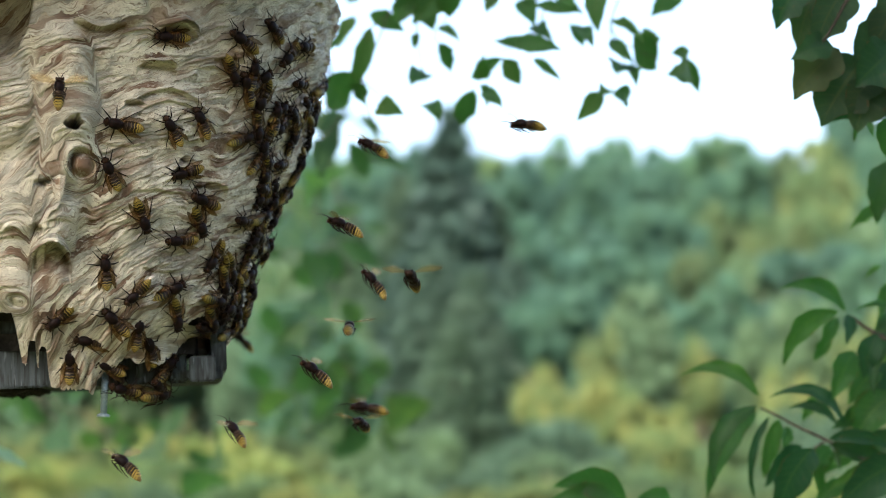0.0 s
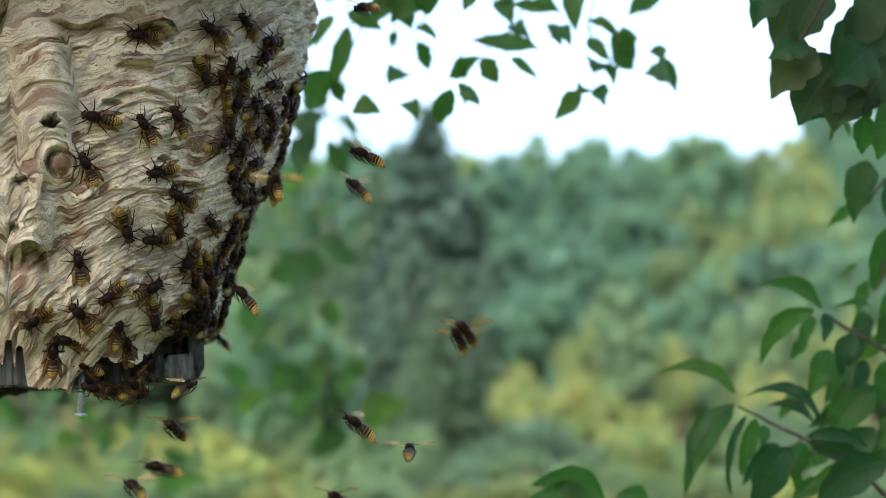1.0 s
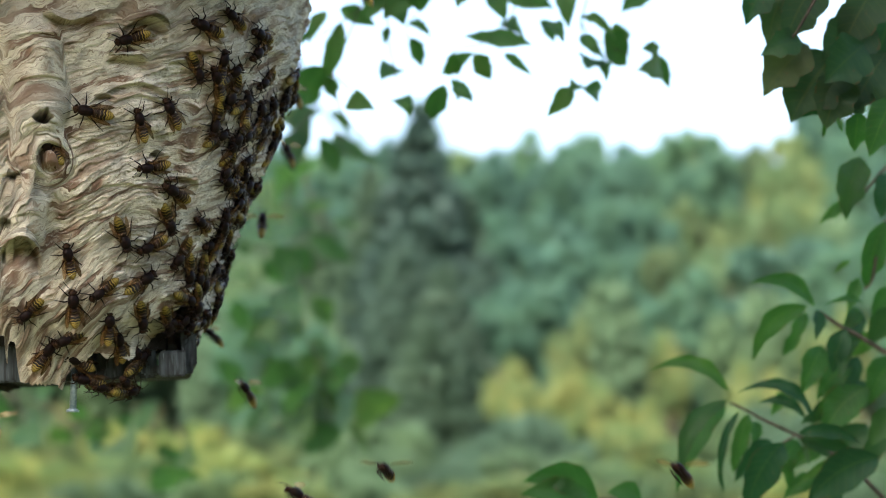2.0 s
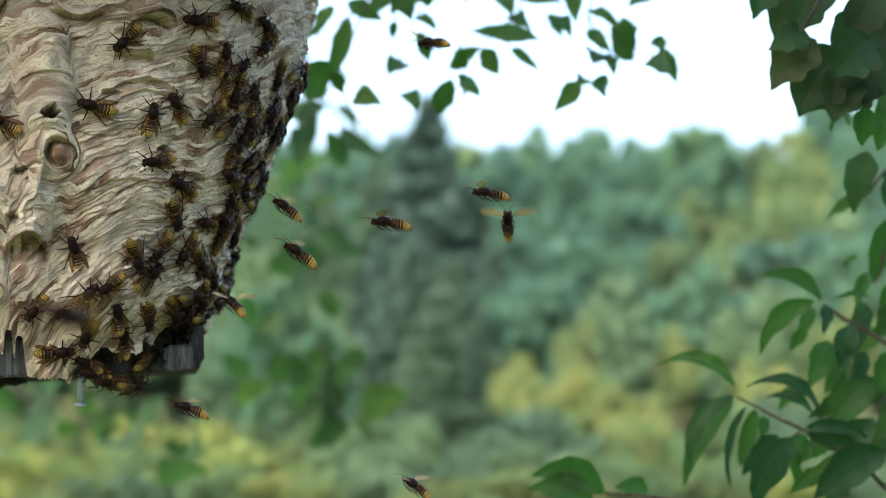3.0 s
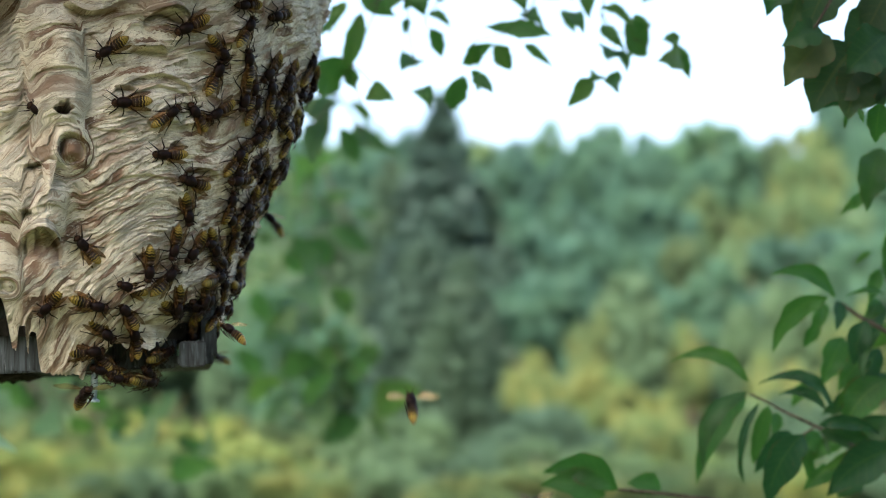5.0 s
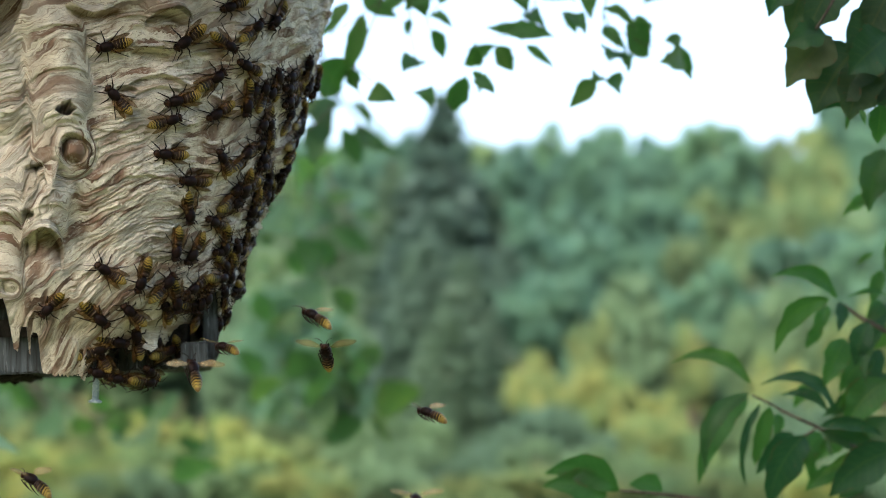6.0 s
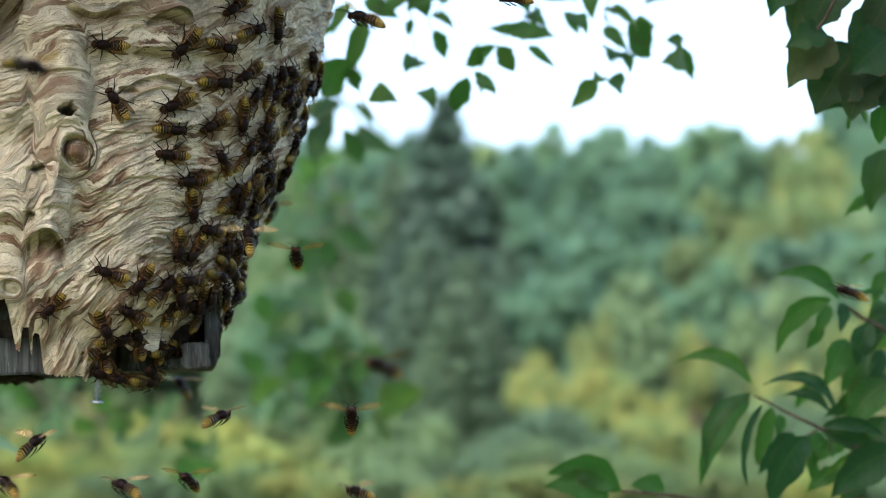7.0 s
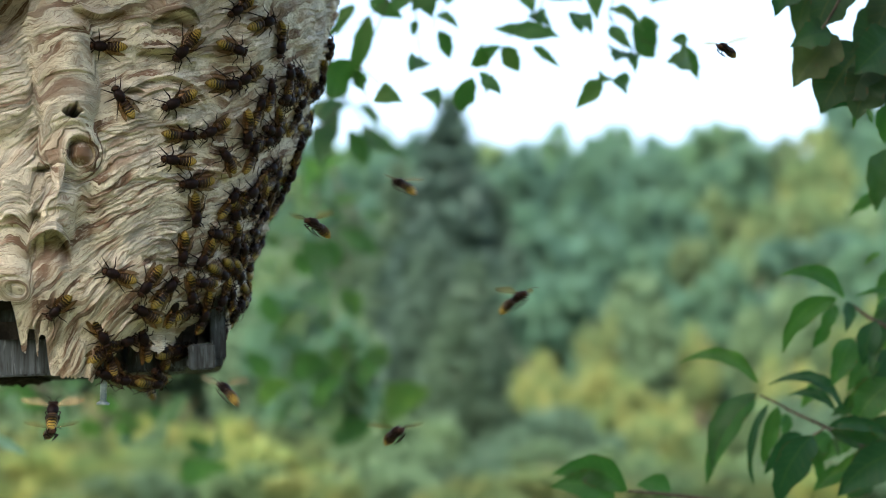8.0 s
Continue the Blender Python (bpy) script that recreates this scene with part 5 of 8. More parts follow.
leaf(hanging_tree, (-0.3526, 3.7664, 1.4810), (-0.3038, 3.8049, 1.5576), 0.37, 0.01, 0.04, 15, LEAF_FAR)
leaf(hanging_tree, (-0.3496, 3.8578, 1.5511), (-0.2844, 3.7463, 1.4835), 0.37, 0.02, 0.11, -3, LEAF_FAR)
leaf(hanging_tree, (-0.2691, 4.1255, 1.5312), (-0.2275, 3.9963, 1.4749), 0.68, -0.03, 0.08, -5, LEAF_FAR)
leaf(hanging_tree, (-0.2454, 4.1701, 1.5026), (-0.1923, 4.3450, 1.4536), 0.54, -0.00, 0.06, 15, LEAF_FAR)
leaf(hanging_tree, (-0.1529, 4.1658, 1.5026), (-0.1051, 4.1609, 1.4294), 0.36, 0.04, 0.07, -11, LEAF_FAR)
leaf(hanging_tree, (-0.2944, 4.1088, 1.5804), (-0.2730, 4.3089, 1.5570), 0.64, -0.05, 0.05, -13, LEAF_FAR)
leaf(hanging_tree, (-0.3229, 4.0915, 2.0642), (-0.2904, 4.2730, 2.0560), 0.33, -0.03, 0.10, -6, LEAF_FAR)
leaf(hanging_tree, (-0.2003, 3.7550, 2.0786), (-0.1641, 3.7609, 2.0235), 0.52, 0.04, 0.10, -4, LEAF_FAR)
leaf(hanging_tree, (-0.2783, 3.9086, 2.0314), (-0.2901, 3.6721, 2.0420), 0.59, 0.03, 0.05, -4, LEAF_FAR)
leaf(hanging_tree, (-0.4112, 4.1017, 1.8648), (-0.3668, 4.0512, 1.8084), 0.55, -0.01, 0.07, -1, LEAF_FAR)
leaf(hanging_tree, (-0.3454, 4.0964, 1.8774), (-0.3147, 4.1815, 1.8317), 0.52, 0.10, 0.11, 14, LEAF_FAR)
leaf(hanging_tree, (-0.2372, 4.0468, 1.7758), (-0.1896, 4.1365, 1.7357), 0.43, 0.03, 0.10, -4, LEAF_FAR)
leaf(hanging_tree, (-0.1740, 3.7936, 1.7404), (-0.2183, 3.7216, 1.7714), 0.39, 0.02, 0.06, -14, LEAF_FAR)
leaf(hanging_tree, (-0.3149, 3.9034, 1.6480), (-0.2926, 4.1180, 1.6040), 0.45, 0.03, 0.10, 7, LEAF_FAR)
leaf(hanging_tree, (-0.2276, 4.1267, 1.5781), (-0.1787, 4.2117, 1.5332), 0.51, -0.02, 0.10, -14, LEAF_FAR)
leaf(hanging_tree, (-0.4555, 4.1691, 1.6581), (-0.4270, 4.2884, 1.5947), 0.41, 0.09, 0.11, 6, LEAF_FAR)
leaf(hanging_tree, (-0.3021, 4.1981, 2.1306), (-0.2400, 4.0676, 2.0385), 0.48, 0.04, 0.06, 1, LEAF_FAR)
leaf(hanging_tree, (-0.3357, 3.7515, 2.0027), (-0.2948, 3.6966, 1.9476), 0.60, 0.10, 0.08, -3, LEAF_FAR)
leaf(hanging_tree, (-0.4094, 4.2051, 2.0024), (-0.3668, 4.2619, 1.9749), 0.66, -0.03, 0.09, 13, LEAF_FAR)
leaf(hanging_tree, (-0.1714, 4.0267, 1.6527), (-0.1234, 4.1343, 1.6306), 0.44, 0.00, 0.05, 6, LEAF_FAR)
leaf(hanging_tree, (-0.2782, 3.9028, 1.7286), (-0.2335, 3.7866, 1.6797), 0.55, -0.00, 0.11, -9, LEAF_FAR)
leaf(hanging_tree, (-0.2635, 4.0664, 1.6542), (-0.2319, 4.1996, 1.6193), 0.53, 0.04, 0.11, -11, LEAF_FAR)
leaf(hanging_tree, (-0.4147, 4.1651, 1.5920), (-0.3918, 4.3544, 1.5549), 0.50, -0.02, 0.05, 2, LEAF_FAR)
leaf(hanging_tree, (-0.9393, 4.0144, 1.5810), (-0.9558, 4.2168, 1.5213), 0.55, 0.06, 0.07, -2, LEAF_FAR)
leaf(hanging_tree, (-0.8937, 4.2333, 1.5774), (-0.8119, 4.0769, 1.5926), 0.37, -0.01, 0.06, 3, LEAF_FAR)
leaf(hanging_tree, (-0.8721, 4.0517, 1.5153), (-0.8024, 3.8937, 1.4584), 0.53, -0.06, 0.05, 2, LEAF_FAR)
leaf(hanging_tree, (-0.7336, 4.0951, 1.5155), (-0.7187, 4.2096, 1.4682), 0.55, -0.03, 0.09, 5, LEAF_FAR)
leaf(hanging_tree, (-0.6903, 4.2286, 1.4973), (-0.6289, 4.1378, 1.5287), 0.55, -0.05, 0.08, 11, LEAF_FAR)
leaf(hanging_tree, (-0.5940, 3.8645, 1.4830), (-0.5650, 3.9629, 1.5525), 0.32, 0.08, 0.09, 14, LEAF_FAR)
leaf(hanging_tree, (-0.6275, 3.8468, 1.4661), (-0.5687, 3.6751, 1.4330), 0.72, 0.07, 0.08, -13, LEAF_FAR)
leaf(hanging_tree, (-0.5479, 3.8025, 1.4546), (-0.4817, 3.9315, 1.4284), 0.23, -0.05, 0.05, 4, LEAF_FAR)
leaf(hanging_tree, (-0.5860, 4.1065, 1.4123), (-0.5585, 4.3186, 1.3699), 0.57, 0.06, 0.11, 10, LEAF_FAR)
leaf(hanging_tree, (-0.4816, 3.8017, 1.4450), (-0.4322, 3.6031, 1.4163), 0.48, 0.09, 0.09, 15, LEAF_FAR)
leaf(hanging_tree, (-0.7614, 3.9793, 1.5502), (-0.7393, 4.0696, 1.5128), 0.46, -0.05, 0.06, -4, LEAF_FAR)
leaf(hanging_tree, (-0.9861, 4.0217, 1.5507), (-0.9320, 3.9593, 1.5000), 0.45, 0.06, 0.05, -3, LEAF_FAR)
leaf(hanging_tree, (-0.9002, 4.0919, 1.5774), (-0.8600, 4.0896, 1.5387), 0.46, -0.04, 0.09, -4, LEAF_FAR)
leaf(hanging_tree, (-0.7097, 4.1299, 1.4351), (-0.7629, 4.2405, 1.4733), 0.50, 0.09, 0.12, -14, LEAF_FAR)
leaf(hanging_tree, (-0.7878, 3.9271, 1.5000), (-0.7788, 4.0457, 1.4618), 0.46, -0.01, 0.05, -1, LEAF_FAR)
leaf(hanging_tree, (-0.4446, 1.7584, 1.4823), (-0.4069, 1.7560, 1.4630), 0.30, 0.06, 0.05, 20, LEAF_PALE)


def unseen_shade_crown(owner):
    """The tree's unseen crown: leafy twigs added to keep sky off the nest."""
    rng = np.random.default_rng(91)

    def spread(r):
        while True:
            p = np.array([-0.5, -0.1, 3.7]) + r.normal(size=3) * (1.3, 1.4, 0.55)
            if p[2] > 2.65 + 0.12 * max(p[1] - 2.0, 0):
                return p, 0.14 + 0.1 * r.random()
    crown = new("crown", crown_mesh(rng, 680, 26, 1.0, CROWN_BROAD, spread, 0.085))
    crown.parent = owner
    twig(owner, [(-0.84, 2.4, 2.3), (-0.75, 2.1, 2.8), (-0.6, 1.4, 3.3), (-0.5, 0.6, 3.8)], 0.04, 0.012, 10, 'limb', BARK)
    twig(owner, [(-0.75, 2.1, 2.8), (-0.2, 1.6, 3.2), (0.3, 0.7, 3.6)], 0.025, 0.008, 8, 'limb', BARK)


unseen_shade_crown(hanging_tree)
# unseen edge of a wood, added behind the camera to cut frontal light
for i, (x, y, high) in enumerate(((-13, -20, 9), (-6.5, -23, 10), (0.5, -22, 9), (7, -24, 10), (13.5, -20, 9), (-17, -7, 9), (17, -6, 9), (4, -18, 7))):
    place(KINDS["green" if i % 2 else "green_b"][i % 2], x, y, high, 7.5, i * 50.0)


# ---- hornets ----
def oval(bm, rings, sides=12):
    """A body lofted along x from (x, half width, half height, centre z) rings."""
    loops = []
    for x, w, h, z in rings:
        loops.append([bm.verts.new((x, w * math.cos(k * math.tau / sides), z + h * math.sin(k * math.tau / sides))) for k in range(sides)])
    for a, b in zip(loops, loops[1:]):
        for k in range(sides):
            f = bm.faces.new((a[k], b[k], b[(k + 1) % sides], a[(k + 1) % sides]))
            f.smooth = True
    bm.faces.new(loops[0])
    bm.faces.new(loops[-1][::-1])


def build_hornet(name, label, flying):
    """A hornet 23 mm long that looks along +x, its feet at z = 0."""
    hornet = tagged(new(name), label, "hornet", "hornets in flight" if flying else "hornets on the nest")
    z = 0.0034
    bm = bmesh.new()
    oval(bm, [(0.0047, 0.0009, 0.0008, z), (0.0051, 0.0021, 0.0016, z), (0.0059, 0.0026, 0.0020, z - 0.0002), (0.0068, 0.0024, 0.0019, z - 0.0005),
              (0.0076, 0.0016, 0.0014, z - 0.0009), (0.0081, 0.0008, 0.0008, z - 0.0012)])
    head = part("head", bm, HEAD_SHELL, hornet, "rust-brown head with an orange face")
    for s in (-1, 1):
        bm = bmesh.new()
        bmesh.ops.create_uvsphere(bm, u_segments=10, v_segments=7, radius=1.0, matrix=Matrix.LocRotScale((0.0063, s * 0.0020, z + 0.0002), Euler((0, 0.5, s * 0.35)), (0.0007, 0.0008, 0.0015)))
        for f in bm.faces:
            f.smooth = True
        part("eye", bm, EYE_SHELL, head, "glossy dark eye")
        bm = bmesh.new()
        tube(bm, [(0.0070, s * 0.0007, z + 0.0004), (0.0090, s * 0.0017, z + 0.0016), (0.0115, s * 0.0035, z + 0.0014), (0.0136, s * 0.0050, z + 0.0002)], [0.00022, 0.0002, 0.00018, 0.00014], 5)
        part("antenna", bm, LEG_SHELL, head)
    bm = bmesh.new()
    oval(bm, [(0.0052, 0.0012, 0.0011, z), (0.0047, 0.0022, 0.0020, z), (0.0034, 0.0030, 0.0027, z + 0.0002), (0.0014, 0.0034, 0.0030, z + 0.0003),
              (-0.0008, 0.0033, 0.0029, z + 0.0002), (-0.0024, 0.0026, 0.0024, z), (-0.0034, 0.0016, 0.0016, z - 0.0002), (-0.0039, 0.0010, 0.0010, z - 0.0003)])
    part("thorax", bm, THORAX_SHELL, hornet, "blackish maroon thorax")
    bm = bmesh.new()
    prof = [(0.0, 0.0012), (0.04, 0.0026), (0.09, 0.0031), (0.155, 0.0032), (0.16, 0.0031), (0.32, 0.0034), (0.325, 0.0036), (0.48, 0.0035), (0.485, 0.0036), (0.62, 0.0032), (0.625, 0.0033),
            (0.76, 0.0026), (0.765, 0.0027), (0.89, 0.0017), (0.895, 0.0017), (0.97, 0.0008), (1.0, 0.0002)]
    oval(bm, [(-0.0033 - 0.0132 * s, r * 0.98, r * 0.86, z - 0.0003 - (0.0028 if flying else 0.0016) * s * s) for s, r in prof])
    part("abdomen", bm, ABDOMEN, hornet, "abdomen with black and yellow rings")
    for s in (-1, 1):
        for k, (x, ahead, out) in enumerate(((0.0034, 0.0056, 0.0060), (0.0012, 0.0006, 0.0086), (-0.0008, -0.0090, 0.0080))):
            bm = bmesh.new()
            if flying:
                knee = (x + ahead * 0.3, s * out * 0.5, z - 0.0022)
                pts = [(x, s * 0.0014, z - 0.0016), knee, (x + ahead * 0.3 - 0.0030, s * out * 0.36, z - 0.0040), (x + ahead * 0.3 - 0.0062, s * out * 0.28, z - 0.0050)]
            else:
                pts = [(x, s * 0.0014, z - 0.0016), (x + ahead * 0.45, s * out * 0.62, z + 0.0012), (x + ahead * 0.85, s * out * 0.95, 0.0012), (x + ahead * 1.25, s * out * 1.25, 0.0001)]
            tube(bm, pts, [0.0005, 0.00046, 0.00032, 0.00016], 6)
            part("leg", bm, LEG_SHELL, hornet)
        # fore and hind wing hooked together as one blade, hinged at its root
        bm = bmesh.new()
        edge = [(0.0, 0.0), (0.0030, 0.0006), (0.0075, 0.0009), (0.0120, 0.0006), (0.0152, -0.0004), (0.0166, -0.0018), (0.0160, -0.0032), (0.0130, -0.0042), (0.0096, -0.0046), (0.0078, -0.0052), (0.0046, -0.0042), (0.0016, -0.0018)]
        if not flying:
            edge = [(a * 1.04, b * 0.60) for a, b in edge]
        for lift in (0.0, 0.00005):
            ring = [bm.verts.new((a, s * b, lift + 0.00035 * math.sin(a * 900 + b * 1500))) for a, b in edge]
            bm.faces.new(ring if (s > 0) == (lift > 0) else ring[::-1])
        wing = part("wing", bm, WING_SPREAD if flying else WING, hornet, "translucent amber wing")
        root = Vector((0.0016, s * 0.0017, z + 0.0020))
        if flying:
            wing.matrix_basis = Matrix.Translation(root) @ pose(0, 0, 0, s * 18, -14, s * 102)
        else:
            wing.matrix_basis = Matrix.Translation(root) @ pose(0, 0, 0, s * 24, 5, s * 172)
    return hornet


CRAWLER = build_hornet("hornet", "dark maroon and yellow banded hornet clinging to the nest", False)
FLYER = build_hornet("hornet", "hornet in flight with spread amber wings", True)
fleet = {"crawl": [CRAWLER] + [copy_thing(CRAWLER, Matrix()) for _ in range(102)], "fly": [FLYER] + [copy_thing(FLYER, Matrix()) for _ in range(24)]}


size = random.Random(8)
for ob in fleet["crawl"] + fleet["fly"]:
    ob.scale = [size.uniform(0.90, 1.04)] * 3
MIDDLE = pose(0.0042, 0, -0.0004)     # the body's middle lies behind its origin


def take(kind):
    """The next hornet that has no path yet."""
    return fleet[kind].pop(0)


def on_nest(angle, z, heading, lift=0.0):
    """The pose of a hornet on the nest: angle round it and heading (0 east, 90 up) in degrees."""
    th = radians(angle)
    e = 0.02

    def p(a, b, out=0.0):
        return Vector([float(v[0]) for v in nest_point(np.array([a]), np.array([b]), out, False)])
    east = (p(th + e, z) - p(th - e, z)).normalized()
    up = (p(th, z + 0.004) - p(th, z - 0.004)).normalized()
    up = (up - east * up.dot(east)).normalized()
    face = east.cross(up)
    a = np.array([th - 0.03, th, th + 0.03, th, th])
    b = np.array([z, z - 0.004, z, z + 0.004, z])
    rise = max(float(np.sort(lay(a, b)[0])[3]), -0.022)
    h = radians(heading)
    x = east * math.cos(h) + up * math.sin(h)
    y = face.cross(x)
    m = Matrix((x, y, face)).transposed().to_4x4()
    m.translation = p(th, z) + face * (rise + lift)
    return m @ MIDDLE


def crawl(*rows):
    """A hornet that walks on the nest: rows of seconds, angle, height, heading."""
    walk(take("crawl"), [(t, on_nest(a, z, h)) for t, a, z, h in rows])


def fly(beat, *rows):
    """A hornet in flight: rows of seconds, x, y, z, heading (0 east, 90 north, degrees), pitch, roll. Its wings beat."""
    bee = take("fly")
    walk(bee, [(t, pose(x, y, z, 0, 0, h) @ pose(0, 0, 0, roll, -pitch, 0) @ MIDDLE) for t, x, y, z, h, pitch, roll in rows])
    wings = [c for c in bee.children if c.name.split(".")[0] == "wing"]
    for wing in wings:
        side = 1 if wing.matrix_basis.translation.y > 0 else -1
        root = wing.matrix_basis.translation.copy()
        walk(wing, [(k / 30, Matrix.Translation(root) @ pose(0, 0, 0, side * (26 + (36 if k % 2 else -36) + 8 * math.sin(beat + k * 2.1)), -10, side * (100 + 12 * math.cos(beat + k * 2.1)))) for k in range(241)])


def motions():
    # on the nest: seconds, angle round the nest, height, heading
    crawl((0, 30.0, 1.7320, -178), (1, 29.0, 1.7320, -178), (1.5, 28.5, 1.7300, -172), (3.5, 23.5, 1.7220, -128), (4.5, 20.0, 1.7160, -137), (6, 20.0, 1.7180, -164), (7, 19.0, 1.7180, -180), (8, 17.5, 1.7180, -180))
    crawl((0, 46.5, 1.7340, 156), (1, 44.5, 1.7380, 156), (1.5, 45.0, 1.7380, 160), (3, 41.0, 1.7380, 182), (4, 37.5, 1.7340, 196), (4.5, 36.5, 1.7340, 203), (6, 35.5, 1.7260, 222), (8, 33.5, 1.7220, 234))
    crawl((0, 55.5, 1.7440, 148), (1, 54.5, 1.7460, 148), (1.5, 53.0, 1.7460, 151), (3.5, 52.0, 1.7500, 171), (4.5, 52.0, 1.7500, 184), (6, 45.5, 1.7480, 205), (7, 45.5, 1.7480, 218), (8, 45.5, 1.7480, 218))
    crawl((0, 70.0, 1.7420, -170), (0.5, 69.0, 1.7400, -170), (1, 65.0, 1.7420, -170), (1.5, 63.5, 1.7420, -176), (3.5, 62.5, 1.7440, -211), (4, 63.0, 1.7480, -203), (5, 61.2, 1.7480, -162), (6, 59.5, 1.7480, -122), (6.5, 59.5, 1.7420, -102), (7, 59.5, 1.7420, -86), (7.5, 59.5, 1.7360, -86), (8, 60.0, 1.7340, -86))
    crawl((0, 45.0, 1.7180, -59), (1, 43.5, 1.7160, -59), (1.5, 44.0, 1.7160, -59), (3, 42.5, 1.7160, -59), (3.5, 42.0, 1.7180, -59), (4, 43.5, 1.7200, -54), (4.5, 43.5, 1.7200, -46), (6, 43.5, 1.7260, -23), (7, 42.5, 1.7240, -10), (7.5, 42.0, 1.7240, -10), (8, 44.0, 1.7240, -10))
    crawl((0, 51.0, 1.7160, 94), (0.5, 51.0, 1.7180, 94), (1, 50.5, 1.7160, 94), (1.5, 51.0, 1.7180, 94), (3, 49.0, 1.7180, 95), (3.5, 49.0, 1.7240, 95), (4, 48.5, 1.7240, 88), (4.5, 48.5, 1.7300, 77), (6, 50.5, 1.7340, 44), (7, 50.0, 1.7340, 24), (8, 51.5, 1.7400, 24))
    crawl((0, 57.0, 1.7060, -107), (1.5, 57.0, 1.7060, -106), (3.5, 55.5, 1.7020, -98), (4.5, 54.5, 1.7000, -93), (6, 55.5, 1.6960, -86), (6.5, 55.0, 1.6940, -84), (7.5, 55.0, 1.6780, -82), (8, 55.5, 1.6780, -82))
    crawl((0, 72.5, 1.7200, -171), (1, 71.0, 1.7180, -171), (1.5, 70.0, 1.7180, -157), (3, 73.5, 1.7200, -89), (3.5, 73.5, 1.7200, -67), (4, 72.0, 1.7200, -70), (4.5, 72.5, 1.7180, -91), (6, 73.5, 1.7180, -153), (6.5, 72.5, 1.7180, -174), (7, 73.0, 1.7180, -190), (7.5, 72.5, 1.7180, -190), (8, 73.5, 1.7180, -190))
    crawl((0, 89.0, 1.7260, 30), (0.5, 89.5, 1.7300, 30), (1, 88.0, 1.7280, 30), (1.5, 88.5, 1.7300, 30), (3, 84.0, 1.7260, 29), (3.5, 84.5, 1.7260, 29), (4, 84.5, 1.7260, 41), (4.5, 85.0, 1.7260, 61), (6, 81.5, 1.7240, 122), (6.5, 82.5, 1.7260, 142), (7, 82.0, 1.7300, 158), (7.5, 83.5, 1.7360, 158), (8, 89.0, 1.7440, 158))
    crawl((0, 57.5, 1.6880, -70), (1, 55.5, 1.6880, -70), (1.5, 54.5, 1.6880, -79), (3.5, 49.5, 1.6860, -139), (6, 48.0, 1.6860, -146), (7.5, 46.0, 1.6760, -147), (8, 45.5, 1.6760, -147))
    crawl((0, 64.0, 1.6940, 103), (3, 63.5, 1.6980, 105), (4.5, 64.5, 1.6980, 108), (6, 67.0, 1.7080, 114), (7, 67.5, 1.7100, 118), (7.5, 66.5, 1.7100, 118), (8, 67.5, 1.7120, 118))
    crawl((0, 73.5, 1.7000, 162), (1, 73.5, 1.7000, 162), (1.5, 73.0, 1.7000, 142), (2.25, 71.8, 1.6900, 94), (3, 70.5, 1.6800, 46), (3.5, 70.0, 1.6800, 14), (4, 70.5, 1.6800, 18), (4.5, 70.0, 1.6780, 45), (5.25, 69.5, 1.6790, 87), (6, 69.0, 1.6800, 128), (7, 68.0, 1.6780, 178), (8, 67.0, 1.6800, 178))
    crawl((0, 81.0, 1.7080, 149), (0.5, 82.0, 1.7080, 149), (1.5, 79.0, 1.7060, 144), (3, 77.5, 1.6960, 118), (4.5, 77.5, 1.6960, 97), (6, 80.0, 1.6900, 80), (8, 80.0, 1.6900, 70))
    crawl((0, 21.5, 1.6800, 171), (1.5, 21.5, 1.6840, 171), (3.5, 20.5, 1.6840, 168), (4.5, 21.0, 1.6840, 179), (6, 36.5, 1.6900, 199), (6.5, 35.0, 1.6880, 205), (7, 35.0, 1.6880, 210), (7.5, 33.5, 1.6880, 210), (8, 34.0, 1.6900, 210))
    crawl((0, 33.0, 1.6780, 127), (1, 32.0, 1.6780, 127), (3, 33.0, 1.6780, 85), (4.5, 33.5, 1.6780, 52), (6, 32.5, 1.6760, 20), (6.5, 33.0, 1.6700, 9), (7, 34.0, 1.6720, 1), (7.5, 35.5, 1.6680, 1), (8, 35.5, 1.6700, 1))
    crawl((0, 40.0, 1.6840, 124), (1, 40.0, 1.6840, 124), (1.5, 40.0, 1.6860, 125), (3.5, 39.5, 1.6860, 130), (4.5, 39.0, 1.6880, 133), (6, 53.5, 1.6560, 137), (7, 53.0, 1.6560, 140), (8, 52.0, 1.6580, 140))
    crawl((0, 53.0, 1.6780, 24), (0.5, 53.0, 1.6780, 24), (1, 53.0, 1.6740, 24), (1.5, 54.0, 1.6740, 28), (3, 56.0, 1.6800, 47), (3.5, 56.0, 1.6800, 53), (4.5, 58.0, 1.6840, 67), (6, 61.0, 1.6980, 89), (7, 62.0, 1.7020, 103), (8, 61.0, 1.7000, 103))
    crawl((0, 20.0, 1.6520, 117), (1, 20.0, 1.6540, 117), (1.5, 19.0, 1.6560, 122), (3, 3.5, 1.6740, 151), (3.5, 3.5, 1.6740, 161), (4.5, 3.5, 1.6740, 155), (6, 22.0, 1.6860, 136), (6.5, 21.5, 1.6840, 130), (8, 21.5, 1.6860, 125))
    crawl((0, 39.0, 1.6560, -161), (3, 37.5, 1.6560, -169), (6, 36.5, 1.6580, -179), (7, 36.5, 1.6580, -181), (8, 36.5, 1.6560, -181))
    crawl((0, 47.0, 1.6400, 165), (3, 47.0, 1.6420, 158), (4.5, 46.5, 1.6420, 164), (6.5, 45.5, 1.6440, 186), (8, 43.5, 1.6440, 190))
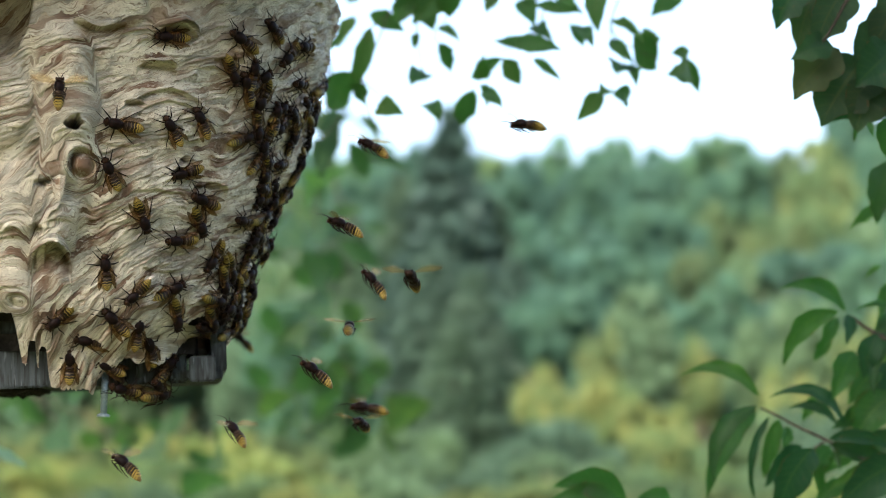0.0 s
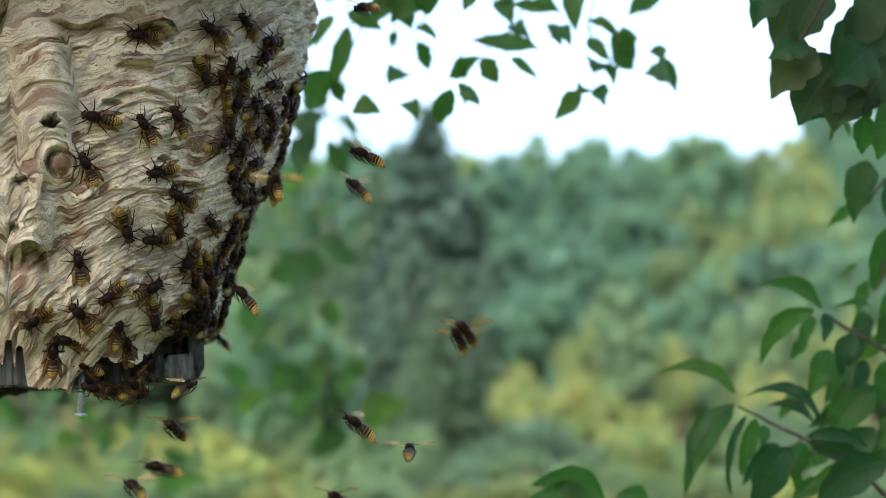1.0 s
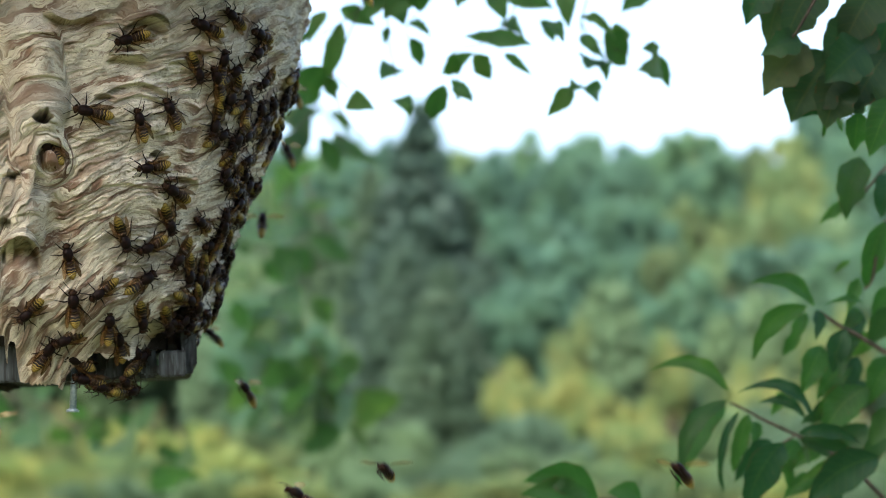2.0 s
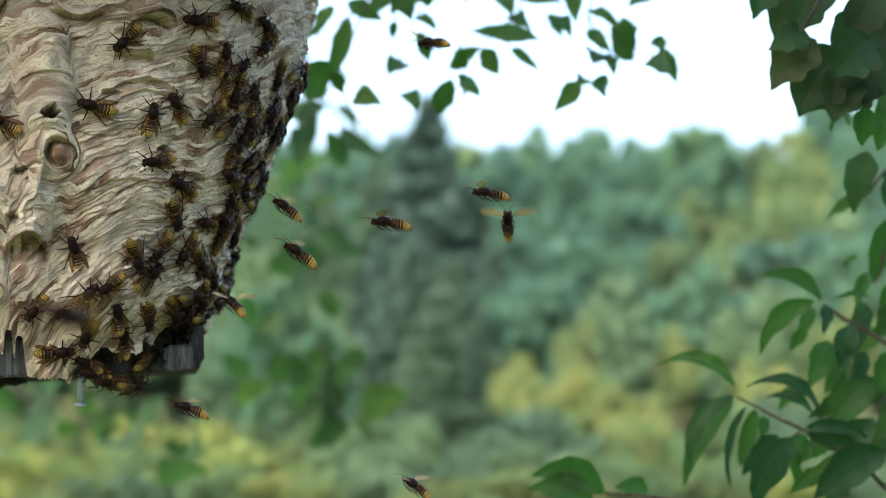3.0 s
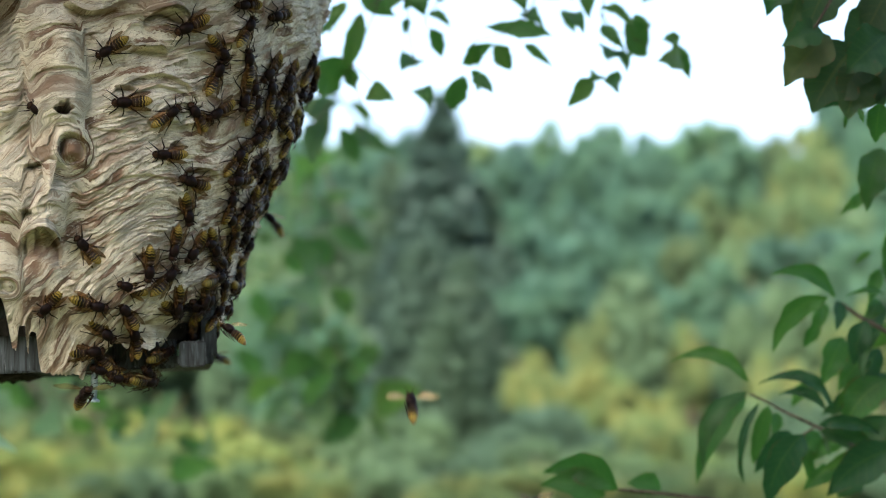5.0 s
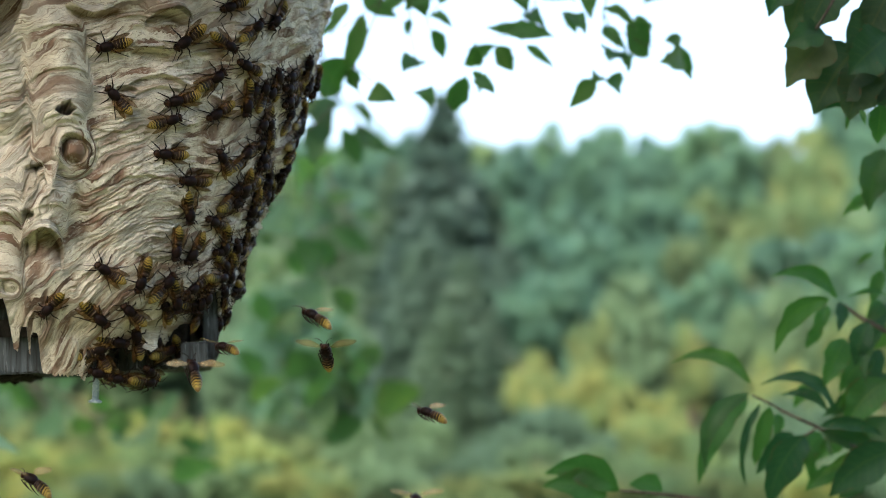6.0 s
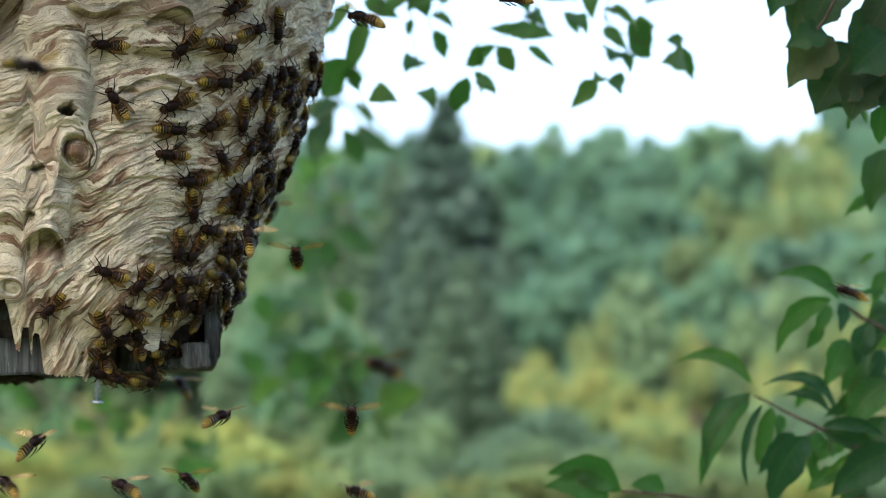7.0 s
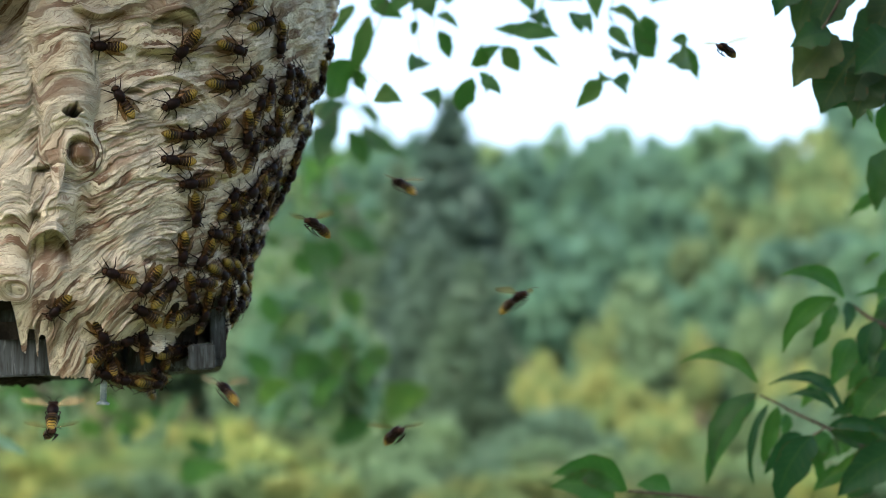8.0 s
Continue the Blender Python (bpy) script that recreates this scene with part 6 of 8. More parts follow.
    crawl((0, 62.0, 1.6680, 66), (1.5, 63.0, 1.6700, 65), (3.5, 62.0, 1.6700, 59), (4.5, 62.0, 1.6700, 49), (6.5, 64.5, 1.6680, 25), (7.5, 62.5, 1.6700, 20), (8, 63.5, 1.6720, 20))
    crawl((0, 77.0, 1.6700, -168), (0.5, 75.5, 1.6700, -168), (1.5, 75.5, 1.6700, -164), (3, 74.0, 1.6660, -147), (3.5, 71.5, 1.6660, -141), (4.5, 71.5, 1.6640, -158), (6, 74.5, 1.6500, -194), (7, 74.5, 1.6500, -216), (8, 74.5, 1.6500, -216))
    crawl((0, 80.0, 1.6860, 90), (1, 81.0, 1.6880, 90), (1.5, 80.5, 1.6880, 86), (3, 84.0, 1.6780, 63), (3.5, 84.0, 1.6780, 56), (4.5, 84.0, 1.6780, 70), (6, 88.0, 1.6760, 101), (7, 88.0, 1.6760, 120), (8, 88.0, 1.6760, 120))
    crawl((0, 71.0, 1.6520, 171), (1, 70.0, 1.6520, 171), (3, 64.0, 1.6520, 167), (4, 62.0, 1.6520, 171), (4.5, 61.5, 1.6500, 181), (6, 67.0, 1.6460, 209), (7, 67.0, 1.6460, 226), (8, 67.0, 1.6460, 226))
    crawl((0, 80.5, 1.6520, 125), (0.5, 80.5, 1.6520, 125), (1, 79.0, 1.6520, 125), (1.5, 77.0, 1.6520, 114), (3, 80.0, 1.6580, 58), (3.5, 81.5, 1.6580, 39), (4, 82.5, 1.6600, 47), (4.5, 84.5, 1.6620, 73), (5.25, 91.0, 1.6590, 111), (6, 97.5, 1.6560, 149), (7, 97.5, 1.6560, 194), (8, 97.5, 1.6560, 194))
    crawl((0, 46.5, 1.6280, -55), (3, 46.5, 1.6260, -61), (6, 46.0, 1.6280, -71), (7, 46.0, 1.6300, -74), (8, 45.5, 1.6280, -74))
    crawl((0, 42.5, 1.6160, -174), (1, 42.5, 1.6160, -174), (1.5, 43.0, 1.6140, -165), (3, 45.0, 1.6060, -120), (3.5, 45.0, 1.6080, -105), (4.5, 45.0, 1.6060, -95), (6.5, 45.0, 1.6060, -87), (8, 45.0, 1.6040, -86))
    crawl((0, 28.5, 1.6300, -66), (0.5, 29.0, 1.6300, -66), (1, 30.5, 1.6240, -66), (1.5, 31.5, 1.6220, -66), (3, 36.0, 1.6000, -63), (4, 38.0, 1.5980, -68), (4.5, 38.0, 1.5960, -77), (6, 35.5, 1.5860, -105), (7, 35.0, 1.5840, -122), (7.5, 35.0, 1.5820, -122), (8, 35.5, 1.5840, -122))
    crawl((0, 21.5, 1.5940, 97), (3, 19.5, 1.5980, 108), (4, 18.5, 1.6000, 117), (4.5, 17.0, 1.6020, 125), (6, 25.5, 1.5860, 149), (7, 25.5, 1.5860, 163), (8, 26.0, 1.5860, 163))
    crawl((0, 57.5, 1.6080, -116), (3, 55.5, 1.6060, -117), (6, 53.0, 1.6040, -115), (7, 52.0, 1.6040, -114), (8, 54.5, 1.6020, -114))
    crawl((0, 75.0, 1.6360, 30), (0.5, 76.0, 1.6380, 30), (1, 78.5, 1.6400, 30), (1.5, 78.0, 1.6420, 42), (3, 74.0, 1.6260, 104), (3.5, 74.0, 1.6260, 125), (4, 74.0, 1.6260, 119), (4.5, 74.0, 1.6260, 95), (5.25, 68.2, 1.6290, 60), (6, 62.5, 1.6320, 24), (7, 62.5, 1.6320, -19), (8, 62.5, 1.6320, -19))
    crawl((0, 76.0, 1.6200, 100), (1.5, 75.0, 1.6220, 106), (3, 70.5, 1.6220, 134), (4.5, 70.5, 1.6220, 154), (6, 60.0, 1.6200, 168), (6.5, 58.5, 1.6180, 172), (7.5, 58.5, 1.6140, 176), (8, 59.5, 1.6140, 176))
    crawl((0, 68.0, 1.6020, -54), (1, 68.0, 1.6020, -54), (1.5, 69.5, 1.5980, -71), (2.5, 69.8, 1.5960, -127), (3.5, 70.0, 1.5940, -183), (4, 70.0, 1.5940, -179), (4.5, 70.0, 1.5940, -154), (5.25, 72.8, 1.5940, -116), (6, 75.5, 1.5940, -79), (7, 75.5, 1.5940, -34), (8, 75.5, 1.5940, -34))
    crawl((0, 76.0, 1.6100, 97), (1.5, 75.0, 1.6140, 98), (3, 72.0, 1.6140, 104), (4.5, 72.0, 1.6140, 114), (6, 76.0, 1.6040, 126), (8, 76.0, 1.6040, 134))
    crawl((0, 81.5, 1.5980, 42), (0.5, 79.0, 1.5980, 42), (1, 78.5, 1.5980, 42), (1.5, 79.0, 1.5980, 53), (3, 78.5, 1.5820, 107), (3.5, 78.5, 1.5820, 125), (4.5, 78.5, 1.5820, 132), (6, 76.5, 1.5760, 134), (8, 76.5, 1.5760, 135))
    crawl((0, 31.5, 1.5840, -133), (3, 30.5, 1.5820, -143), (3.5, 31.0, 1.5820, -146), (4.5, 30.0, 1.5820, -178), (6, 51.0, 1.5620, -236), (7, 51.5, 1.5620, -270), (7.5, 50.0, 1.5620, -270), (8, 50.0, 1.5620, -270))
    crawl((0, 42.5, 1.5840, 31), (1, 42.5, 1.5840, 31), (1.5, 42.5, 1.5860, 34), (3.5, 43.0, 1.5860, 50), (4.5, 44.5, 1.5840, 53), (6, 44.0, 1.5780, 55), (8, 42.5, 1.5760, 56))
    crawl((0, 48.5, 1.5700, -71), (1, 48.5, 1.5700, -71), (1.5, 48.0, 1.5680, -71), (3.5, 49.0, 1.5620, -68), (4.5, 50.0, 1.5620, -42), (6, 59.5, 1.5680, 5), (7, 58.5, 1.5660, 33), (7.5, 58.5, 1.5640, 33), (8, 57.0, 1.5640, 33))
    crawl((0, 10.0, 1.5660, -139), (1, 10.5, 1.5660, -139), (1.5, 10.5, 1.5680, -137), (3.5, 10.0, 1.5660, -128), (6, 10.0, 1.5660, -131), (8, 10.0, 1.5660, -132))
    crawl((0, 26.5, 1.5640, 136), (0.5, 26.0, 1.5640, 136), (1, 23.5, 1.5660, 136), (1.5, 22.5, 1.5680, 121), (2.25, 22.5, 1.5700, 85), (3, 22.5, 1.5720, 49), (3.5, 21.0, 1.5680, 25), (4.5, 20.5, 1.5680, -4), (6, 22.5, 1.5600, -41), (7, 25.5, 1.5540, -64), (7.5, 24.0, 1.5500, -64), (8, 23.0, 1.5500, -64))
    crawl((0, 35.5, 1.5560, 90), (0.5, 37.0, 1.5560, 90), (1.5, 36.0, 1.5560, 93), (3.5, 36.5, 1.5600, 112), (4.5, 35.0, 1.5580, 124), (6, 36.5, 1.5600, 143), (7, 36.0, 1.5600, 155), (8, 38.5, 1.5620, 155))
    crawl((0, 20.5, 1.5500, 174), (1, 21.5, 1.5500, 174), (1.5, 22.0, 1.5500, 187), (3, 26.5, 1.5520, 255), (4, 26.0, 1.5520, 294), (4.5, 25.5, 1.5520, 307), (6, 31.5, 1.5420, 346), (7, 31.5, 1.5420, 370), (8, 31.5, 1.5420, 370))
    crawl((0, 13.0, 1.5340, 89), (0.5, 13.0, 1.5340, 89), (1, 15.0, 1.5380, 89), (1.5, 14.5, 1.5380, 76), (2.5, 15.5, 1.5370, 32), (3.5, 16.5, 1.5360, -12), (4, 21.0, 1.5360, -15), (4.5, 21.5, 1.5340, -6), (6, 25.0, 1.5340, 23), (6.5, 25.5, 1.5320, 33), (7, 26.5, 1.5360, 41), (7.5, 26.5, 1.5340, 41), (8, 26.0, 1.5360, 41))
    crawl((0, 68.5, 1.5620, 174), (1, 67.5, 1.5640, 174), (1.5, 68.0, 1.5620, 175), (3.5, 66.5, 1.5660, 179), (4.5, 66.5, 1.5660, 158), (6, 69.0, 1.5600, 118), (7, 69.0, 1.5600, 94), (8, 69.0, 1.5600, 94))
    crawl((0, 81.5, 1.5620, 23), (0.5, 80.0, 1.5620, 23), (1.5, 80.0, 1.5640, 22), (3, 76.0, 1.5660, 20), (3.5, 76.0, 1.5660, 20), (4, 76.0, 1.5660, 32), (4.5, 76.0, 1.5660, 52), (6, 86.0, 1.5540, 114), (7, 86.0, 1.5540, 152), (8, 86.0, 1.5540, 152))
    crawl((0, 46.0, 1.5440, 119), (1.5, 46.0, 1.5440, 118), (3.5, 44.0, 1.5420, 110), (6, 44.5, 1.5400, 115), (8, 44.5, 1.5400, 117))
    crawl((0, 30.0, 1.5320, 155), (1, 30.5, 1.5320, 155), (1.5, 29.5, 1.5340, 154), (3, 31.5, 1.5260, 152), (6, 30.5, 1.5280, 122), (8, 30.5, 1.5280, 111))
    crawl((0, 40.5, 1.5160, 167), (0.5, 40.5, 1.5160, 167), (1, 38.0, 1.5160, 167), (1.5, 37.0, 1.5180, 166), (3.5, 36.0, 1.5180, 164), (4.5, 36.0, 1.5180, 164), (6, 33.5, 1.5160, 163), (8, 33.5, 1.5160, 162))
    crawl((0, 49.0, 1.5140, 171), (1.5, 49.0, 1.5140, 172), (3, 46.0, 1.5140, 176), (4.5, 46.0, 1.5140, 177), (6.5, 44.5, 1.5140, 176), (8, 44.5, 1.5140, 175))
    crawl((0, 59.5, 1.5140, 12), (1.5, 59.5, 1.5140, 10), (3.5, 58.0, 1.5140, 1), (4.5, 58.0, 1.5140, -0), (6.5, 56.0, 1.5140, -1), (8, 56.0, 1.5140, -1))
    crawl((0, 60.5, 1.5320, 64), (0.5, 59.5, 1.5260, 64), (1, 61.0, 1.5320, 64), (1.5, 60.5, 1.5340, 60), (3, 63.5, 1.5320, 39), (4.5, 63.5, 1.5320, 26), (6.5, 62.5, 1.5360, 18), (7.5, 61.5, 1.5360, 17), (8, 62.0, 1.5360, 17))
    crawl((0, 63.5, 1.7340, -135), (3, 63.5, 1.7340, -135), (3.5, 61.0, 1.7260, -135), (4.5, 58.0, 1.7220, -128), (6, 79.5, 1.7080, -114), (8, 79.5, 1.7080, -106))
    crawl((0, 51.0, 1.7080, 124), (3, 51.0, 1.7080, 124), (3.5, 51.0, 1.7080, 124), (4, 46.5, 1.7060, 112), (5, 44.8, 1.7040, 75), (6, 43.0, 1.7020, 38), (7, 44.0, 1.7020, 4), (8, 45.0, 1.7020, 4))
    crawl((0, 53.5, 1.7140, 42), (3, 53.5, 1.7140, 42), (3.5, 53.5, 1.7140, 42), (4, 53.5, 1.7140, 58), (5, 53.5, 1.7140, 113), (6, 53.5, 1.7140, 168), (7, 53.5, 1.7120, 217), (8, 52.0, 1.7100, 217))
    crawl((0, 71.0, 1.5760, -58), (3, 71.0, 1.5760, -58), (3.5, 71.0, 1.5760, -58), (4.5, 71.0, 1.5760, -89), (6, 58.5, 1.5820, -146), (7, 56.0, 1.5840, -180), (7.5, 56.0, 1.5840, -180), (8, 59.0, 1.5840, -180))
    crawl((0, 94.5, 1.5890, 4), (1.5, 93.1, 1.5924, 16), (3, 89.5, 1.5862, -0), (4.5, 88.8, 1.5833, -13), (6, 89.4, 1.5851, -17), (8, 89.8, 1.5829, -24))
    crawl((0, 62.4, 1.5814, 355), (1.5, 63.6, 1.5804, 345), (3, 64.2, 1.5772, 373), (4.5, 66.2, 1.5851, 386), (6, 66.7, 1.5876, 366), (8, 63.7, 1.5915, 344))
    crawl((0, 99.6, 1.6204, 131), (1.5, 98.2, 1.6120, 143), (3, 99.4, 1.6073, 163), (4.5, 100.5, 1.6008, 203), (6, 101.3, 1.5942, 214), (8, 101.8, 1.6004, 186))
    crawl((0, 65.9, 1.6317, 179), (1.5, 62.7, 1.6259, 158), (3, 62.5, 1.6224, 179), (4.5, 60.9, 1.6113, 183), (6, 68.3, 1.6039, 189), (8, 70.1, 1.6132, 195))
    crawl((0, 79.6, 1.6417, 89), (1.5, 81.4, 1.6455, 77), (3, 81.0, 1.6566, 57), (4.5, 80.0, 1.6524, 85), (6, 82.9, 1.6454, 85), (8, 80.6, 1.6527, 51))
    crawl((0, 89.3, 1.6716, 77), (1.5, 88.9, 1.6761, 63), (3, 85.3, 1.6845, 97), (4.5, 83.7, 1.6867, 41), (6, 86.5, 1.6789, 29), (8, 92.1, 1.6715, 31))
    crawl((0, 93.3, 1.7121, 230), (1.5, 92.2, 1.7144, 225), (3, 90.8, 1.7160, 226), (4.5, 93.1, 1.7188, 242), (6, 98.6, 1.7213, 208), (8, 99.3, 1.7257, 217))
    crawl((0, 93.6, 1.6534, 26), (1.5, 92.9, 1.6553, 9), (3, 96.3, 1.6544, -9), (4.5, 97.9, 1.6625, -25), (6, 95.8, 1.6644, -11), (8, 93.8, 1.6596, 16))
    crawl((0, 87.6, 1.6219, 306), (1.5, 86.8, 1.6172, 293), (3, 86.7, 1.6216, 282), (4.5, 84.2, 1.6216, 247), (6, 84.2, 1.6114, 257), (8, 88.2, 1.6146, 229))
    crawl((0, 71.7, 1.6494, 245), (1.5, 69.3, 1.6573, 234), (3, 71.9, 1.6540, 248), (4.5, 73.1, 1.6572, 232), (6, 72.6, 1.6676, 243), (8, 71.3, 1.6813, 226))
    crawl((0, 69.1, 1.6919, 219), (1.5, 69.6, 1.6858, 206), (3, 68.3, 1.6809, 218), (4.5, 66.4, 1.6850, 223), (6, 65.0, 1.6862, 239), (8, 68.0, 1.6849, 279))
    crawl((0, 95.8, 1.6813, 309), (1.5, 93.9, 1.6926, 309), (3, 88.9, 1.6909, 307), (4.5, 89.5, 1.6873, 320), (6, 93.8, 1.7025, 292), (8, 94.3, 1.6950, 340))
    crawl((0, 66.4, 1.6638, 288), (1.5, 62.9, 1.6635, 258), (3, 63.6, 1.6587, 272), (4.5, 59.6, 1.6577, 263), (6, 65.2, 1.6460, 266), (8, 62.9, 1.6320, 256))
    crawl((0, 78.6, 1.6192, 83), (1.5, 74.6, 1.6243, 110), (3, 69.6, 1.6332, 116), (4.5, 64.4, 1.6278, 112), (6, 60.8, 1.6372, 62), (8, 58.1, 1.6328, 72))
    crawl((0, 76.3, 1.6254, 236), (1.5, 75.8, 1.6272, 246), (3, 72.2, 1.6305, 245), (4.5, 74.3, 1.6353, 257), (6, 75.8, 1.6363, 267), (8, 73.7, 1.6385, 251))
    crawl((0, 97.0, 1.5966, 225), (1.5, 94.7, 1.5954, 227), (3, 97.1, 1.5930, 220), (4.5, 91.2, 1.5892, 219), (6, 89.3, 1.5868, 224), (8, 89.0, 1.5783, 237))
    crawl((0, 89.0, 1.7013, 330), (1.5, 92.1, 1.6985, 358), (3, 93.6, 1.7094, 324), (4.5, 91.1, 1.7037, 332), (6, 90.0, 1.6941, 390), (8, 89.6, 1.6927, 377))
    crawl((0, 86.6, 1.7135, 243), (1.5, 87.9, 1.7191, 234), (3, 92.6, 1.7196, 248), (4.5, 90.3, 1.7130, 227), (6, 88.8, 1.7195, 221), (8, 91.1, 1.7172, 201))
    crawl((0, 92.4, 1.6417, 238), (1.5, 89.5, 1.6354, 227), (3, 91.2, 1.6479, 234), (4.5, 91.8, 1.6421, 280), (6, 90.7, 1.6487, 315), (8, 88.8, 1.6512, 313))
    crawl((0, 64.6, 1.5990, 281), (1.5, 61.7, 1.5967, 277), (3, 62.8, 1.6007, 316), (4.5, 60.5, 1.6058, 314), (6, 66.8, 1.6103, 279), (8, 68.0, 1.6132, 285))
    crawl((0, 91.1, 1.6588, 67), (1.5, 93.6, 1.6490, 52), (3, 91.5, 1.6559, 56), (4.5, 89.9, 1.6606, 99), (6, 92.5, 1.6530, 95), (8, 95.5, 1.6423, 69))
    crawl((0, 81.8, 1.6456, 224), (1.5, 83.6, 1.6453, 191), (3, 86.0, 1.6452, 164), (4.5, 86.7, 1.6363, 186), (6, 84.0, 1.6331, 200), (8, 85.1, 1.6346, 258))
    crawl((0, 65.0, 1.5940, 298), (1.5, 69.4, 1.5813, 301), (3, 71.9, 1.5787, 286), (4.5, 68.3, 1.5747, 287), (6, 63.7, 1.5748, 268), (8, 63.8, 1.5684, 271))
    crawl((0, 91.8, 1.6203, 14), (1.5, 90.2, 1.6318, -6), (3, 88.0, 1.6402, -4), (4.5, 86.7, 1.6390, 22), (6, 82.0, 1.6395, 50), (8, 83.0, 1.6270, 57))
    crawl((0, 99.9, 1.7148, 281), (1.5, 94.8, 1.7198, 278), (3, 95.6, 1.7318, 266), (4.5, 94.0, 1.7260, 271), (6, 95.7, 1.7285, 275), (8, 90.4, 1.7301, 299))
    crawl((0, 79.1, 1.6923, 244), (1.5, 77.8, 1.6903, 220), (3, 78.3, 1.6926, 233), (4.5, 77.0, 1.6946, 219), (6, 75.4, 1.7037, 216), (8, 72.7, 1.7030, 205))
    crawl((0, 76.3, 1.5804, 252), (1.5, 75.7, 1.5721, 249), (3, 75.1, 1.5605, 257), (4.5, 75.0, 1.5572, 294), (6, 72.5, 1.5385, 311), (8, 70.8, 1.5369, 364))
    crawl((0, 81.7, 1.6451, 227), (1.5, 81.7, 1.6511, 180), (3, 80.0, 1.6436, 172), (4.5, 83.3, 1.6451, 147), (6, 84.2, 1.6533, 140), (8, 84.6, 1.6457, 125))
    crawl((0, 73.7, 1.5811, 234), (1.5, 72.5, 1.5700, 245), (3, 69.8, 1.5706, 237), (4.5, 71.1, 1.5758, 270), (6, 65.3, 1.5787, 271), (8, 69.5, 1.5793, 258))
    crawl((0, 74.9, 1.6972, 157), (1.5, 77.4, 1.6966, 203), (3, 75.7, 1.6994, 203), (4.5, 75.1, 1.7086, 216), (6, 73.8, 1.7094, 191), (8, 74.9, 1.7094, 207))
    crawl((0, 98.7, 1.6981, 275), (1.5, 98.0, 1.6996, 320), (3, 93.8, 1.6968, 311), (4.5, 98.6, 1.6960, 285), (6, 99.6, 1.7003, 281), (8, 101.3, 1.7003, 253))
    crawl((0, 96.9, 1.5872, 224), (1.5, 97.1, 1.5872, 204), (3, 97.7, 1.5852, 223), (4.5, 99.7, 1.5891, 222), (6, 100.6, 1.5982, 260), (8, 99.2, 1.5815, 274))
    crawl((0, 83.7, 1.5712, 133), (1.5, 85.1, 1.5667, 144), (3, 87.5, 1.5753, 172), (4.5, 90.3, 1.5716, 180), (6, 89.0, 1.5650, 155), (8, 88.4, 1.5673, 153))
    crawl((0, 62.6, 1.6809, 254), (1.5, 64.1, 1.6798, 234), (3, 65.3, 1.6905, 253), (4.5, 72.2, 1.6948, 224), (6, 65.7, 1.7066, 242), (8, 70.0, 1.7043, 214))
    crawl((0, 92.8, 1.5874, 71), (1.5, 95.6, 1.5877, 84), (3, 95.3, 1.5985, 77), (4.5, 94.6, 1.6064, 80), (6, 93.0, 1.6116, 43), (8, 95.9, 1.6125, 55))
    crawl((0, 77.3, 1.5942, 246), (1.5, 73.3, 1.6086, 212), (3, 73.3, 1.6239, 184), (4.5, 79.0, 1.6258, 226), (6, 82.7, 1.6269, 210), (8, 82.0, 1.6194, 180))
    crawl((0, 77.3, 1.6468, 195), (1.5, 78.3, 1.6499, 201), (3, 77.8, 1.6524, 195), (4.5, 75.2, 1.6580, 218), (6, 75.7, 1.6598, 197), (8, 76.1, 1.6616, 207))
    crawl((0, 92.9, 1.5986, 88), (1.5, 94.4, 1.5967, 64), (3, 94.6, 1.5987, 21), (4.5, 94.9, 1.5904, 12), (6, 94.7, 1.5846, 1), (8, 94.8, 1.5788, 17))
    crawl((0, 76.7, 1.5893, 292), (1.5, 73.1, 1.5922, 298), (3, 71.2, 1.5948, 331), (4.5, 68.2, 1.5987, 335), (6, 68.7, 1.5976, 338), (8, 70.5, 1.5956, 339))
    crawl((0, 96.1, 1.5744, 125), (1.5, 95.9, 1.5737, 118), (3, 100.3, 1.5876, 87), (4.5, 98.9, 1.5878, 16), (6, 99.4, 1.5864, 13), (8, 103.0, 1.5823, -12))
    crawl((0, 93.1, 1.5852, 107), (1.5, 96.2, 1.5938, 92), (3, 97.5, 1.5902, 29), (4.5, 99.9, 1.5973, 34), (6, 103.0, 1.5970, -3), (8, 101.9, 1.5955, 3))
    crawl((0, 67.9, 1.6630, 116), (1.5, 63.3, 1.6694, 114), (3, 61.8, 1.6644, 75), (4.5, 57.5, 1.6568, 73), (6, 59.6, 1.6599, 60), (8, 60.6, 1.6623, 91))
    crawl((0, 66.3, 1.5696, 314), (1.5, 62.7, 1.5630, 308), (3, 60.0, 1.5667, 308), (4.5, 56.6, 1.5681, 272), (6, 50.7, 1.5736, 290), (8, 52.6, 1.5790, 287))
    crawl((0, 95.3, 1.6582, 188), (1.5, 93.8, 1.6590, 174), (3, 91.7, 1.6550, 196), (4.5, 94.1, 1.6614, 200), (6, 91.8, 1.6697, 249), (8, 90.2, 1.6661, 273))
    crawl((0, 88.4, 1.5691, 344), (1.5, 90.5, 1.5581, 362), (3, 87.4, 1.5483, 363), (4.5, 88.2, 1.5573, 316), (6, 89.0, 1.5516, 343), (8, 85.7, 1.5507, 352))
    crawl((0, 64.6, 1.6981, 48), (1.5, 62.0, 1.6983, 38), (3, 60.7, 1.6985, 54), (4.5, 58.7, 1.6967, 94), (6, 56.4, 1.6958, 71), (8, 57.9, 1.6889, 83))
    crawl((0, 58.3, 1.5342, 123), (1.5, 60.4, 1.5350, 124), (3, 60.6, 1.5370, 133), (4.5, 59.7, 1.5331, 130), (6, 59.3, 1.5367, 117), (8, 60.0, 1.5327, 128))
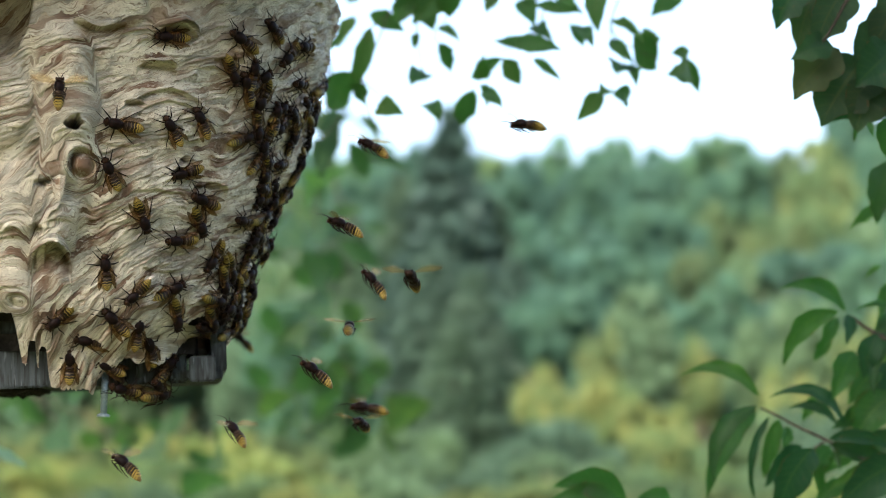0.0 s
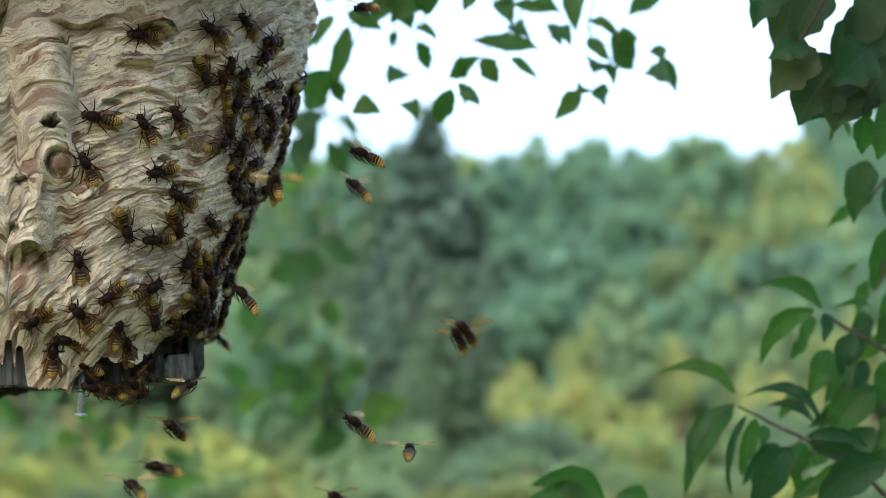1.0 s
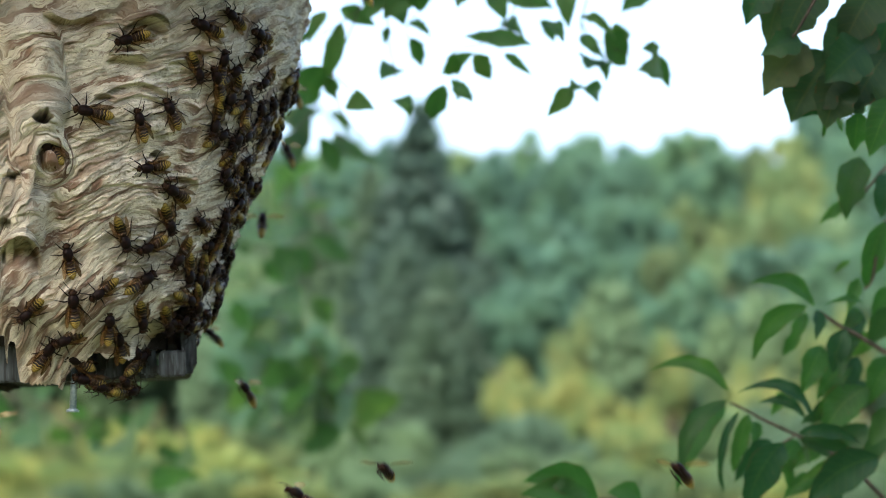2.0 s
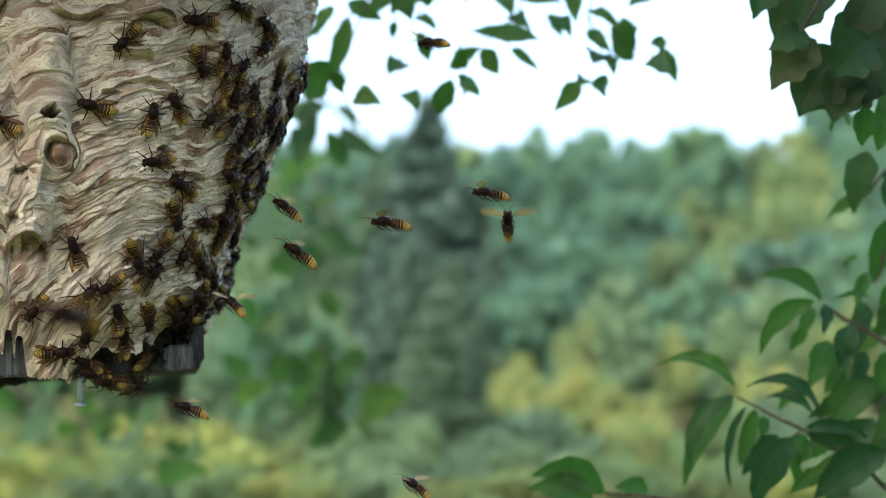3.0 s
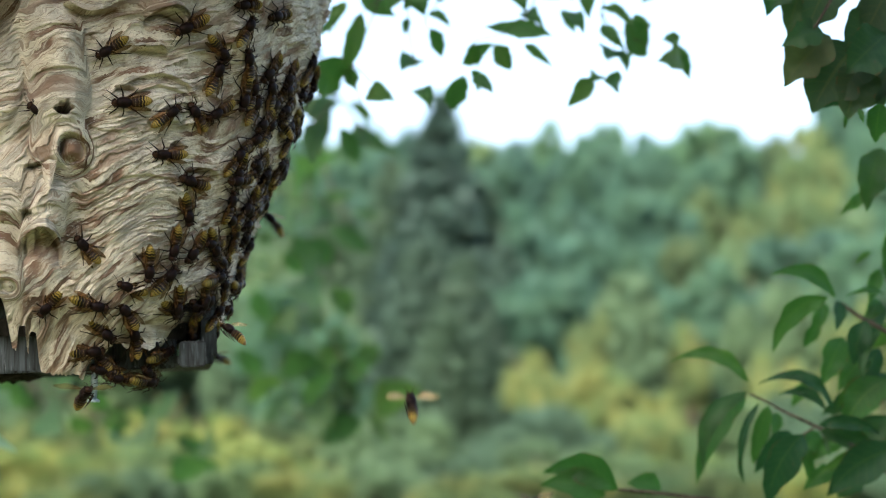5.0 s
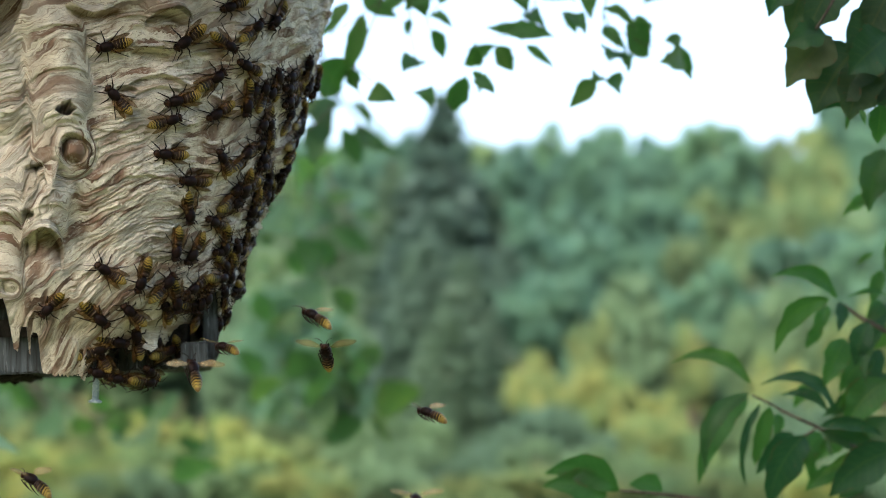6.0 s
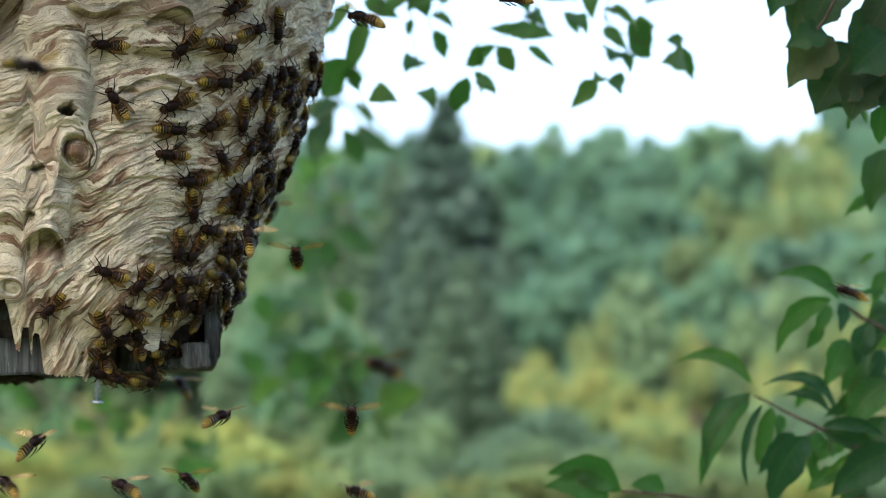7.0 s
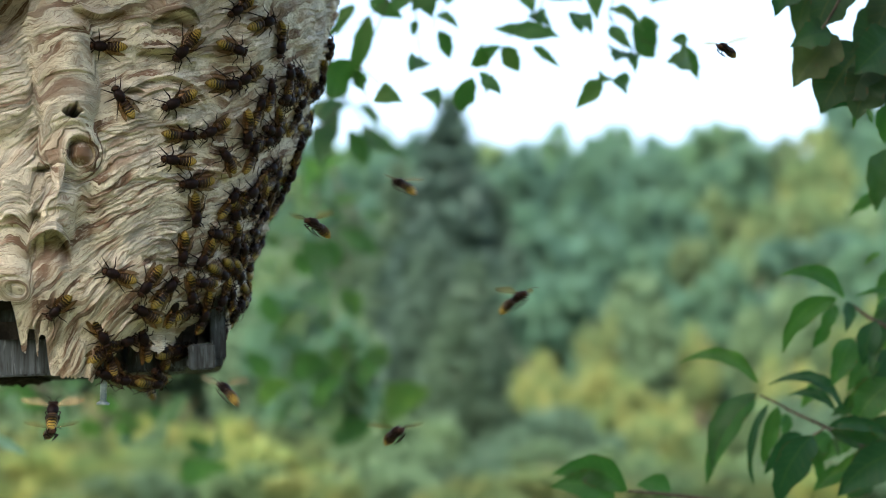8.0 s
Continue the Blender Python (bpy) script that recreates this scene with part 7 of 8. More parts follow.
    crawl((0, 61.6, 1.5181, 153), (1.5, 60.5, 1.5171, 144), (3, 61.5, 1.5159, 164), (4.5, 62.4, 1.5163, 154), (6, 61.5, 1.5185, 156), (8, 62.6, 1.5174, 155))
    # in the air: wing phase, then seconds, place, heading, pitch, roll
    fly(0.00, (0, -0.0419, 1.0500, 1.6652, 152, 24, 0), (0.2, -0.0599, 1.0500, 1.6587, 150, 26, 0), (0.5, -0.0774, 1.0500, 1.6519, 142, 34, 0), (1, -0.0867, 1.0500, 1.6417, 116, 44, 0), (1.3, -0.0896, 1.0500, 1.6359, 104, 51, 0), (1.55, -0.1046, 1.3000, 1.6675, 134, 58, 0), (1.8, -0.1539, 1.3600, 1.6742, 138, 58, 0), (2.07, -0.4725, 1.3600, 1.6742, 171, 42, 0), (2.33, -0.3800, 1.1000, 1.5783, 203, 26, 0), (2.6, -0.1655, 0.6200, 1.5441, 236, 11, 0), (3, -0.1209, 0.6200, 1.5332, 230, 5, 0), (3.3, -0.0925, 0.6200, 1.5114, 229, 11, 0), (3.5, -0.0766, 0.6200, 1.4943, 235, 16, 0), (3.8, -0.0567, 0.6200, 1.4718, 235, 16, 0), (4, -0.0395, 0.6200, 1.4466, 235, 16, 0), (4.45, -0.0307, 0.8350, 1.4297, 191, 19, 0), (4.9, -0.0218, 1.0500, 1.4129, 147, 22, 0), (5.4, -0.0226, 1.0500, 1.5117, 147, 22, 0), (5.8, -0.0598, 1.0500, 1.5451, 147, 22, 0), (6, -0.0701, 1.0500, 1.5552, 147, 22, 0), (6.2, -0.0811, 1.0500, 1.5676, 154, 34, 0), (6.5, -0.0961, 1.0500, 1.5882, 166, 45, 0), (6.7, -0.1081, 1.0500, 1.5990, 138, 51, 0), (7, -0.1117, 1.0500, 1.6024, 104, 51, 0), (7.25, -0.1353, 1.3000, 1.6271, 134, 58, 0), (7.5, -0.1861, 1.3600, 1.6332, 138, 58, 0), (8, -0.1861, 1.3600, 1.6332, 138, 58, 0))
    fly(1.70, (0, -0.0585, 1.0500, 1.6177, 169, 21, 0), (0.25, -0.0716, 1.0500, 1.6102, 169, 23, 0), (0.5, -0.0871, 1.0500, 1.5954, 169, 28, 0), (0.8, -0.1043, 1.0500, 1.5796, 142, 38, 0), (1, -0.1045, 1.0500, 1.5743, 166, 44, 0), (1.5, -0.0982, 1.0500, 1.5408, 113, 38, 0), (1.8, -0.1008, 1.0500, 1.5173, 126, 38, 0), (2.05, -0.1216, 1.3000, 1.5205, 155, 50, 0), (2.3, -0.1712, 1.3600, 1.5205, 164, 52, 0), (2.5, -0.4672, 1.3600, 1.5205, 185, 49, 0), (2.7, -0.4064, 1.1000, 1.3498, 206, 47, 0), (2.9, 0.5203, 1.1000, 1.3498, 227, 44, 0), (3.1, -0.2373, 1.1000, 1.3666, 249, 41, 0), (3.3, -0.2274, 1.0500, 1.4142, 270, 38, 0), (3.7, -0.2415, 1.0500, 1.4819, 263, 38, 0), (4, -0.2179, 1.0500, 1.4990, 264, 34, 0), (4.2, -0.2006, 1.0500, 1.4947, 264, 34, 0), (4.5, -0.1765, 1.0500, 1.4791, 260, 24, 0), (4.7, -0.1609, 1.0500, 1.4683, 260, 24, 0), (5.2, -0.1441, 1.0500, 1.4194, 260, 24, 0), (5.5, -0.1476, 1.0500, 1.4174, 213, 19, 0), (5.8, -0.1512, 1.0500, 1.4153, 166, 14, 0), (6.1, -0.1547, 1.0500, 1.4132, 118, 9, 0), (6.6, -0.1561, 1.0500, 1.4658, 118, 9, 0), (6.8, -0.1427, 1.0500, 1.4810, 86, 12, 0), (7, -0.1294, 1.0500, 1.4963, 55, 14, 0), (7.3, -0.1247, 1.0500, 1.4793, 61, 18, 0), (7.5, -0.1338, 1.0500, 1.4755, 61, 13, 0), (7.8, -0.1429, 1.0500, 1.4632, 61, 18, 0), (8, -0.1465, 1.0500, 1.4337, 61, 18, 0))
    fly(3.40, (0, -0.0415, 1.0500, 1.5840, 166, 45, 0), (0.2, -0.0310, 1.0500, 1.6051, 167, 38, 0), (0.4, -0.0229, 1.0500, 1.6190, 169, 28, 0), (0.5, -0.0211, 1.0500, 1.6257, 169, 28, 0), (1, -0.0373, 1.0500, 1.6393, 148, 36, 0), (1.5, -0.0694, 1.0500, 1.6568, 131, 44, 0), (1.7, -0.0785, 1.0500, 1.6603, 120, 51, 0), (1.95, -0.0939, 1.3000, 1.6975, 155, 58, 0), (2.2, -0.1428, 1.3600, 1.7056, 155, 58, 0), (2.58, -0.4736, 1.3600, 1.7056, 185, 46, 0), (2.96, -0.4064, 1.1000, 1.3498, 216, 35, 0), (3.34, 0.5203, 1.1000, 1.3498, 247, 23, 0), (3.72, -0.2899, 1.1000, 1.3666, 278, 12, 0), (4.1, -0.2787, 1.0500, 1.4454, 308, 0, 0), (4.5, -0.2349, 1.0500, 1.4567, 309, 5, 0), (4.7, -0.2267, 1.0500, 1.4486, 309, 5, 0), (5, -0.1999, 1.0500, 1.4160, 309, 5, 0), (5.23, -0.1364, 1.0500, 1.4151, 362, 10, 0), (5.47, -0.0728, 1.0500, 1.4142, 416, 14, 0), (5.7, -0.0093, 1.0500, 1.4133, 469, 18, 0), (6.2, -0.0100, 1.0500, 1.4824, 469, 18, 0), (6.5, -0.0370, 1.0500, 1.5066, 459, 18, 0), (6.7, -0.0437, 1.0500, 1.4924, 489, 9, 0), (7, -0.0438, 1.0500, 1.4529, 502, 9, 0), (7.2, -0.0841, 1.0500, 1.4268, 502, 9, 0), (8, -0.0841, 1.0500, 1.4268, 502, 9, 0))
    fly(5.10, (0, -0.0181, 1.0500, 1.5856, -103, 18, 0), (0.5, -0.0150, 1.0500, 1.6142, -94, 16, 0), (0.8, 0.0060, 1.0500, 1.5862, -100, 28, 0), (1, 0.0268, 1.0500, 1.5535, -122, 28, 0), (1.2, 0.0804, 1.0500, 1.5387, -111, 28, 0), (1.5, 0.0931, 1.0500, 1.5231, -105, 32, 0), (1.7, 0.1041, 1.0500, 1.5175, -111, 28, 0), (2.2, 0.1863, 1.0500, 1.4237, -135, 28, 0), (2.58, 0.1942, 1.1000, 1.3666, -120, 24, 0), (2.96, 0.5203, 1.1000, 1.3498, -106, 20, 0), (3.34, -0.4064, 1.1000, 1.3498, -91, 15, 0), (3.72, -0.4125, 1.1000, 1.5117, -77, 11, 0), (4.1, -0.2804, 1.0500, 1.5112, -62, 7, 0), (4.5, -0.2317, 1.0500, 1.5055, -66, 5, 0), (4.7, -0.2213, 1.0500, 1.5046, -62, 7, 0), (5.2, -0.2020, 1.0500, 1.5114, -54, 38, 0), (5.45, -0.2462, 1.3000, 1.5142, -25, 50, 0), (5.7, -0.3009, 1.3600, 1.5149, -16, 52, 0), (5.86, -0.4670, 1.3600, 1.5149, 13, 45, 0), (6.02, -0.4064, 1.1000, 1.3498, 43, 38, 0), (6.18, 0.5203, 1.1000, 1.3498, 72, 32, 0), (6.34, -0.2307, 1.1000, 1.3666, 101, 25, 0), (6.5, -0.2213, 1.0500, 1.4264, 131, 18, 0), (7, -0.2509, 1.0500, 1.4566, 131, 20, 0), (7.3, -0.2865, 1.0500, 1.4530, 131, 18, 0), (8, -0.2865, 1.0500, 1.4530, 131, 18, 0))
    fly(0.52, (0, -0.0555, 1.0500, 1.5575, 90, 13, 0), (0.5, -0.0250, 1.0500, 1.5215, 84, 14, 0), (1, -0.0069, 1.0500, 1.4842, 86, 18, 0), (1.5, -0.0068, 1.0500, 1.4680, 144, 32, 0), (1.9, 0.0019, 1.0500, 1.4314, 135, 28, 0), (2.7, 0.0013, 1.0500, 1.4290, 151, 28, 0), (3, -0.0020, 1.0500, 1.4576, 151, 28, 0), (3.5, -0.0202, 1.0500, 1.4657, 169, 30, 0), (4, -0.0500, 1.0500, 1.4942, 165, 26, 0), (4.5, -0.0842, 1.0500, 1.5279, 169, 19, 0), (4.7, -0.1021, 1.0500, 1.5379, 169, 20, 0), (4.95, -0.1157, 1.0500, 1.5447, 151, 28, 0), (5.2, -0.1395, 1.3000, 1.5554, 168, 30, 0), (5.45, -0.1894, 1.3600, 1.5580, 168, 30, 0), (5.6, -0.4685, 1.3600, 1.5580, 181, 24, 0), (5.75, -0.4064, 1.1000, 1.3498, 193, 18, 0), (5.9, 0.5203, 1.1000, 1.3498, 206, 12, 0), (6.05, 0.5377, 1.1000, 1.7079, 218, 6, 0), (6.2, 0.2157, 0.7200, 1.6361, 230, 0, 0), (6.4, 0.1694, 0.7200, 1.6200, 225, 0, 0), (6.5, 0.1371, 0.7200, 1.6059, 225, 0, 0), (6.6, 0.0920, 0.7200, 1.5879, 225, 0, 0), (6.8, 0.0286, 0.7200, 1.5513, 230, 6, 0), (7, -0.0212, 0.7200, 1.5175, 233, 9, 0), (7.2, -0.0687, 0.7200, 1.4867, 232, 12, 0), (7.4, -0.1012, 0.7200, 1.4499, 232, 12, 0), (8, -0.1012, 0.7200, 1.4499, 232, 12, 0))
    fly(2.22, (0, -0.0753, 1.0500, 1.5308, 168, 33, 0), (0.5, -0.0499, 1.0500, 1.5132, 169, 25, 0), (1, -0.0365, 1.0500, 1.4984, 168, 33, 0), (1.5, -0.0341, 1.0500, 1.4884, 169, 27, 0), (1.7, -0.0439, 1.0500, 1.4862, 169, 27, 0), (2.2, -0.0715, 1.0500, 1.4371, 169, 27, 0), (3.55, -0.0566, 1.0500, 1.4250, 214, 27, 0), (4.9, -0.0416, 1.0500, 1.4129, 260, 28, 0), (5.4, -0.0429, 1.0500, 1.5583, 260, 28, 0), (5.8, -0.0631, 1.0500, 1.5418, 262, 28, 0), (6, -0.0639, 1.0500, 1.5325, 264, 32, 0), (6.3, -0.0802, 1.0500, 1.5220, 265, 38, 0), (6.5, -0.0746, 1.0500, 1.5131, 285, 43, 0), (6.8, -0.0565, 1.0500, 1.5033, 277, 38, 0), (7, -0.0500, 1.0500, 1.4957, 272, 34, 0), (7.5, -0.0419, 1.0500, 1.4696, 272, 32, 0), (7.8, -0.0368, 1.0500, 1.4466, 272, 32, 0), (8, -0.0341, 1.0500, 1.4271, 272, 32, 0))
    fly(3.92, (0, -0.0409, 1.0000, 1.5095, 170, 3, 0), (0.2, -0.0742, 1.0000, 1.4953, 158, 17, 0), (0.4, -0.1033, 1.0000, 1.4828, 151, 32, 0), (0.5, -0.1136, 1.0000, 1.4760, 144, 36, 0), (0.8, -0.1326, 1.0000, 1.4373, 137, 26, 0), (1.02, -0.1450, 1.1000, 1.3666, 141, 28, 0), (1.24, 0.5203, 1.1000, 1.3498, 146, 29, 0), (1.46, 0.5461, 1.1000, 1.8799, 150, 31, 0), (1.68, -0.0342, 1.1000, 1.8651, 155, 32, 0), (1.9, -0.0325, 1.0500, 1.7925, 159, 34, 0), (2.4, -0.0334, 1.0500, 1.6498, 159, 34, 0), (2.8, -0.0715, 1.0500, 1.6282, 168, 31, 0), (3, -0.0794, 1.0500, 1.6218, 168, 32, 0), (3.5, -0.0935, 1.0500, 1.6177, 123, 51, 0), (3.8, -0.1003, 1.0500, 1.6153, 104, 51, 0), (4.05, -0.1214, 1.3000, 1.6425, 134, 58, 0), (4.3, -0.1709, 1.3600, 1.6489, 138, 58, 0), (4.42, -0.4716, 1.3600, 1.6489, 139, 49, 0), (4.54, -0.4064, 1.1000, 1.3498, 140, 39, 0), (4.66, 0.5203, 1.1000, 1.3498, 141, 30, 0), (4.78, 0.0668, 1.1000, 1.3666, 141, 20, 0), (4.9, 0.0640, 1.0500, 1.4130, 142, 11, 0), (5.4, 0.0639, 1.0500, 1.5052, 142, 11, 0), (5.8, 0.0103, 1.0500, 1.5053, 143, 13, 0), (6, -0.0015, 1.0500, 1.4985, 143, 13, 0), (6.2, -0.0157, 1.0500, 1.4886, 143, 13, 0), (6.5, -0.0548, 1.0500, 1.4771, 170, -8, 0), (6.6, -0.0750, 1.0500, 1.4725, 159, 0, 0), (6.8, -0.1285, 1.0500, 1.4646, 161, 9, 0), (7.1, -0.1892, 1.0500, 1.4266, 161, 9, 0), (8, -0.1892, 1.0500, 1.4266, 161, 9, 0))
    fly(5.62, (0, -0.0524, 1.1500, 1.5007, -106, 10, 0), (0.3, -0.0260, 1.1500, 1.5217, -108, 12, 0), (0.5, -0.0037, 1.1500, 1.5424, -123, 22, 0), (1, 0.0246, 1.1500, 1.5545, -115, 35, 0), (1.2, 0.0586, 1.1500, 1.5132, -142, 31, 0), (1.5, 0.0725, 1.1500, 1.4828, -168, 32, 0), (1.8, 0.0821, 1.1500, 1.4251, -168, 30, 0), (2.44, 0.0781, 1.1000, 1.3666, -204, 35, 0), (3.08, 0.5203, 1.1000, 1.3498, -239, 39, 0), (3.72, -0.4064, 1.1000, 1.3498, -274, 43, 0), (4.36, -0.4683, 1.3600, 1.5534, -309, 48, 0), (5, -0.2405, 1.3600, 1.5534, -344, 52, 0), (5.3, -0.1890, 1.3000, 1.5513, -335, 50, 0), (5.5, -0.1562, 1.0500, 1.5415, -306, 38, 0), (5.75, -0.1491, 1.0500, 1.5319, -276, 41, 0), (6, -0.1421, 1.0500, 1.5224, -245, 43, 0), (6.3, -0.1416, 1.0500, 1.5119, -258, 43, 0), (6.7, -0.1437, 1.0500, 1.5154, -238, 28, 0), (6.95, -0.1741, 1.3000, 1.5191, -225, 35, 0), (7.2, -0.2262, 1.3600, 1.5202, -221, 37, 0), (8, -0.2262, 1.3600, 1.5202, -221, 37, 0))
    fly(1.04, (0, -0.1219, 1.0500, 1.4957, 139, 38, 0), (0.25, -0.1341, 1.0500, 1.5083, 131, 44, 0), (0.5, -0.1414, 1.0500, 1.5217, 131, 44, 0), (0.75, -0.1403, 1.0500, 1.5215, 92, 32, 0), (1, -0.1392, 1.0500, 1.5214, 53, 20, 0), (1.5, -0.1431, 1.0500, 1.5215, 58, 28, 0), (1.75, -0.1740, 1.3000, 1.5257, 45, 35, 0), (2, -0.2259, 1.3600, 1.5259, 41, 37, 0), (3, -0.4673, 1.3600, 1.5259, 76, 29, 0), (4, -0.4679, 1.3600, 1.5406, 110, 20, 0), (5, -0.1627, 1.3600, 1.5406, 145, 12, 0), (5.3, -0.1146, 1.3000, 1.5390, 142, 11, 0), (5.5, -0.0961, 1.0500, 1.5316, 129, 9, 0), (6, -0.1223, 1.0500, 1.5374, 134, 7, 0), (6.3, -0.1237, 1.0500, 1.5419, 122, 28, 0), (6.55, -0.1493, 1.3000, 1.5520, 135, 35, 0), (6.8, -0.1997, 1.3600, 1.5544, 139, 37, 0), (8, -0.1997, 1.3600, 1.5544, 139, 37, 0))
    fly(2.74, (0, -0.1863, 1.0500, 1.4763, 153, 30, 0), (0.3, -0.2055, 1.0500, 1.4607, 153, 30, 0), (0.6, -0.2304, 1.0500, 1.4281, 153, 30, 0), (2, -0.0247, 1.0500, 1.4181, 168, 31, 0), (2.5, -0.0267, 1.0500, 1.5752, 168, 31, 0), (2.8, -0.0611, 1.0500, 1.5911, 168, 31, 0), (3, -0.0718, 1.0500, 1.5945, 165, 30, 0), (3.3, -0.0909, 1.0500, 1.5911, 142, 38, 0), (3.5, -0.1036, 1.0500, 1.5914, 132, 46, 0), (3.8, -0.1108, 1.0500, 1.5883, 120, 51, 0), (4.05, -0.1343, 1.3000, 1.6091, 155, 58, 0), (4.3, -0.1843, 1.3600, 1.6140, 155, 58, 0), (4.54, -0.4704, 1.3600, 1.6140, 155, 52, 0), (4.78, -0.4064, 1.1000, 1.3498, 154, 45, 0), (5.02, 0.5203, 1.1000, 1.3498, 154, 39, 0), (5.26, -0.2227, 1.1000, 1.3666, 154, 32, 0), (5.5, -0.2137, 1.0500, 1.4260, 154, 26, 0), (6, -0.2337, 1.0500, 1.4575, 154, 26, 0), (6.3, -0.2353, 1.0500, 1.4688, 156, 24, 0), (6.5, -0.2381, 1.0500, 1.4650, 166, 22, 0), (6.65, -0.2395, 1.0500, 1.4703, 123, 25, 0), (6.8, -0.2409, 1.0500, 1.4756, 80, 28, 0), (7, -0.2375, 1.0500, 1.4799, 53, 30, 0), (7.3, -0.2310, 1.0500, 1.4859, 83, 38, 0), (7.5, -0.2292, 1.0500, 1.4901, 97, 36, 0), (8, -0.2294, 1.0500, 1.4990, 99, 38, 0))
    fly(4.44, (0, 0.0510, 1.0500, 1.6785, 151, 4, 0), (0.2, 0.0167, 1.0500, 1.6775, 151, 4, 0), (0.4, -0.0216, 1.0500, 1.6761, 144, 5, 0), (0.5, -0.0374, 1.0500, 1.6747, 144, 7, 0), (1, -0.0320, 1.0500, 1.6590, 169, 21, 0), (1.5, -0.0619, 1.0500, 1.6910, 166, 43, 0), (1.7, -0.0720, 1.0500, 1.6962, 131, 44, 0), (1.95, -0.0859, 1.3000, 1.7419, 162, 55, 0), (2.2, -0.1346, 1.3600, 1.7520, 162, 55, 0), (2.92, -0.4752, 1.3600, 1.7520, 176, 47, 0), (3.64, -0.4064, 1.1000, 1.3498, 189, 40, 0), (4.36, 0.5203, 1.1000, 1.3498, 203, 32, 0), (5.08, -0.0167, 1.1000, 1.3666, 216, 24, 0), (5.8, -0.0160, 1.0500, 1.4133, 230, 16, 0), (6.3, -0.0167, 1.0500, 1.4692, 230, 16, 0), (6.5, -0.0382, 1.0500, 1.4732, 209, 5, 0), (6.7, -0.0436, 1.0500, 1.4627, 241, 18, 0), (7, -0.0238, 1.0500, 1.4267, 215, 18, 0), (8, -0.0238, 1.0500, 1.4267, 215, 18, 0))
    fly(6.14, (0, 0.0702, 0.7800, 1.7197, -135, 13, 0), (0.01, 0.0702, 0.7800, 1.7197, -135, 13, 0), (0.2, 0.0713, 0.7800, 1.6196, -135, 13, 0), (0.35, -0.0173, 0.7800, 1.6323, -144, 7, 0), (0.5, -0.0873, 0.7800, 1.6438, -162, 13, 0), (0.7, -0.1395, 0.7800, 1.6525, -162, 13, 0), (1, -0.2243, 0.7800, 1.6495, -162, 13, 0), (1.17, -0.4201, 1.1000, 1.7108, -166, 12, 0), (1.33, -0.4064, 1.1000, 1.3498, -171, 11, 0), (1.5, 0.5203, 1.1000, 1.3498, -176, 9, 0), (1.67, 0.5461, 1.1000, 1.8799, -180, 8, 0), (1.83, 0.0302, 1.1000, 1.8651, -185, 6, 0), (2, 0.0287, 1.0500, 1.7924, -190, 5, 0), (2.5, 0.0269, 1.0500, 1.6055, -190, 5, 0), (2.8, -0.0026, 1.0500, 1.6120, -190, 5, 0), (3, -0.0173, 1.0500, 1.6131, -190, 5, 0), (3.5, -0.0400, 1.0500, 1.5985, -191, 25, 0), (4, -0.0700, 1.0500, 1.5993, -204, 28, 0), (4.5, -0.0903, 1.0500, 1.6093, -214, 34, 0), (4.7, -0.0995, 1.0500, 1.6117, -218, 38, 0), (4.95, -0.1194, 1.3000, 1.6384, -194, 44, 0), (5.2, -0.1687, 1.3600, 1.6448, -194, 44, 0), (5.37, -0.4715, 1.3600, 1.6448, -214, 35, 0), (5.53, -0.4064, 1.1000, 1.3498, -234, 27, 0), (5.7, 0.5203, 1.1000, 1.3498, -255, 18, 0), (5.87, 0.5461, 1.1000, 1.8799, -275, 9, 0), (6.03, -0.0402, 1.1000, 1.8651, -295, 1, 0), (6.2, -0.0345, 0.9500, 1.7442, -315, -8, 0), (6.5, -0.0689, 0.9500, 1.7080, -323, -8, 0), (6.65, -0.0611, 0.9500, 1.7105, -288, 0, 0), (6.8, -0.0532, 0.9500, 1.7131, -254, 8, 0), (7, -0.0386, 0.9500, 1.7125, -209, 15, 0), (7.2, -0.0540, 0.9500, 1.7195, -209, 15, 0), (7.5, -0.0549, 0.9500, 1.7510, -209, 15, 0), (8, -0.0549, 0.9500, 1.7510, -209, 15, 0))
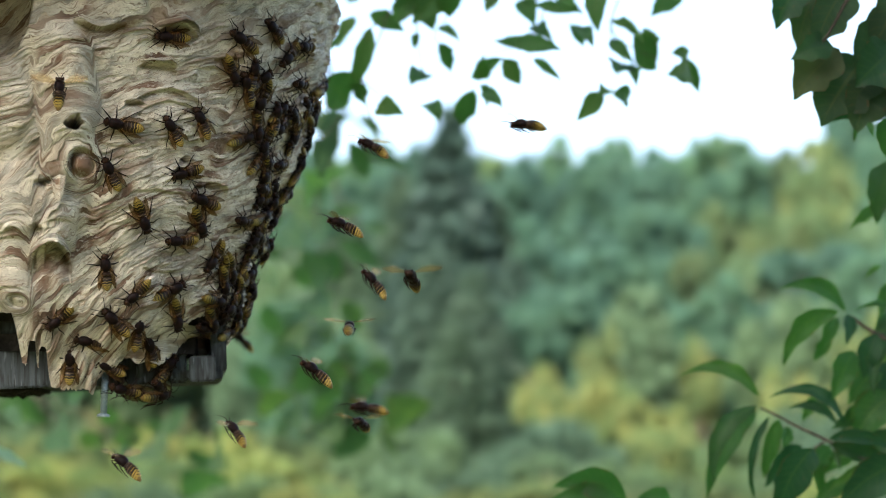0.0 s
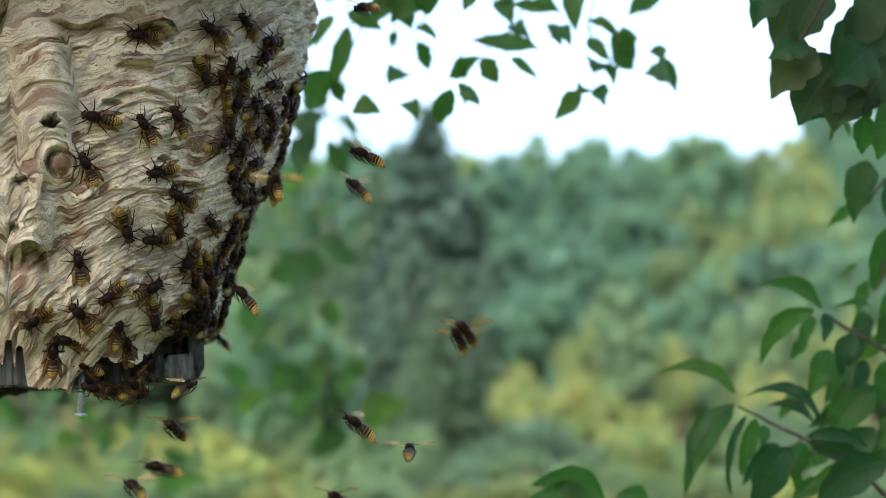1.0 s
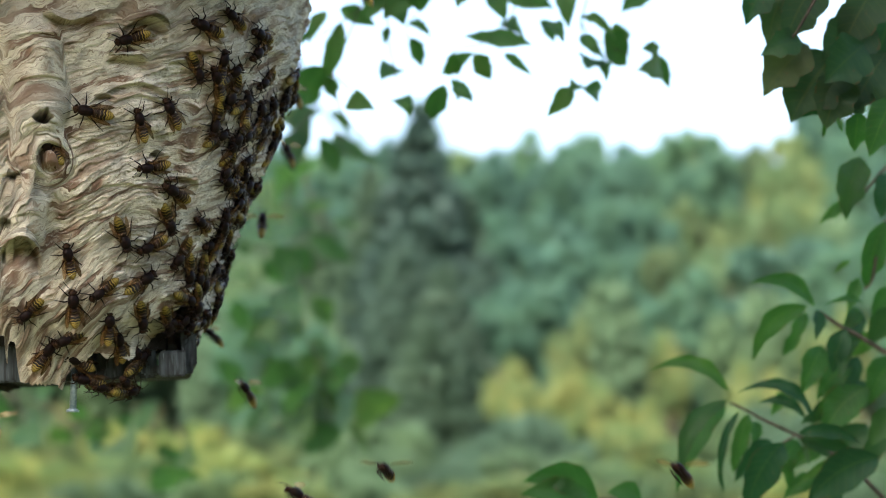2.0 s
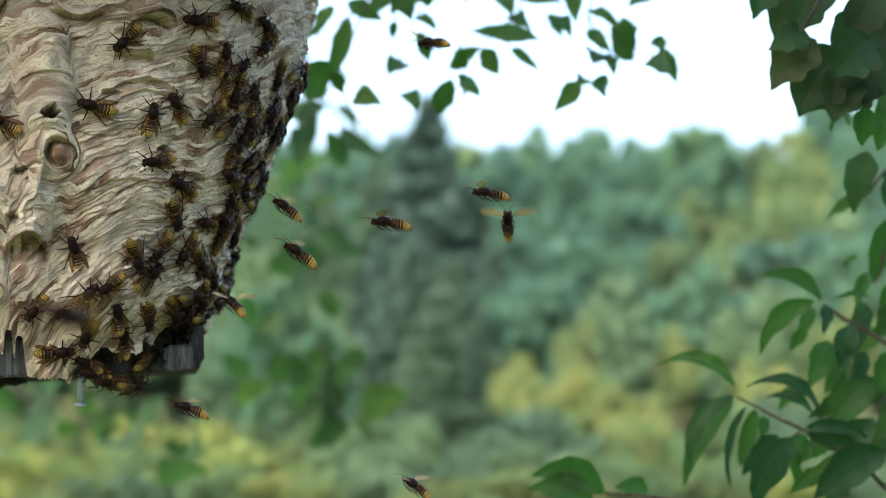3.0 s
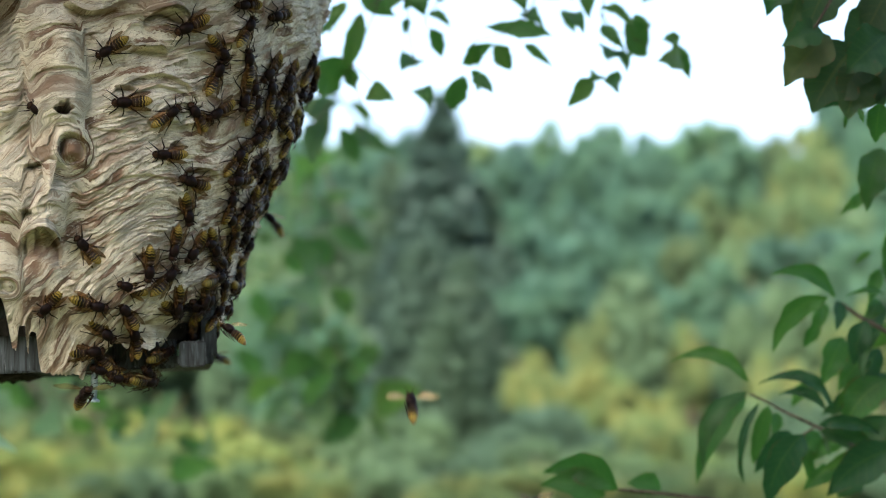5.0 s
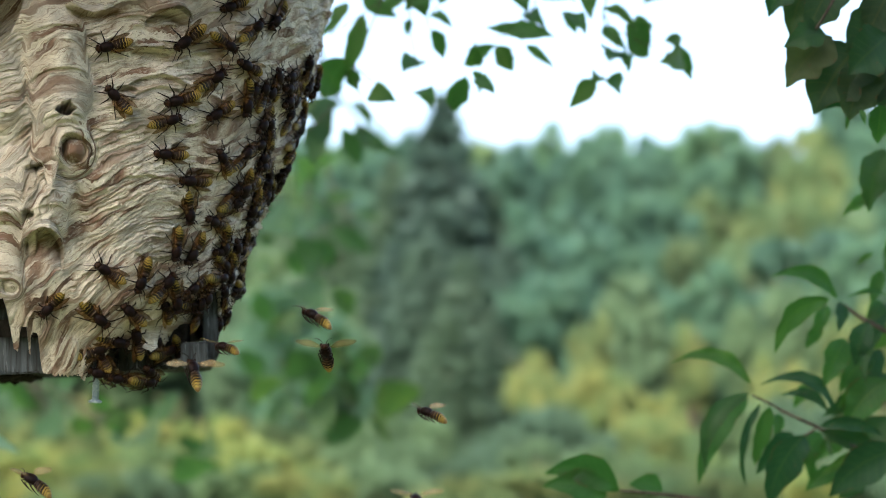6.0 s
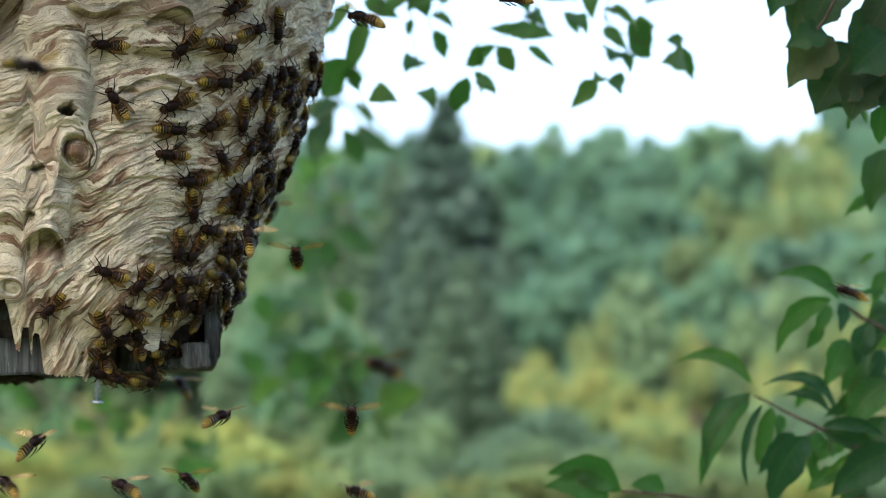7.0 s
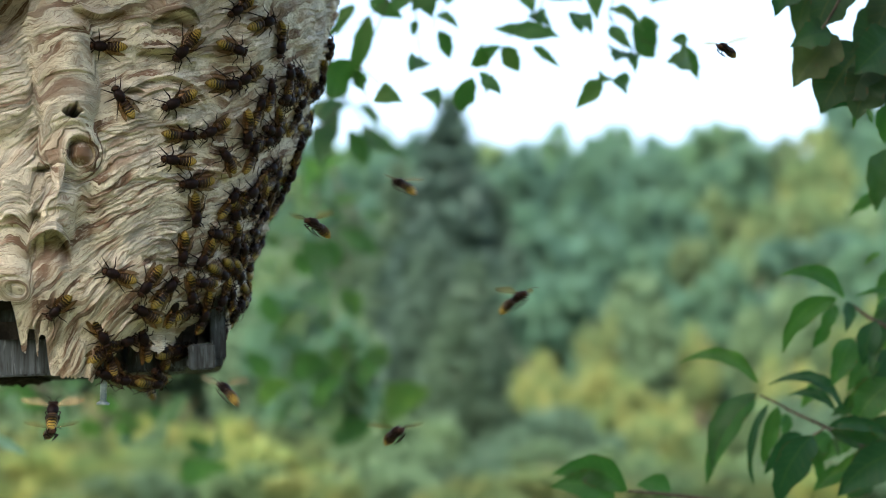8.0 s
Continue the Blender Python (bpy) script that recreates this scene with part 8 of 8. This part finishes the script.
    fly(1.56, (0, -0.0713, 1.0500, 1.7958, 51, 7, 0), (0.01, -0.0713, 1.0500, 1.7958, 51, 7, 0), (0.5, -0.0631, 1.0500, 1.6346, 51, 7, 0), (0.75, -0.0518, 1.0500, 1.6539, 58, 28, 0), (0.88, -0.0420, 1.0500, 1.7018, 93, 17, 0), (1, -0.0322, 1.0500, 1.7497, 129, 5, 0), (1.2, -0.0610, 1.0500, 1.7561, 141, 0, 0), (1.5, -0.0515, 1.0500, 1.7571, 141, 0, 0), (1.8, -0.0457, 1.0500, 1.7858, 141, 0, 0), (2.53, -0.0482, 1.1000, 1.8651, 165, 6, 0), (3.27, 0.5461, 1.1000, 1.8799, 189, 12, 0), (4, 0.5203, 1.1000, 1.3498, 213, 19, 0), (4.73, -0.4064, 1.1000, 1.3498, 237, 25, 0), (5.47, -0.4700, 1.3600, 1.6018, 261, 31, 0), (6.2, -0.1737, 1.3600, 1.6018, 285, 37, 0), (6.5, -0.1250, 1.3000, 1.5976, 284, 35, 0), (6.7, -0.1045, 1.0500, 1.5788, 280, 28, 0), (7, -0.0831, 1.0500, 1.5914, 270, 22, 0), (7.2, -0.0594, 1.0500, 1.5966, 260, 26, 0), (7.4, -0.0467, 1.0500, 1.6048, 233, 28, 0), (7.5, -0.0437, 1.0500, 1.6041, 230, 30, 0), (7.8, -0.0560, 1.0500, 1.6076, 233, 22, 0), (8, -0.0741, 1.0500, 1.6101, 234, 16, 0))
    fly(3.26, (0, -0.1061, 0.9500, 1.4288, 148, 8, 0), (0.2, -0.1061, 0.9500, 1.4288, 148, 8, 0), (0.7, -0.1005, 0.9500, 1.4701, 148, 8, 0), (1, -0.1355, 0.9500, 1.4764, 170, 9, 0), (1.3, -0.1842, 0.9500, 1.4752, 170, 6, 0), (1.6, -0.2422, 0.9500, 1.4746, 170, 6, 0), (1.73, -0.4110, 1.1000, 1.4706, 166, 5, 0), (1.87, -0.4064, 1.1000, 1.3498, 162, 4, 0), (2, 0.5203, 1.1000, 1.3498, 158, 3, 0), (2.13, 0.5461, 1.1000, 1.8799, 154, 2, 0), (2.27, 0.1658, 1.1000, 1.8651, 150, 1, 0), (2.4, 0.1498, 1.0000, 1.7677, 146, 0, 0), (2.8, 0.0330, 1.0000, 1.7298, 146, 0, 0), (3, 0.0081, 1.0000, 1.7117, 143, 3, 0), (3.2, -0.0192, 1.0000, 1.6923, 144, 9, 0), (3.5, -0.0680, 1.0000, 1.6563, 135, -5, 0), (3.7, -0.0801, 1.0000, 1.6487, 131, 26, 0), (3.95, -0.1015, 1.3000, 1.6929, 160, 35, 0), (4.2, -0.1505, 1.3600, 1.7016, 168, 36, 0), (4.68, -0.4735, 1.3600, 1.7016, 185, 32, 0), (5.16, -0.4064, 1.1000, 1.3498, 201, 29, 0), (5.64, 0.5203, 1.1000, 1.3498, 218, 25, 0), (6.12, -0.1826, 1.1000, 1.3666, 235, 21, 0), (6.6, -0.1670, 1.0000, 1.4331, 252, 17, 0), (7, -0.1376, 1.0000, 1.4613, 250, 21, 0), (7.4, -0.1187, 1.0000, 1.4428, 250, 21, 0), (7.7, -0.1195, 1.0000, 1.4212, 250, 21, 0), (8, -0.1195, 1.0000, 1.4212, 250, 21, 0))
    fly(4.96, (0, -0.1733, 1.0500, 1.4214, -103, 18, 0), (0.2, -0.1733, 1.0500, 1.4214, -103, 18, 0), (0.7, -0.1680, 1.0500, 1.5132, -103, 18, 0), (1, -0.1442, 1.0500, 1.4969, -111, 20, 0), (1.5, -0.0876, 1.0500, 1.5082, -114, 11, 0), (1.7, -0.0704, 1.0500, 1.4845, -109, 18, 0), (2.1, -0.0580, 1.0500, 1.4309, -109, 18, 0), (4.35, -0.0999, 1.0250, 1.4305, -164, 18, 0), (6.6, -0.1418, 1.0000, 1.4300, -219, 17, 0), (7, -0.1728, 1.0000, 1.4575, -220, 14, 0), (7.3, -0.1969, 1.0000, 1.4396, -219, 17, 0), (8, -0.1969, 1.0000, 1.4396, -219, 17, 0))
    fly(0.38, (0, -0.1594, 1.3600, 1.6823, -70, 58, 0), (0.5, -0.1594, 1.3600, 1.6823, -70, 58, 0), (0.8, -0.1062, 1.3000, 1.6737, -73, 58, 0), (1, -0.0867, 1.0500, 1.6400, -80, 43, 0), (1.25, -0.0898, 1.0500, 1.6123, -90, 28, 0), (1.5, -0.0646, 1.0500, 1.5859, -112, 5, 0), (1.8, -0.0278, 1.0500, 1.5173, -109, 18, 0), (2.2, -0.0121, 1.0500, 1.4305, -109, 18, 0), (3.08, -0.0126, 1.1000, 1.3666, -78, 13, 0), (3.96, 0.5203, 1.1000, 1.3498, -46, 8, 0), (4.84, -0.4064, 1.1000, 1.3498, -15, 3, 0), (5.72, -0.4211, 1.1000, 1.7388, 17, -1, 0), (6.6, -0.2161, 0.7500, 1.6628, 48, -6, 0), (7, -0.1773, 0.7500, 1.6470, 51, -5, 0), (7.3, -0.1516, 0.7500, 1.6560, 105, 34, 0), (7.5, -0.1377, 0.7500, 1.6672, 93, 34, 0), (7.7, -0.1313, 0.7500, 1.6933, 93, 34, 0), (8, -0.1313, 0.7500, 1.6933, 93, 34, 0))
    fly(2.08, (0, -0.0514, 1.0500, 1.4211, -119, 18, 0), (0.7, -0.0514, 1.0500, 1.4211, -119, 18, 0), (1.2, -0.0461, 1.0500, 1.4759, -119, 18, 0), (1.5, -0.0729, 1.0500, 1.4615, -118, 11, 0), (1.7, -0.0933, 1.0500, 1.4517, -109, 18, 0), (2, -0.1037, 1.0500, 1.4248, -109, 18, 0), (2.94, -0.1081, 1.1000, 1.3666, -127, 15, 0), (3.88, 0.5203, 1.1000, 1.3498, -146, 12, 0), (4.82, 0.5461, 1.1000, 1.8799, -164, 9, 0), (5.76, 0.0455, 1.1000, 1.8651, -183, 6, 0), (6.7, 0.0431, 1.0500, 1.7704, -201, 4, 0), (7, 0.0480, 1.0500, 1.7479, -201, 4, 0), (7.2, 0.0083, 1.0500, 1.7496, -201, 0, 0), (7.5, -0.0249, 1.0500, 1.7483, -201, 0, 0), (7.7, -0.0475, 1.0500, 1.7566, -201, 0, 0), (8, -0.0621, 1.0500, 1.7811, -201, 0, 0))
    fly(3.78, (0, -0.1608, 1.0000, 1.4405, 128, 17, 0), (0.8, -0.1608, 1.0000, 1.4405, 128, 17, 0), (1, -0.1588, 1.0000, 1.4642, 129, 19, 0), (1.3, -0.1719, 1.0000, 1.4739, 132, 32, 0), (1.5, -0.1812, 1.0000, 1.4816, 130, 38, 0), (1.7, -0.1899, 1.0000, 1.4917, 123, 36, 0), (2.1, -0.2540, 1.0000, 1.4968, 128, 17, 0), (3.63, -0.3771, 1.1000, 1.4965, 186, 24, 0), (5.17, -0.4718, 1.3600, 1.6544, 243, 30, 0), (6.7, -0.1707, 1.3600, 1.6544, 300, 37, 0), (7, -0.1219, 1.3000, 1.6477, 298, 35, 0), (7.2, -0.1025, 1.0500, 1.6195, 291, 28, 0), (7.35, -0.0891, 1.0500, 1.6157, 255, 17, 0), (7.5, -0.0756, 1.0500, 1.6119, 219, 5, 0), (7.65, -0.0401, 1.0500, 1.5961, 238, 28, 0), (7.8, -0.0047, 1.0500, 1.5776, 291, 28, 0), (8, 0.0425, 1.0500, 1.5656, 318, 24, 0))
    fly(5.48, (0, -0.1622, 1.3600, 1.6993, 90, 54, 0), (0.8, -0.1622, 1.3600, 1.6993, 90, 54, 0), (1.1, -0.1092, 1.3000, 1.6898, 90, 50, 0), (1.3, -0.0897, 1.0500, 1.6529, 90, 38, 0), (1.5, -0.0837, 1.0500, 1.6330, 88, 34, 0), (1.7, -0.0882, 1.0500, 1.6179, 90, 38, 0), (1.95, -0.1059, 1.3000, 1.6451, 90, 50, 0), (2.2, -0.1552, 1.3600, 1.6507, 90, 54, 0), (3.12, -0.4717, 1.3600, 1.6507, 102, 47, 0), (4.04, -0.4064, 1.1000, 1.3498, 115, 40, 0), (4.96, 0.5203, 1.1000, 1.3498, 127, 33, 0), (5.88, 0.5303, 1.1000, 1.5553, 139, 26, 0), (6.8, 0.3237, 1.1200, 1.5563, 151, 19, 0), (7, 0.2622, 1.1200, 1.5759, 139, 15, 0), (7.2, 0.1981, 1.1200, 1.5972, 139, 15, 0), (7.5, 0.1110, 1.1200, 1.6211, 140, 17, 0), (7.6, 0.0770, 1.1200, 1.6291, 140, 17, 0), (7.8, 0.0255, 1.1200, 1.6382, 141, 19, 0), (8, -0.0242, 1.1200, 1.6437, 133, 21, 0))
    fly(0.90, (0, 0.1040, 1.0500, 1.4179, 169, 18, 0), (2, 0.1040, 1.0500, 1.4179, 169, 18, 0), (2.5, 0.1041, 1.0500, 1.5921, 169, 18, 0), (2.8, 0.0562, 1.0500, 1.6182, 170, 7, 0), (3, 0.0422, 1.0500, 1.6311, 170, 7, 0), (3.5, 0.0213, 1.0500, 1.6466, 170, 16, 0), (4, -0.0182, 1.0500, 1.6528, 166, 7, 0), (4.5, -0.0590, 1.0500, 1.6510, 170, 8, 0), (4.9, -0.0902, 1.0500, 1.6660, 167, 38, 0), (5.15, -0.1078, 1.3000, 1.7057, 167, 38, 0), (5.4, -0.1568, 1.3600, 1.7152, 167, 38, 0), (5.74, -0.4739, 1.3600, 1.7152, 161, 38, 0), (6.08, -0.4064, 1.1000, 1.3498, 155, 38, 0), (6.42, 0.5203, 1.1000, 1.3498, 148, 38, 0), (6.76, -0.0253, 1.1000, 1.3666, 142, 38, 0), (7.1, -0.0243, 1.0500, 1.4333, 136, 38, 0), (7.5, -0.0621, 1.0500, 1.4722, 134, 36, 0), (7.8, -0.0934, 1.0500, 1.4862, 139, 34, 0), (8, -0.1265, 1.0500, 1.5121, 132, 28, 0))
    fly(2.60, (0, 0.1139, 1.0500, 1.4179, -113, 38, 0), (2, 0.1139, 1.0500, 1.4179, -113, 38, 0), (2.5, 0.1139, 1.0500, 1.5686, -113, 38, 0), (2.8, 0.0595, 1.0500, 1.6013, -97, 43, 0), (3, 0.0519, 1.0500, 1.6125, -95, 43, 0), (3.5, 0.0654, 1.0500, 1.6307, -93, 51, 0), (4, 0.0651, 1.0500, 1.6690, -121, 38, 0), (4.2, 0.0558, 1.0500, 1.6901, -137, 32, 0), (4.5, 0.0364, 1.0500, 1.7147, -169, 29, 0), (4.7, 0.0213, 1.0500, 1.7313, -169, 29, 0), (5.1, -0.0234, 1.0500, 1.7799, -152, 9, 0), (5.5, -0.0247, 1.1000, 1.8651, -136, 9, 0), (5.9, 0.5461, 1.1000, 1.8799, -120, 9, 0), (6.3, 0.5203, 1.1000, 1.3498, -104, 9, 0), (6.7, -0.2557, 1.1000, 1.3666, -88, 9, 0), (7.1, -0.2450, 1.0500, 1.4135, -72, 9, 0), (7.6, -0.2482, 1.0500, 1.4631, -72, 9, 0), (7.8, -0.2393, 1.0500, 1.4797, -72, 9, 0), (8, -0.2308, 1.0500, 1.4887, -70, 5, 0))
    fly(4.30, (0, -0.1534, 1.3600, 1.5647, 168, 36, 0), (2, -0.1534, 1.3600, 1.5647, 168, 36, 0), (2.3, -0.1065, 1.3000, 1.5607, 160, 35, 0), (2.5, -0.0899, 1.0500, 1.5484, 135, 28, 0), (2.8, -0.1043, 1.0500, 1.5609, 135, 28, 0), (3, -0.1099, 1.0500, 1.5643, 135, 28, 0), (3.5, -0.1001, 1.0500, 1.5716, 125, 46, 0), (3.7, -0.0901, 1.0500, 1.5734, 130, 51, 0), (4, -0.0625, 1.0500, 1.5831, 87, 51, 0), (4.2, -0.0491, 1.0500, 1.5747, 87, 51, 0), (4.5, -0.0357, 1.0500, 1.5590, 97, 57, 0), (4.7, -0.0288, 1.0500, 1.5547, 97, 57, 0), (5.3, -0.0024, 1.0500, 1.4261, 113, 38, 0), (5.68, -0.0025, 1.1000, 1.3666, 147, 37, 0), (6.06, 0.5203, 1.1000, 1.3498, 180, 35, 0), (6.44, 0.5461, 1.1000, 1.8799, 214, 33, 0), (6.82, 0.1238, 1.1000, 1.8651, 247, 31, 0), (7.2, 0.1229, 1.1000, 1.7834, 281, 29, 0), (7.5, 0.1512, 1.1000, 1.7550, 255, 29, 0), (7.6, 0.1640, 1.1000, 1.7470, 246, 19, 0), (7.8, 0.1746, 1.1000, 1.7351, 236, 7, 0), (8, 0.1792, 1.1000, 1.7271, 234, 4, 0))
    fly(6.00, (0, -0.0905, 1.0500, 1.4182, 161, 18, 0), (2, -0.0905, 1.0500, 1.4182, 161, 18, 0), (2.5, -0.0928, 1.0500, 1.4954, 161, 18, 0), (2.8, -0.1235, 1.0500, 1.4994, 161, 18, 0), (3, -0.1348, 1.0500, 1.5031, 166, 16, 0), (3.4, -0.1475, 1.0500, 1.5123, 135, 28, 0), (3.7, -0.1527, 1.0500, 1.5150, 122, 28, 0), (3.95, -0.1864, 1.3000, 1.5182, 135, 35, 0), (4.2, -0.2388, 1.3600, 1.5189, 139, 37, 0), (4.8, -0.4671, 1.3600, 1.5189, 162, 33, 0), (5.4, -0.4064, 1.1000, 1.3498, 184, 29, 0), (6, 0.5203, 1.1000, 1.3498, 207, 25, 0), (6.6, -0.1014, 1.1000, 1.3666, 229, 21, 0), (7.2, -0.0926, 1.0000, 1.4303, 252, 17, 0), (7.5, -0.0837, 1.0000, 1.4582, 243, 12, 0), (7.8, -0.0509, 1.0000, 1.4711, 298, 17, 0), (8, -0.0272, 1.0000, 1.4875, 295, 15, 0))
    fly(1.42, (0, 0.0282, 0.8500, 1.4408, 129, 7, 0), (7.2, 0.0282, 0.8500, 1.4408, 129, 7, 0), (7.5, -0.0130, 0.8500, 1.4642, 129, 7, 0), (7.7, -0.0483, 0.8500, 1.4488, 129, 7, 0), (7.9, -0.0594, 0.8500, 1.4330, 129, 7, 0), (8, -0.0594, 0.8500, 1.4330, 129, 7, 0))
    fly(2.90, (0, -0.2190, 1.0000, 1.6893, 98, 62, 0), (0.1, -0.2196, 1.0000, 1.6909, 98, 62, 0), (0.2, -0.2217, 1.0000, 1.6975, 96, 62, 0), (0.3, -0.2256, 1.0000, 1.6994, 94, 62, 0), (0.4, -0.2303, 1.0000, 1.7037, 94, 62, 0), (0.5, -0.2352, 1.0000, 1.7063, 92, 62, 0), (0.7, -0.2502, 1.0000, 1.7122, 92, 62, 0), (1.0, -0.2763, 1.0000, 1.7221, 92, 62, 0), (3, -0.6000, 1.0000, 1.7600, 92, 30, 0), (8, -0.6000, 1.0000, 1.7600, 92, 30, 0))


motions()
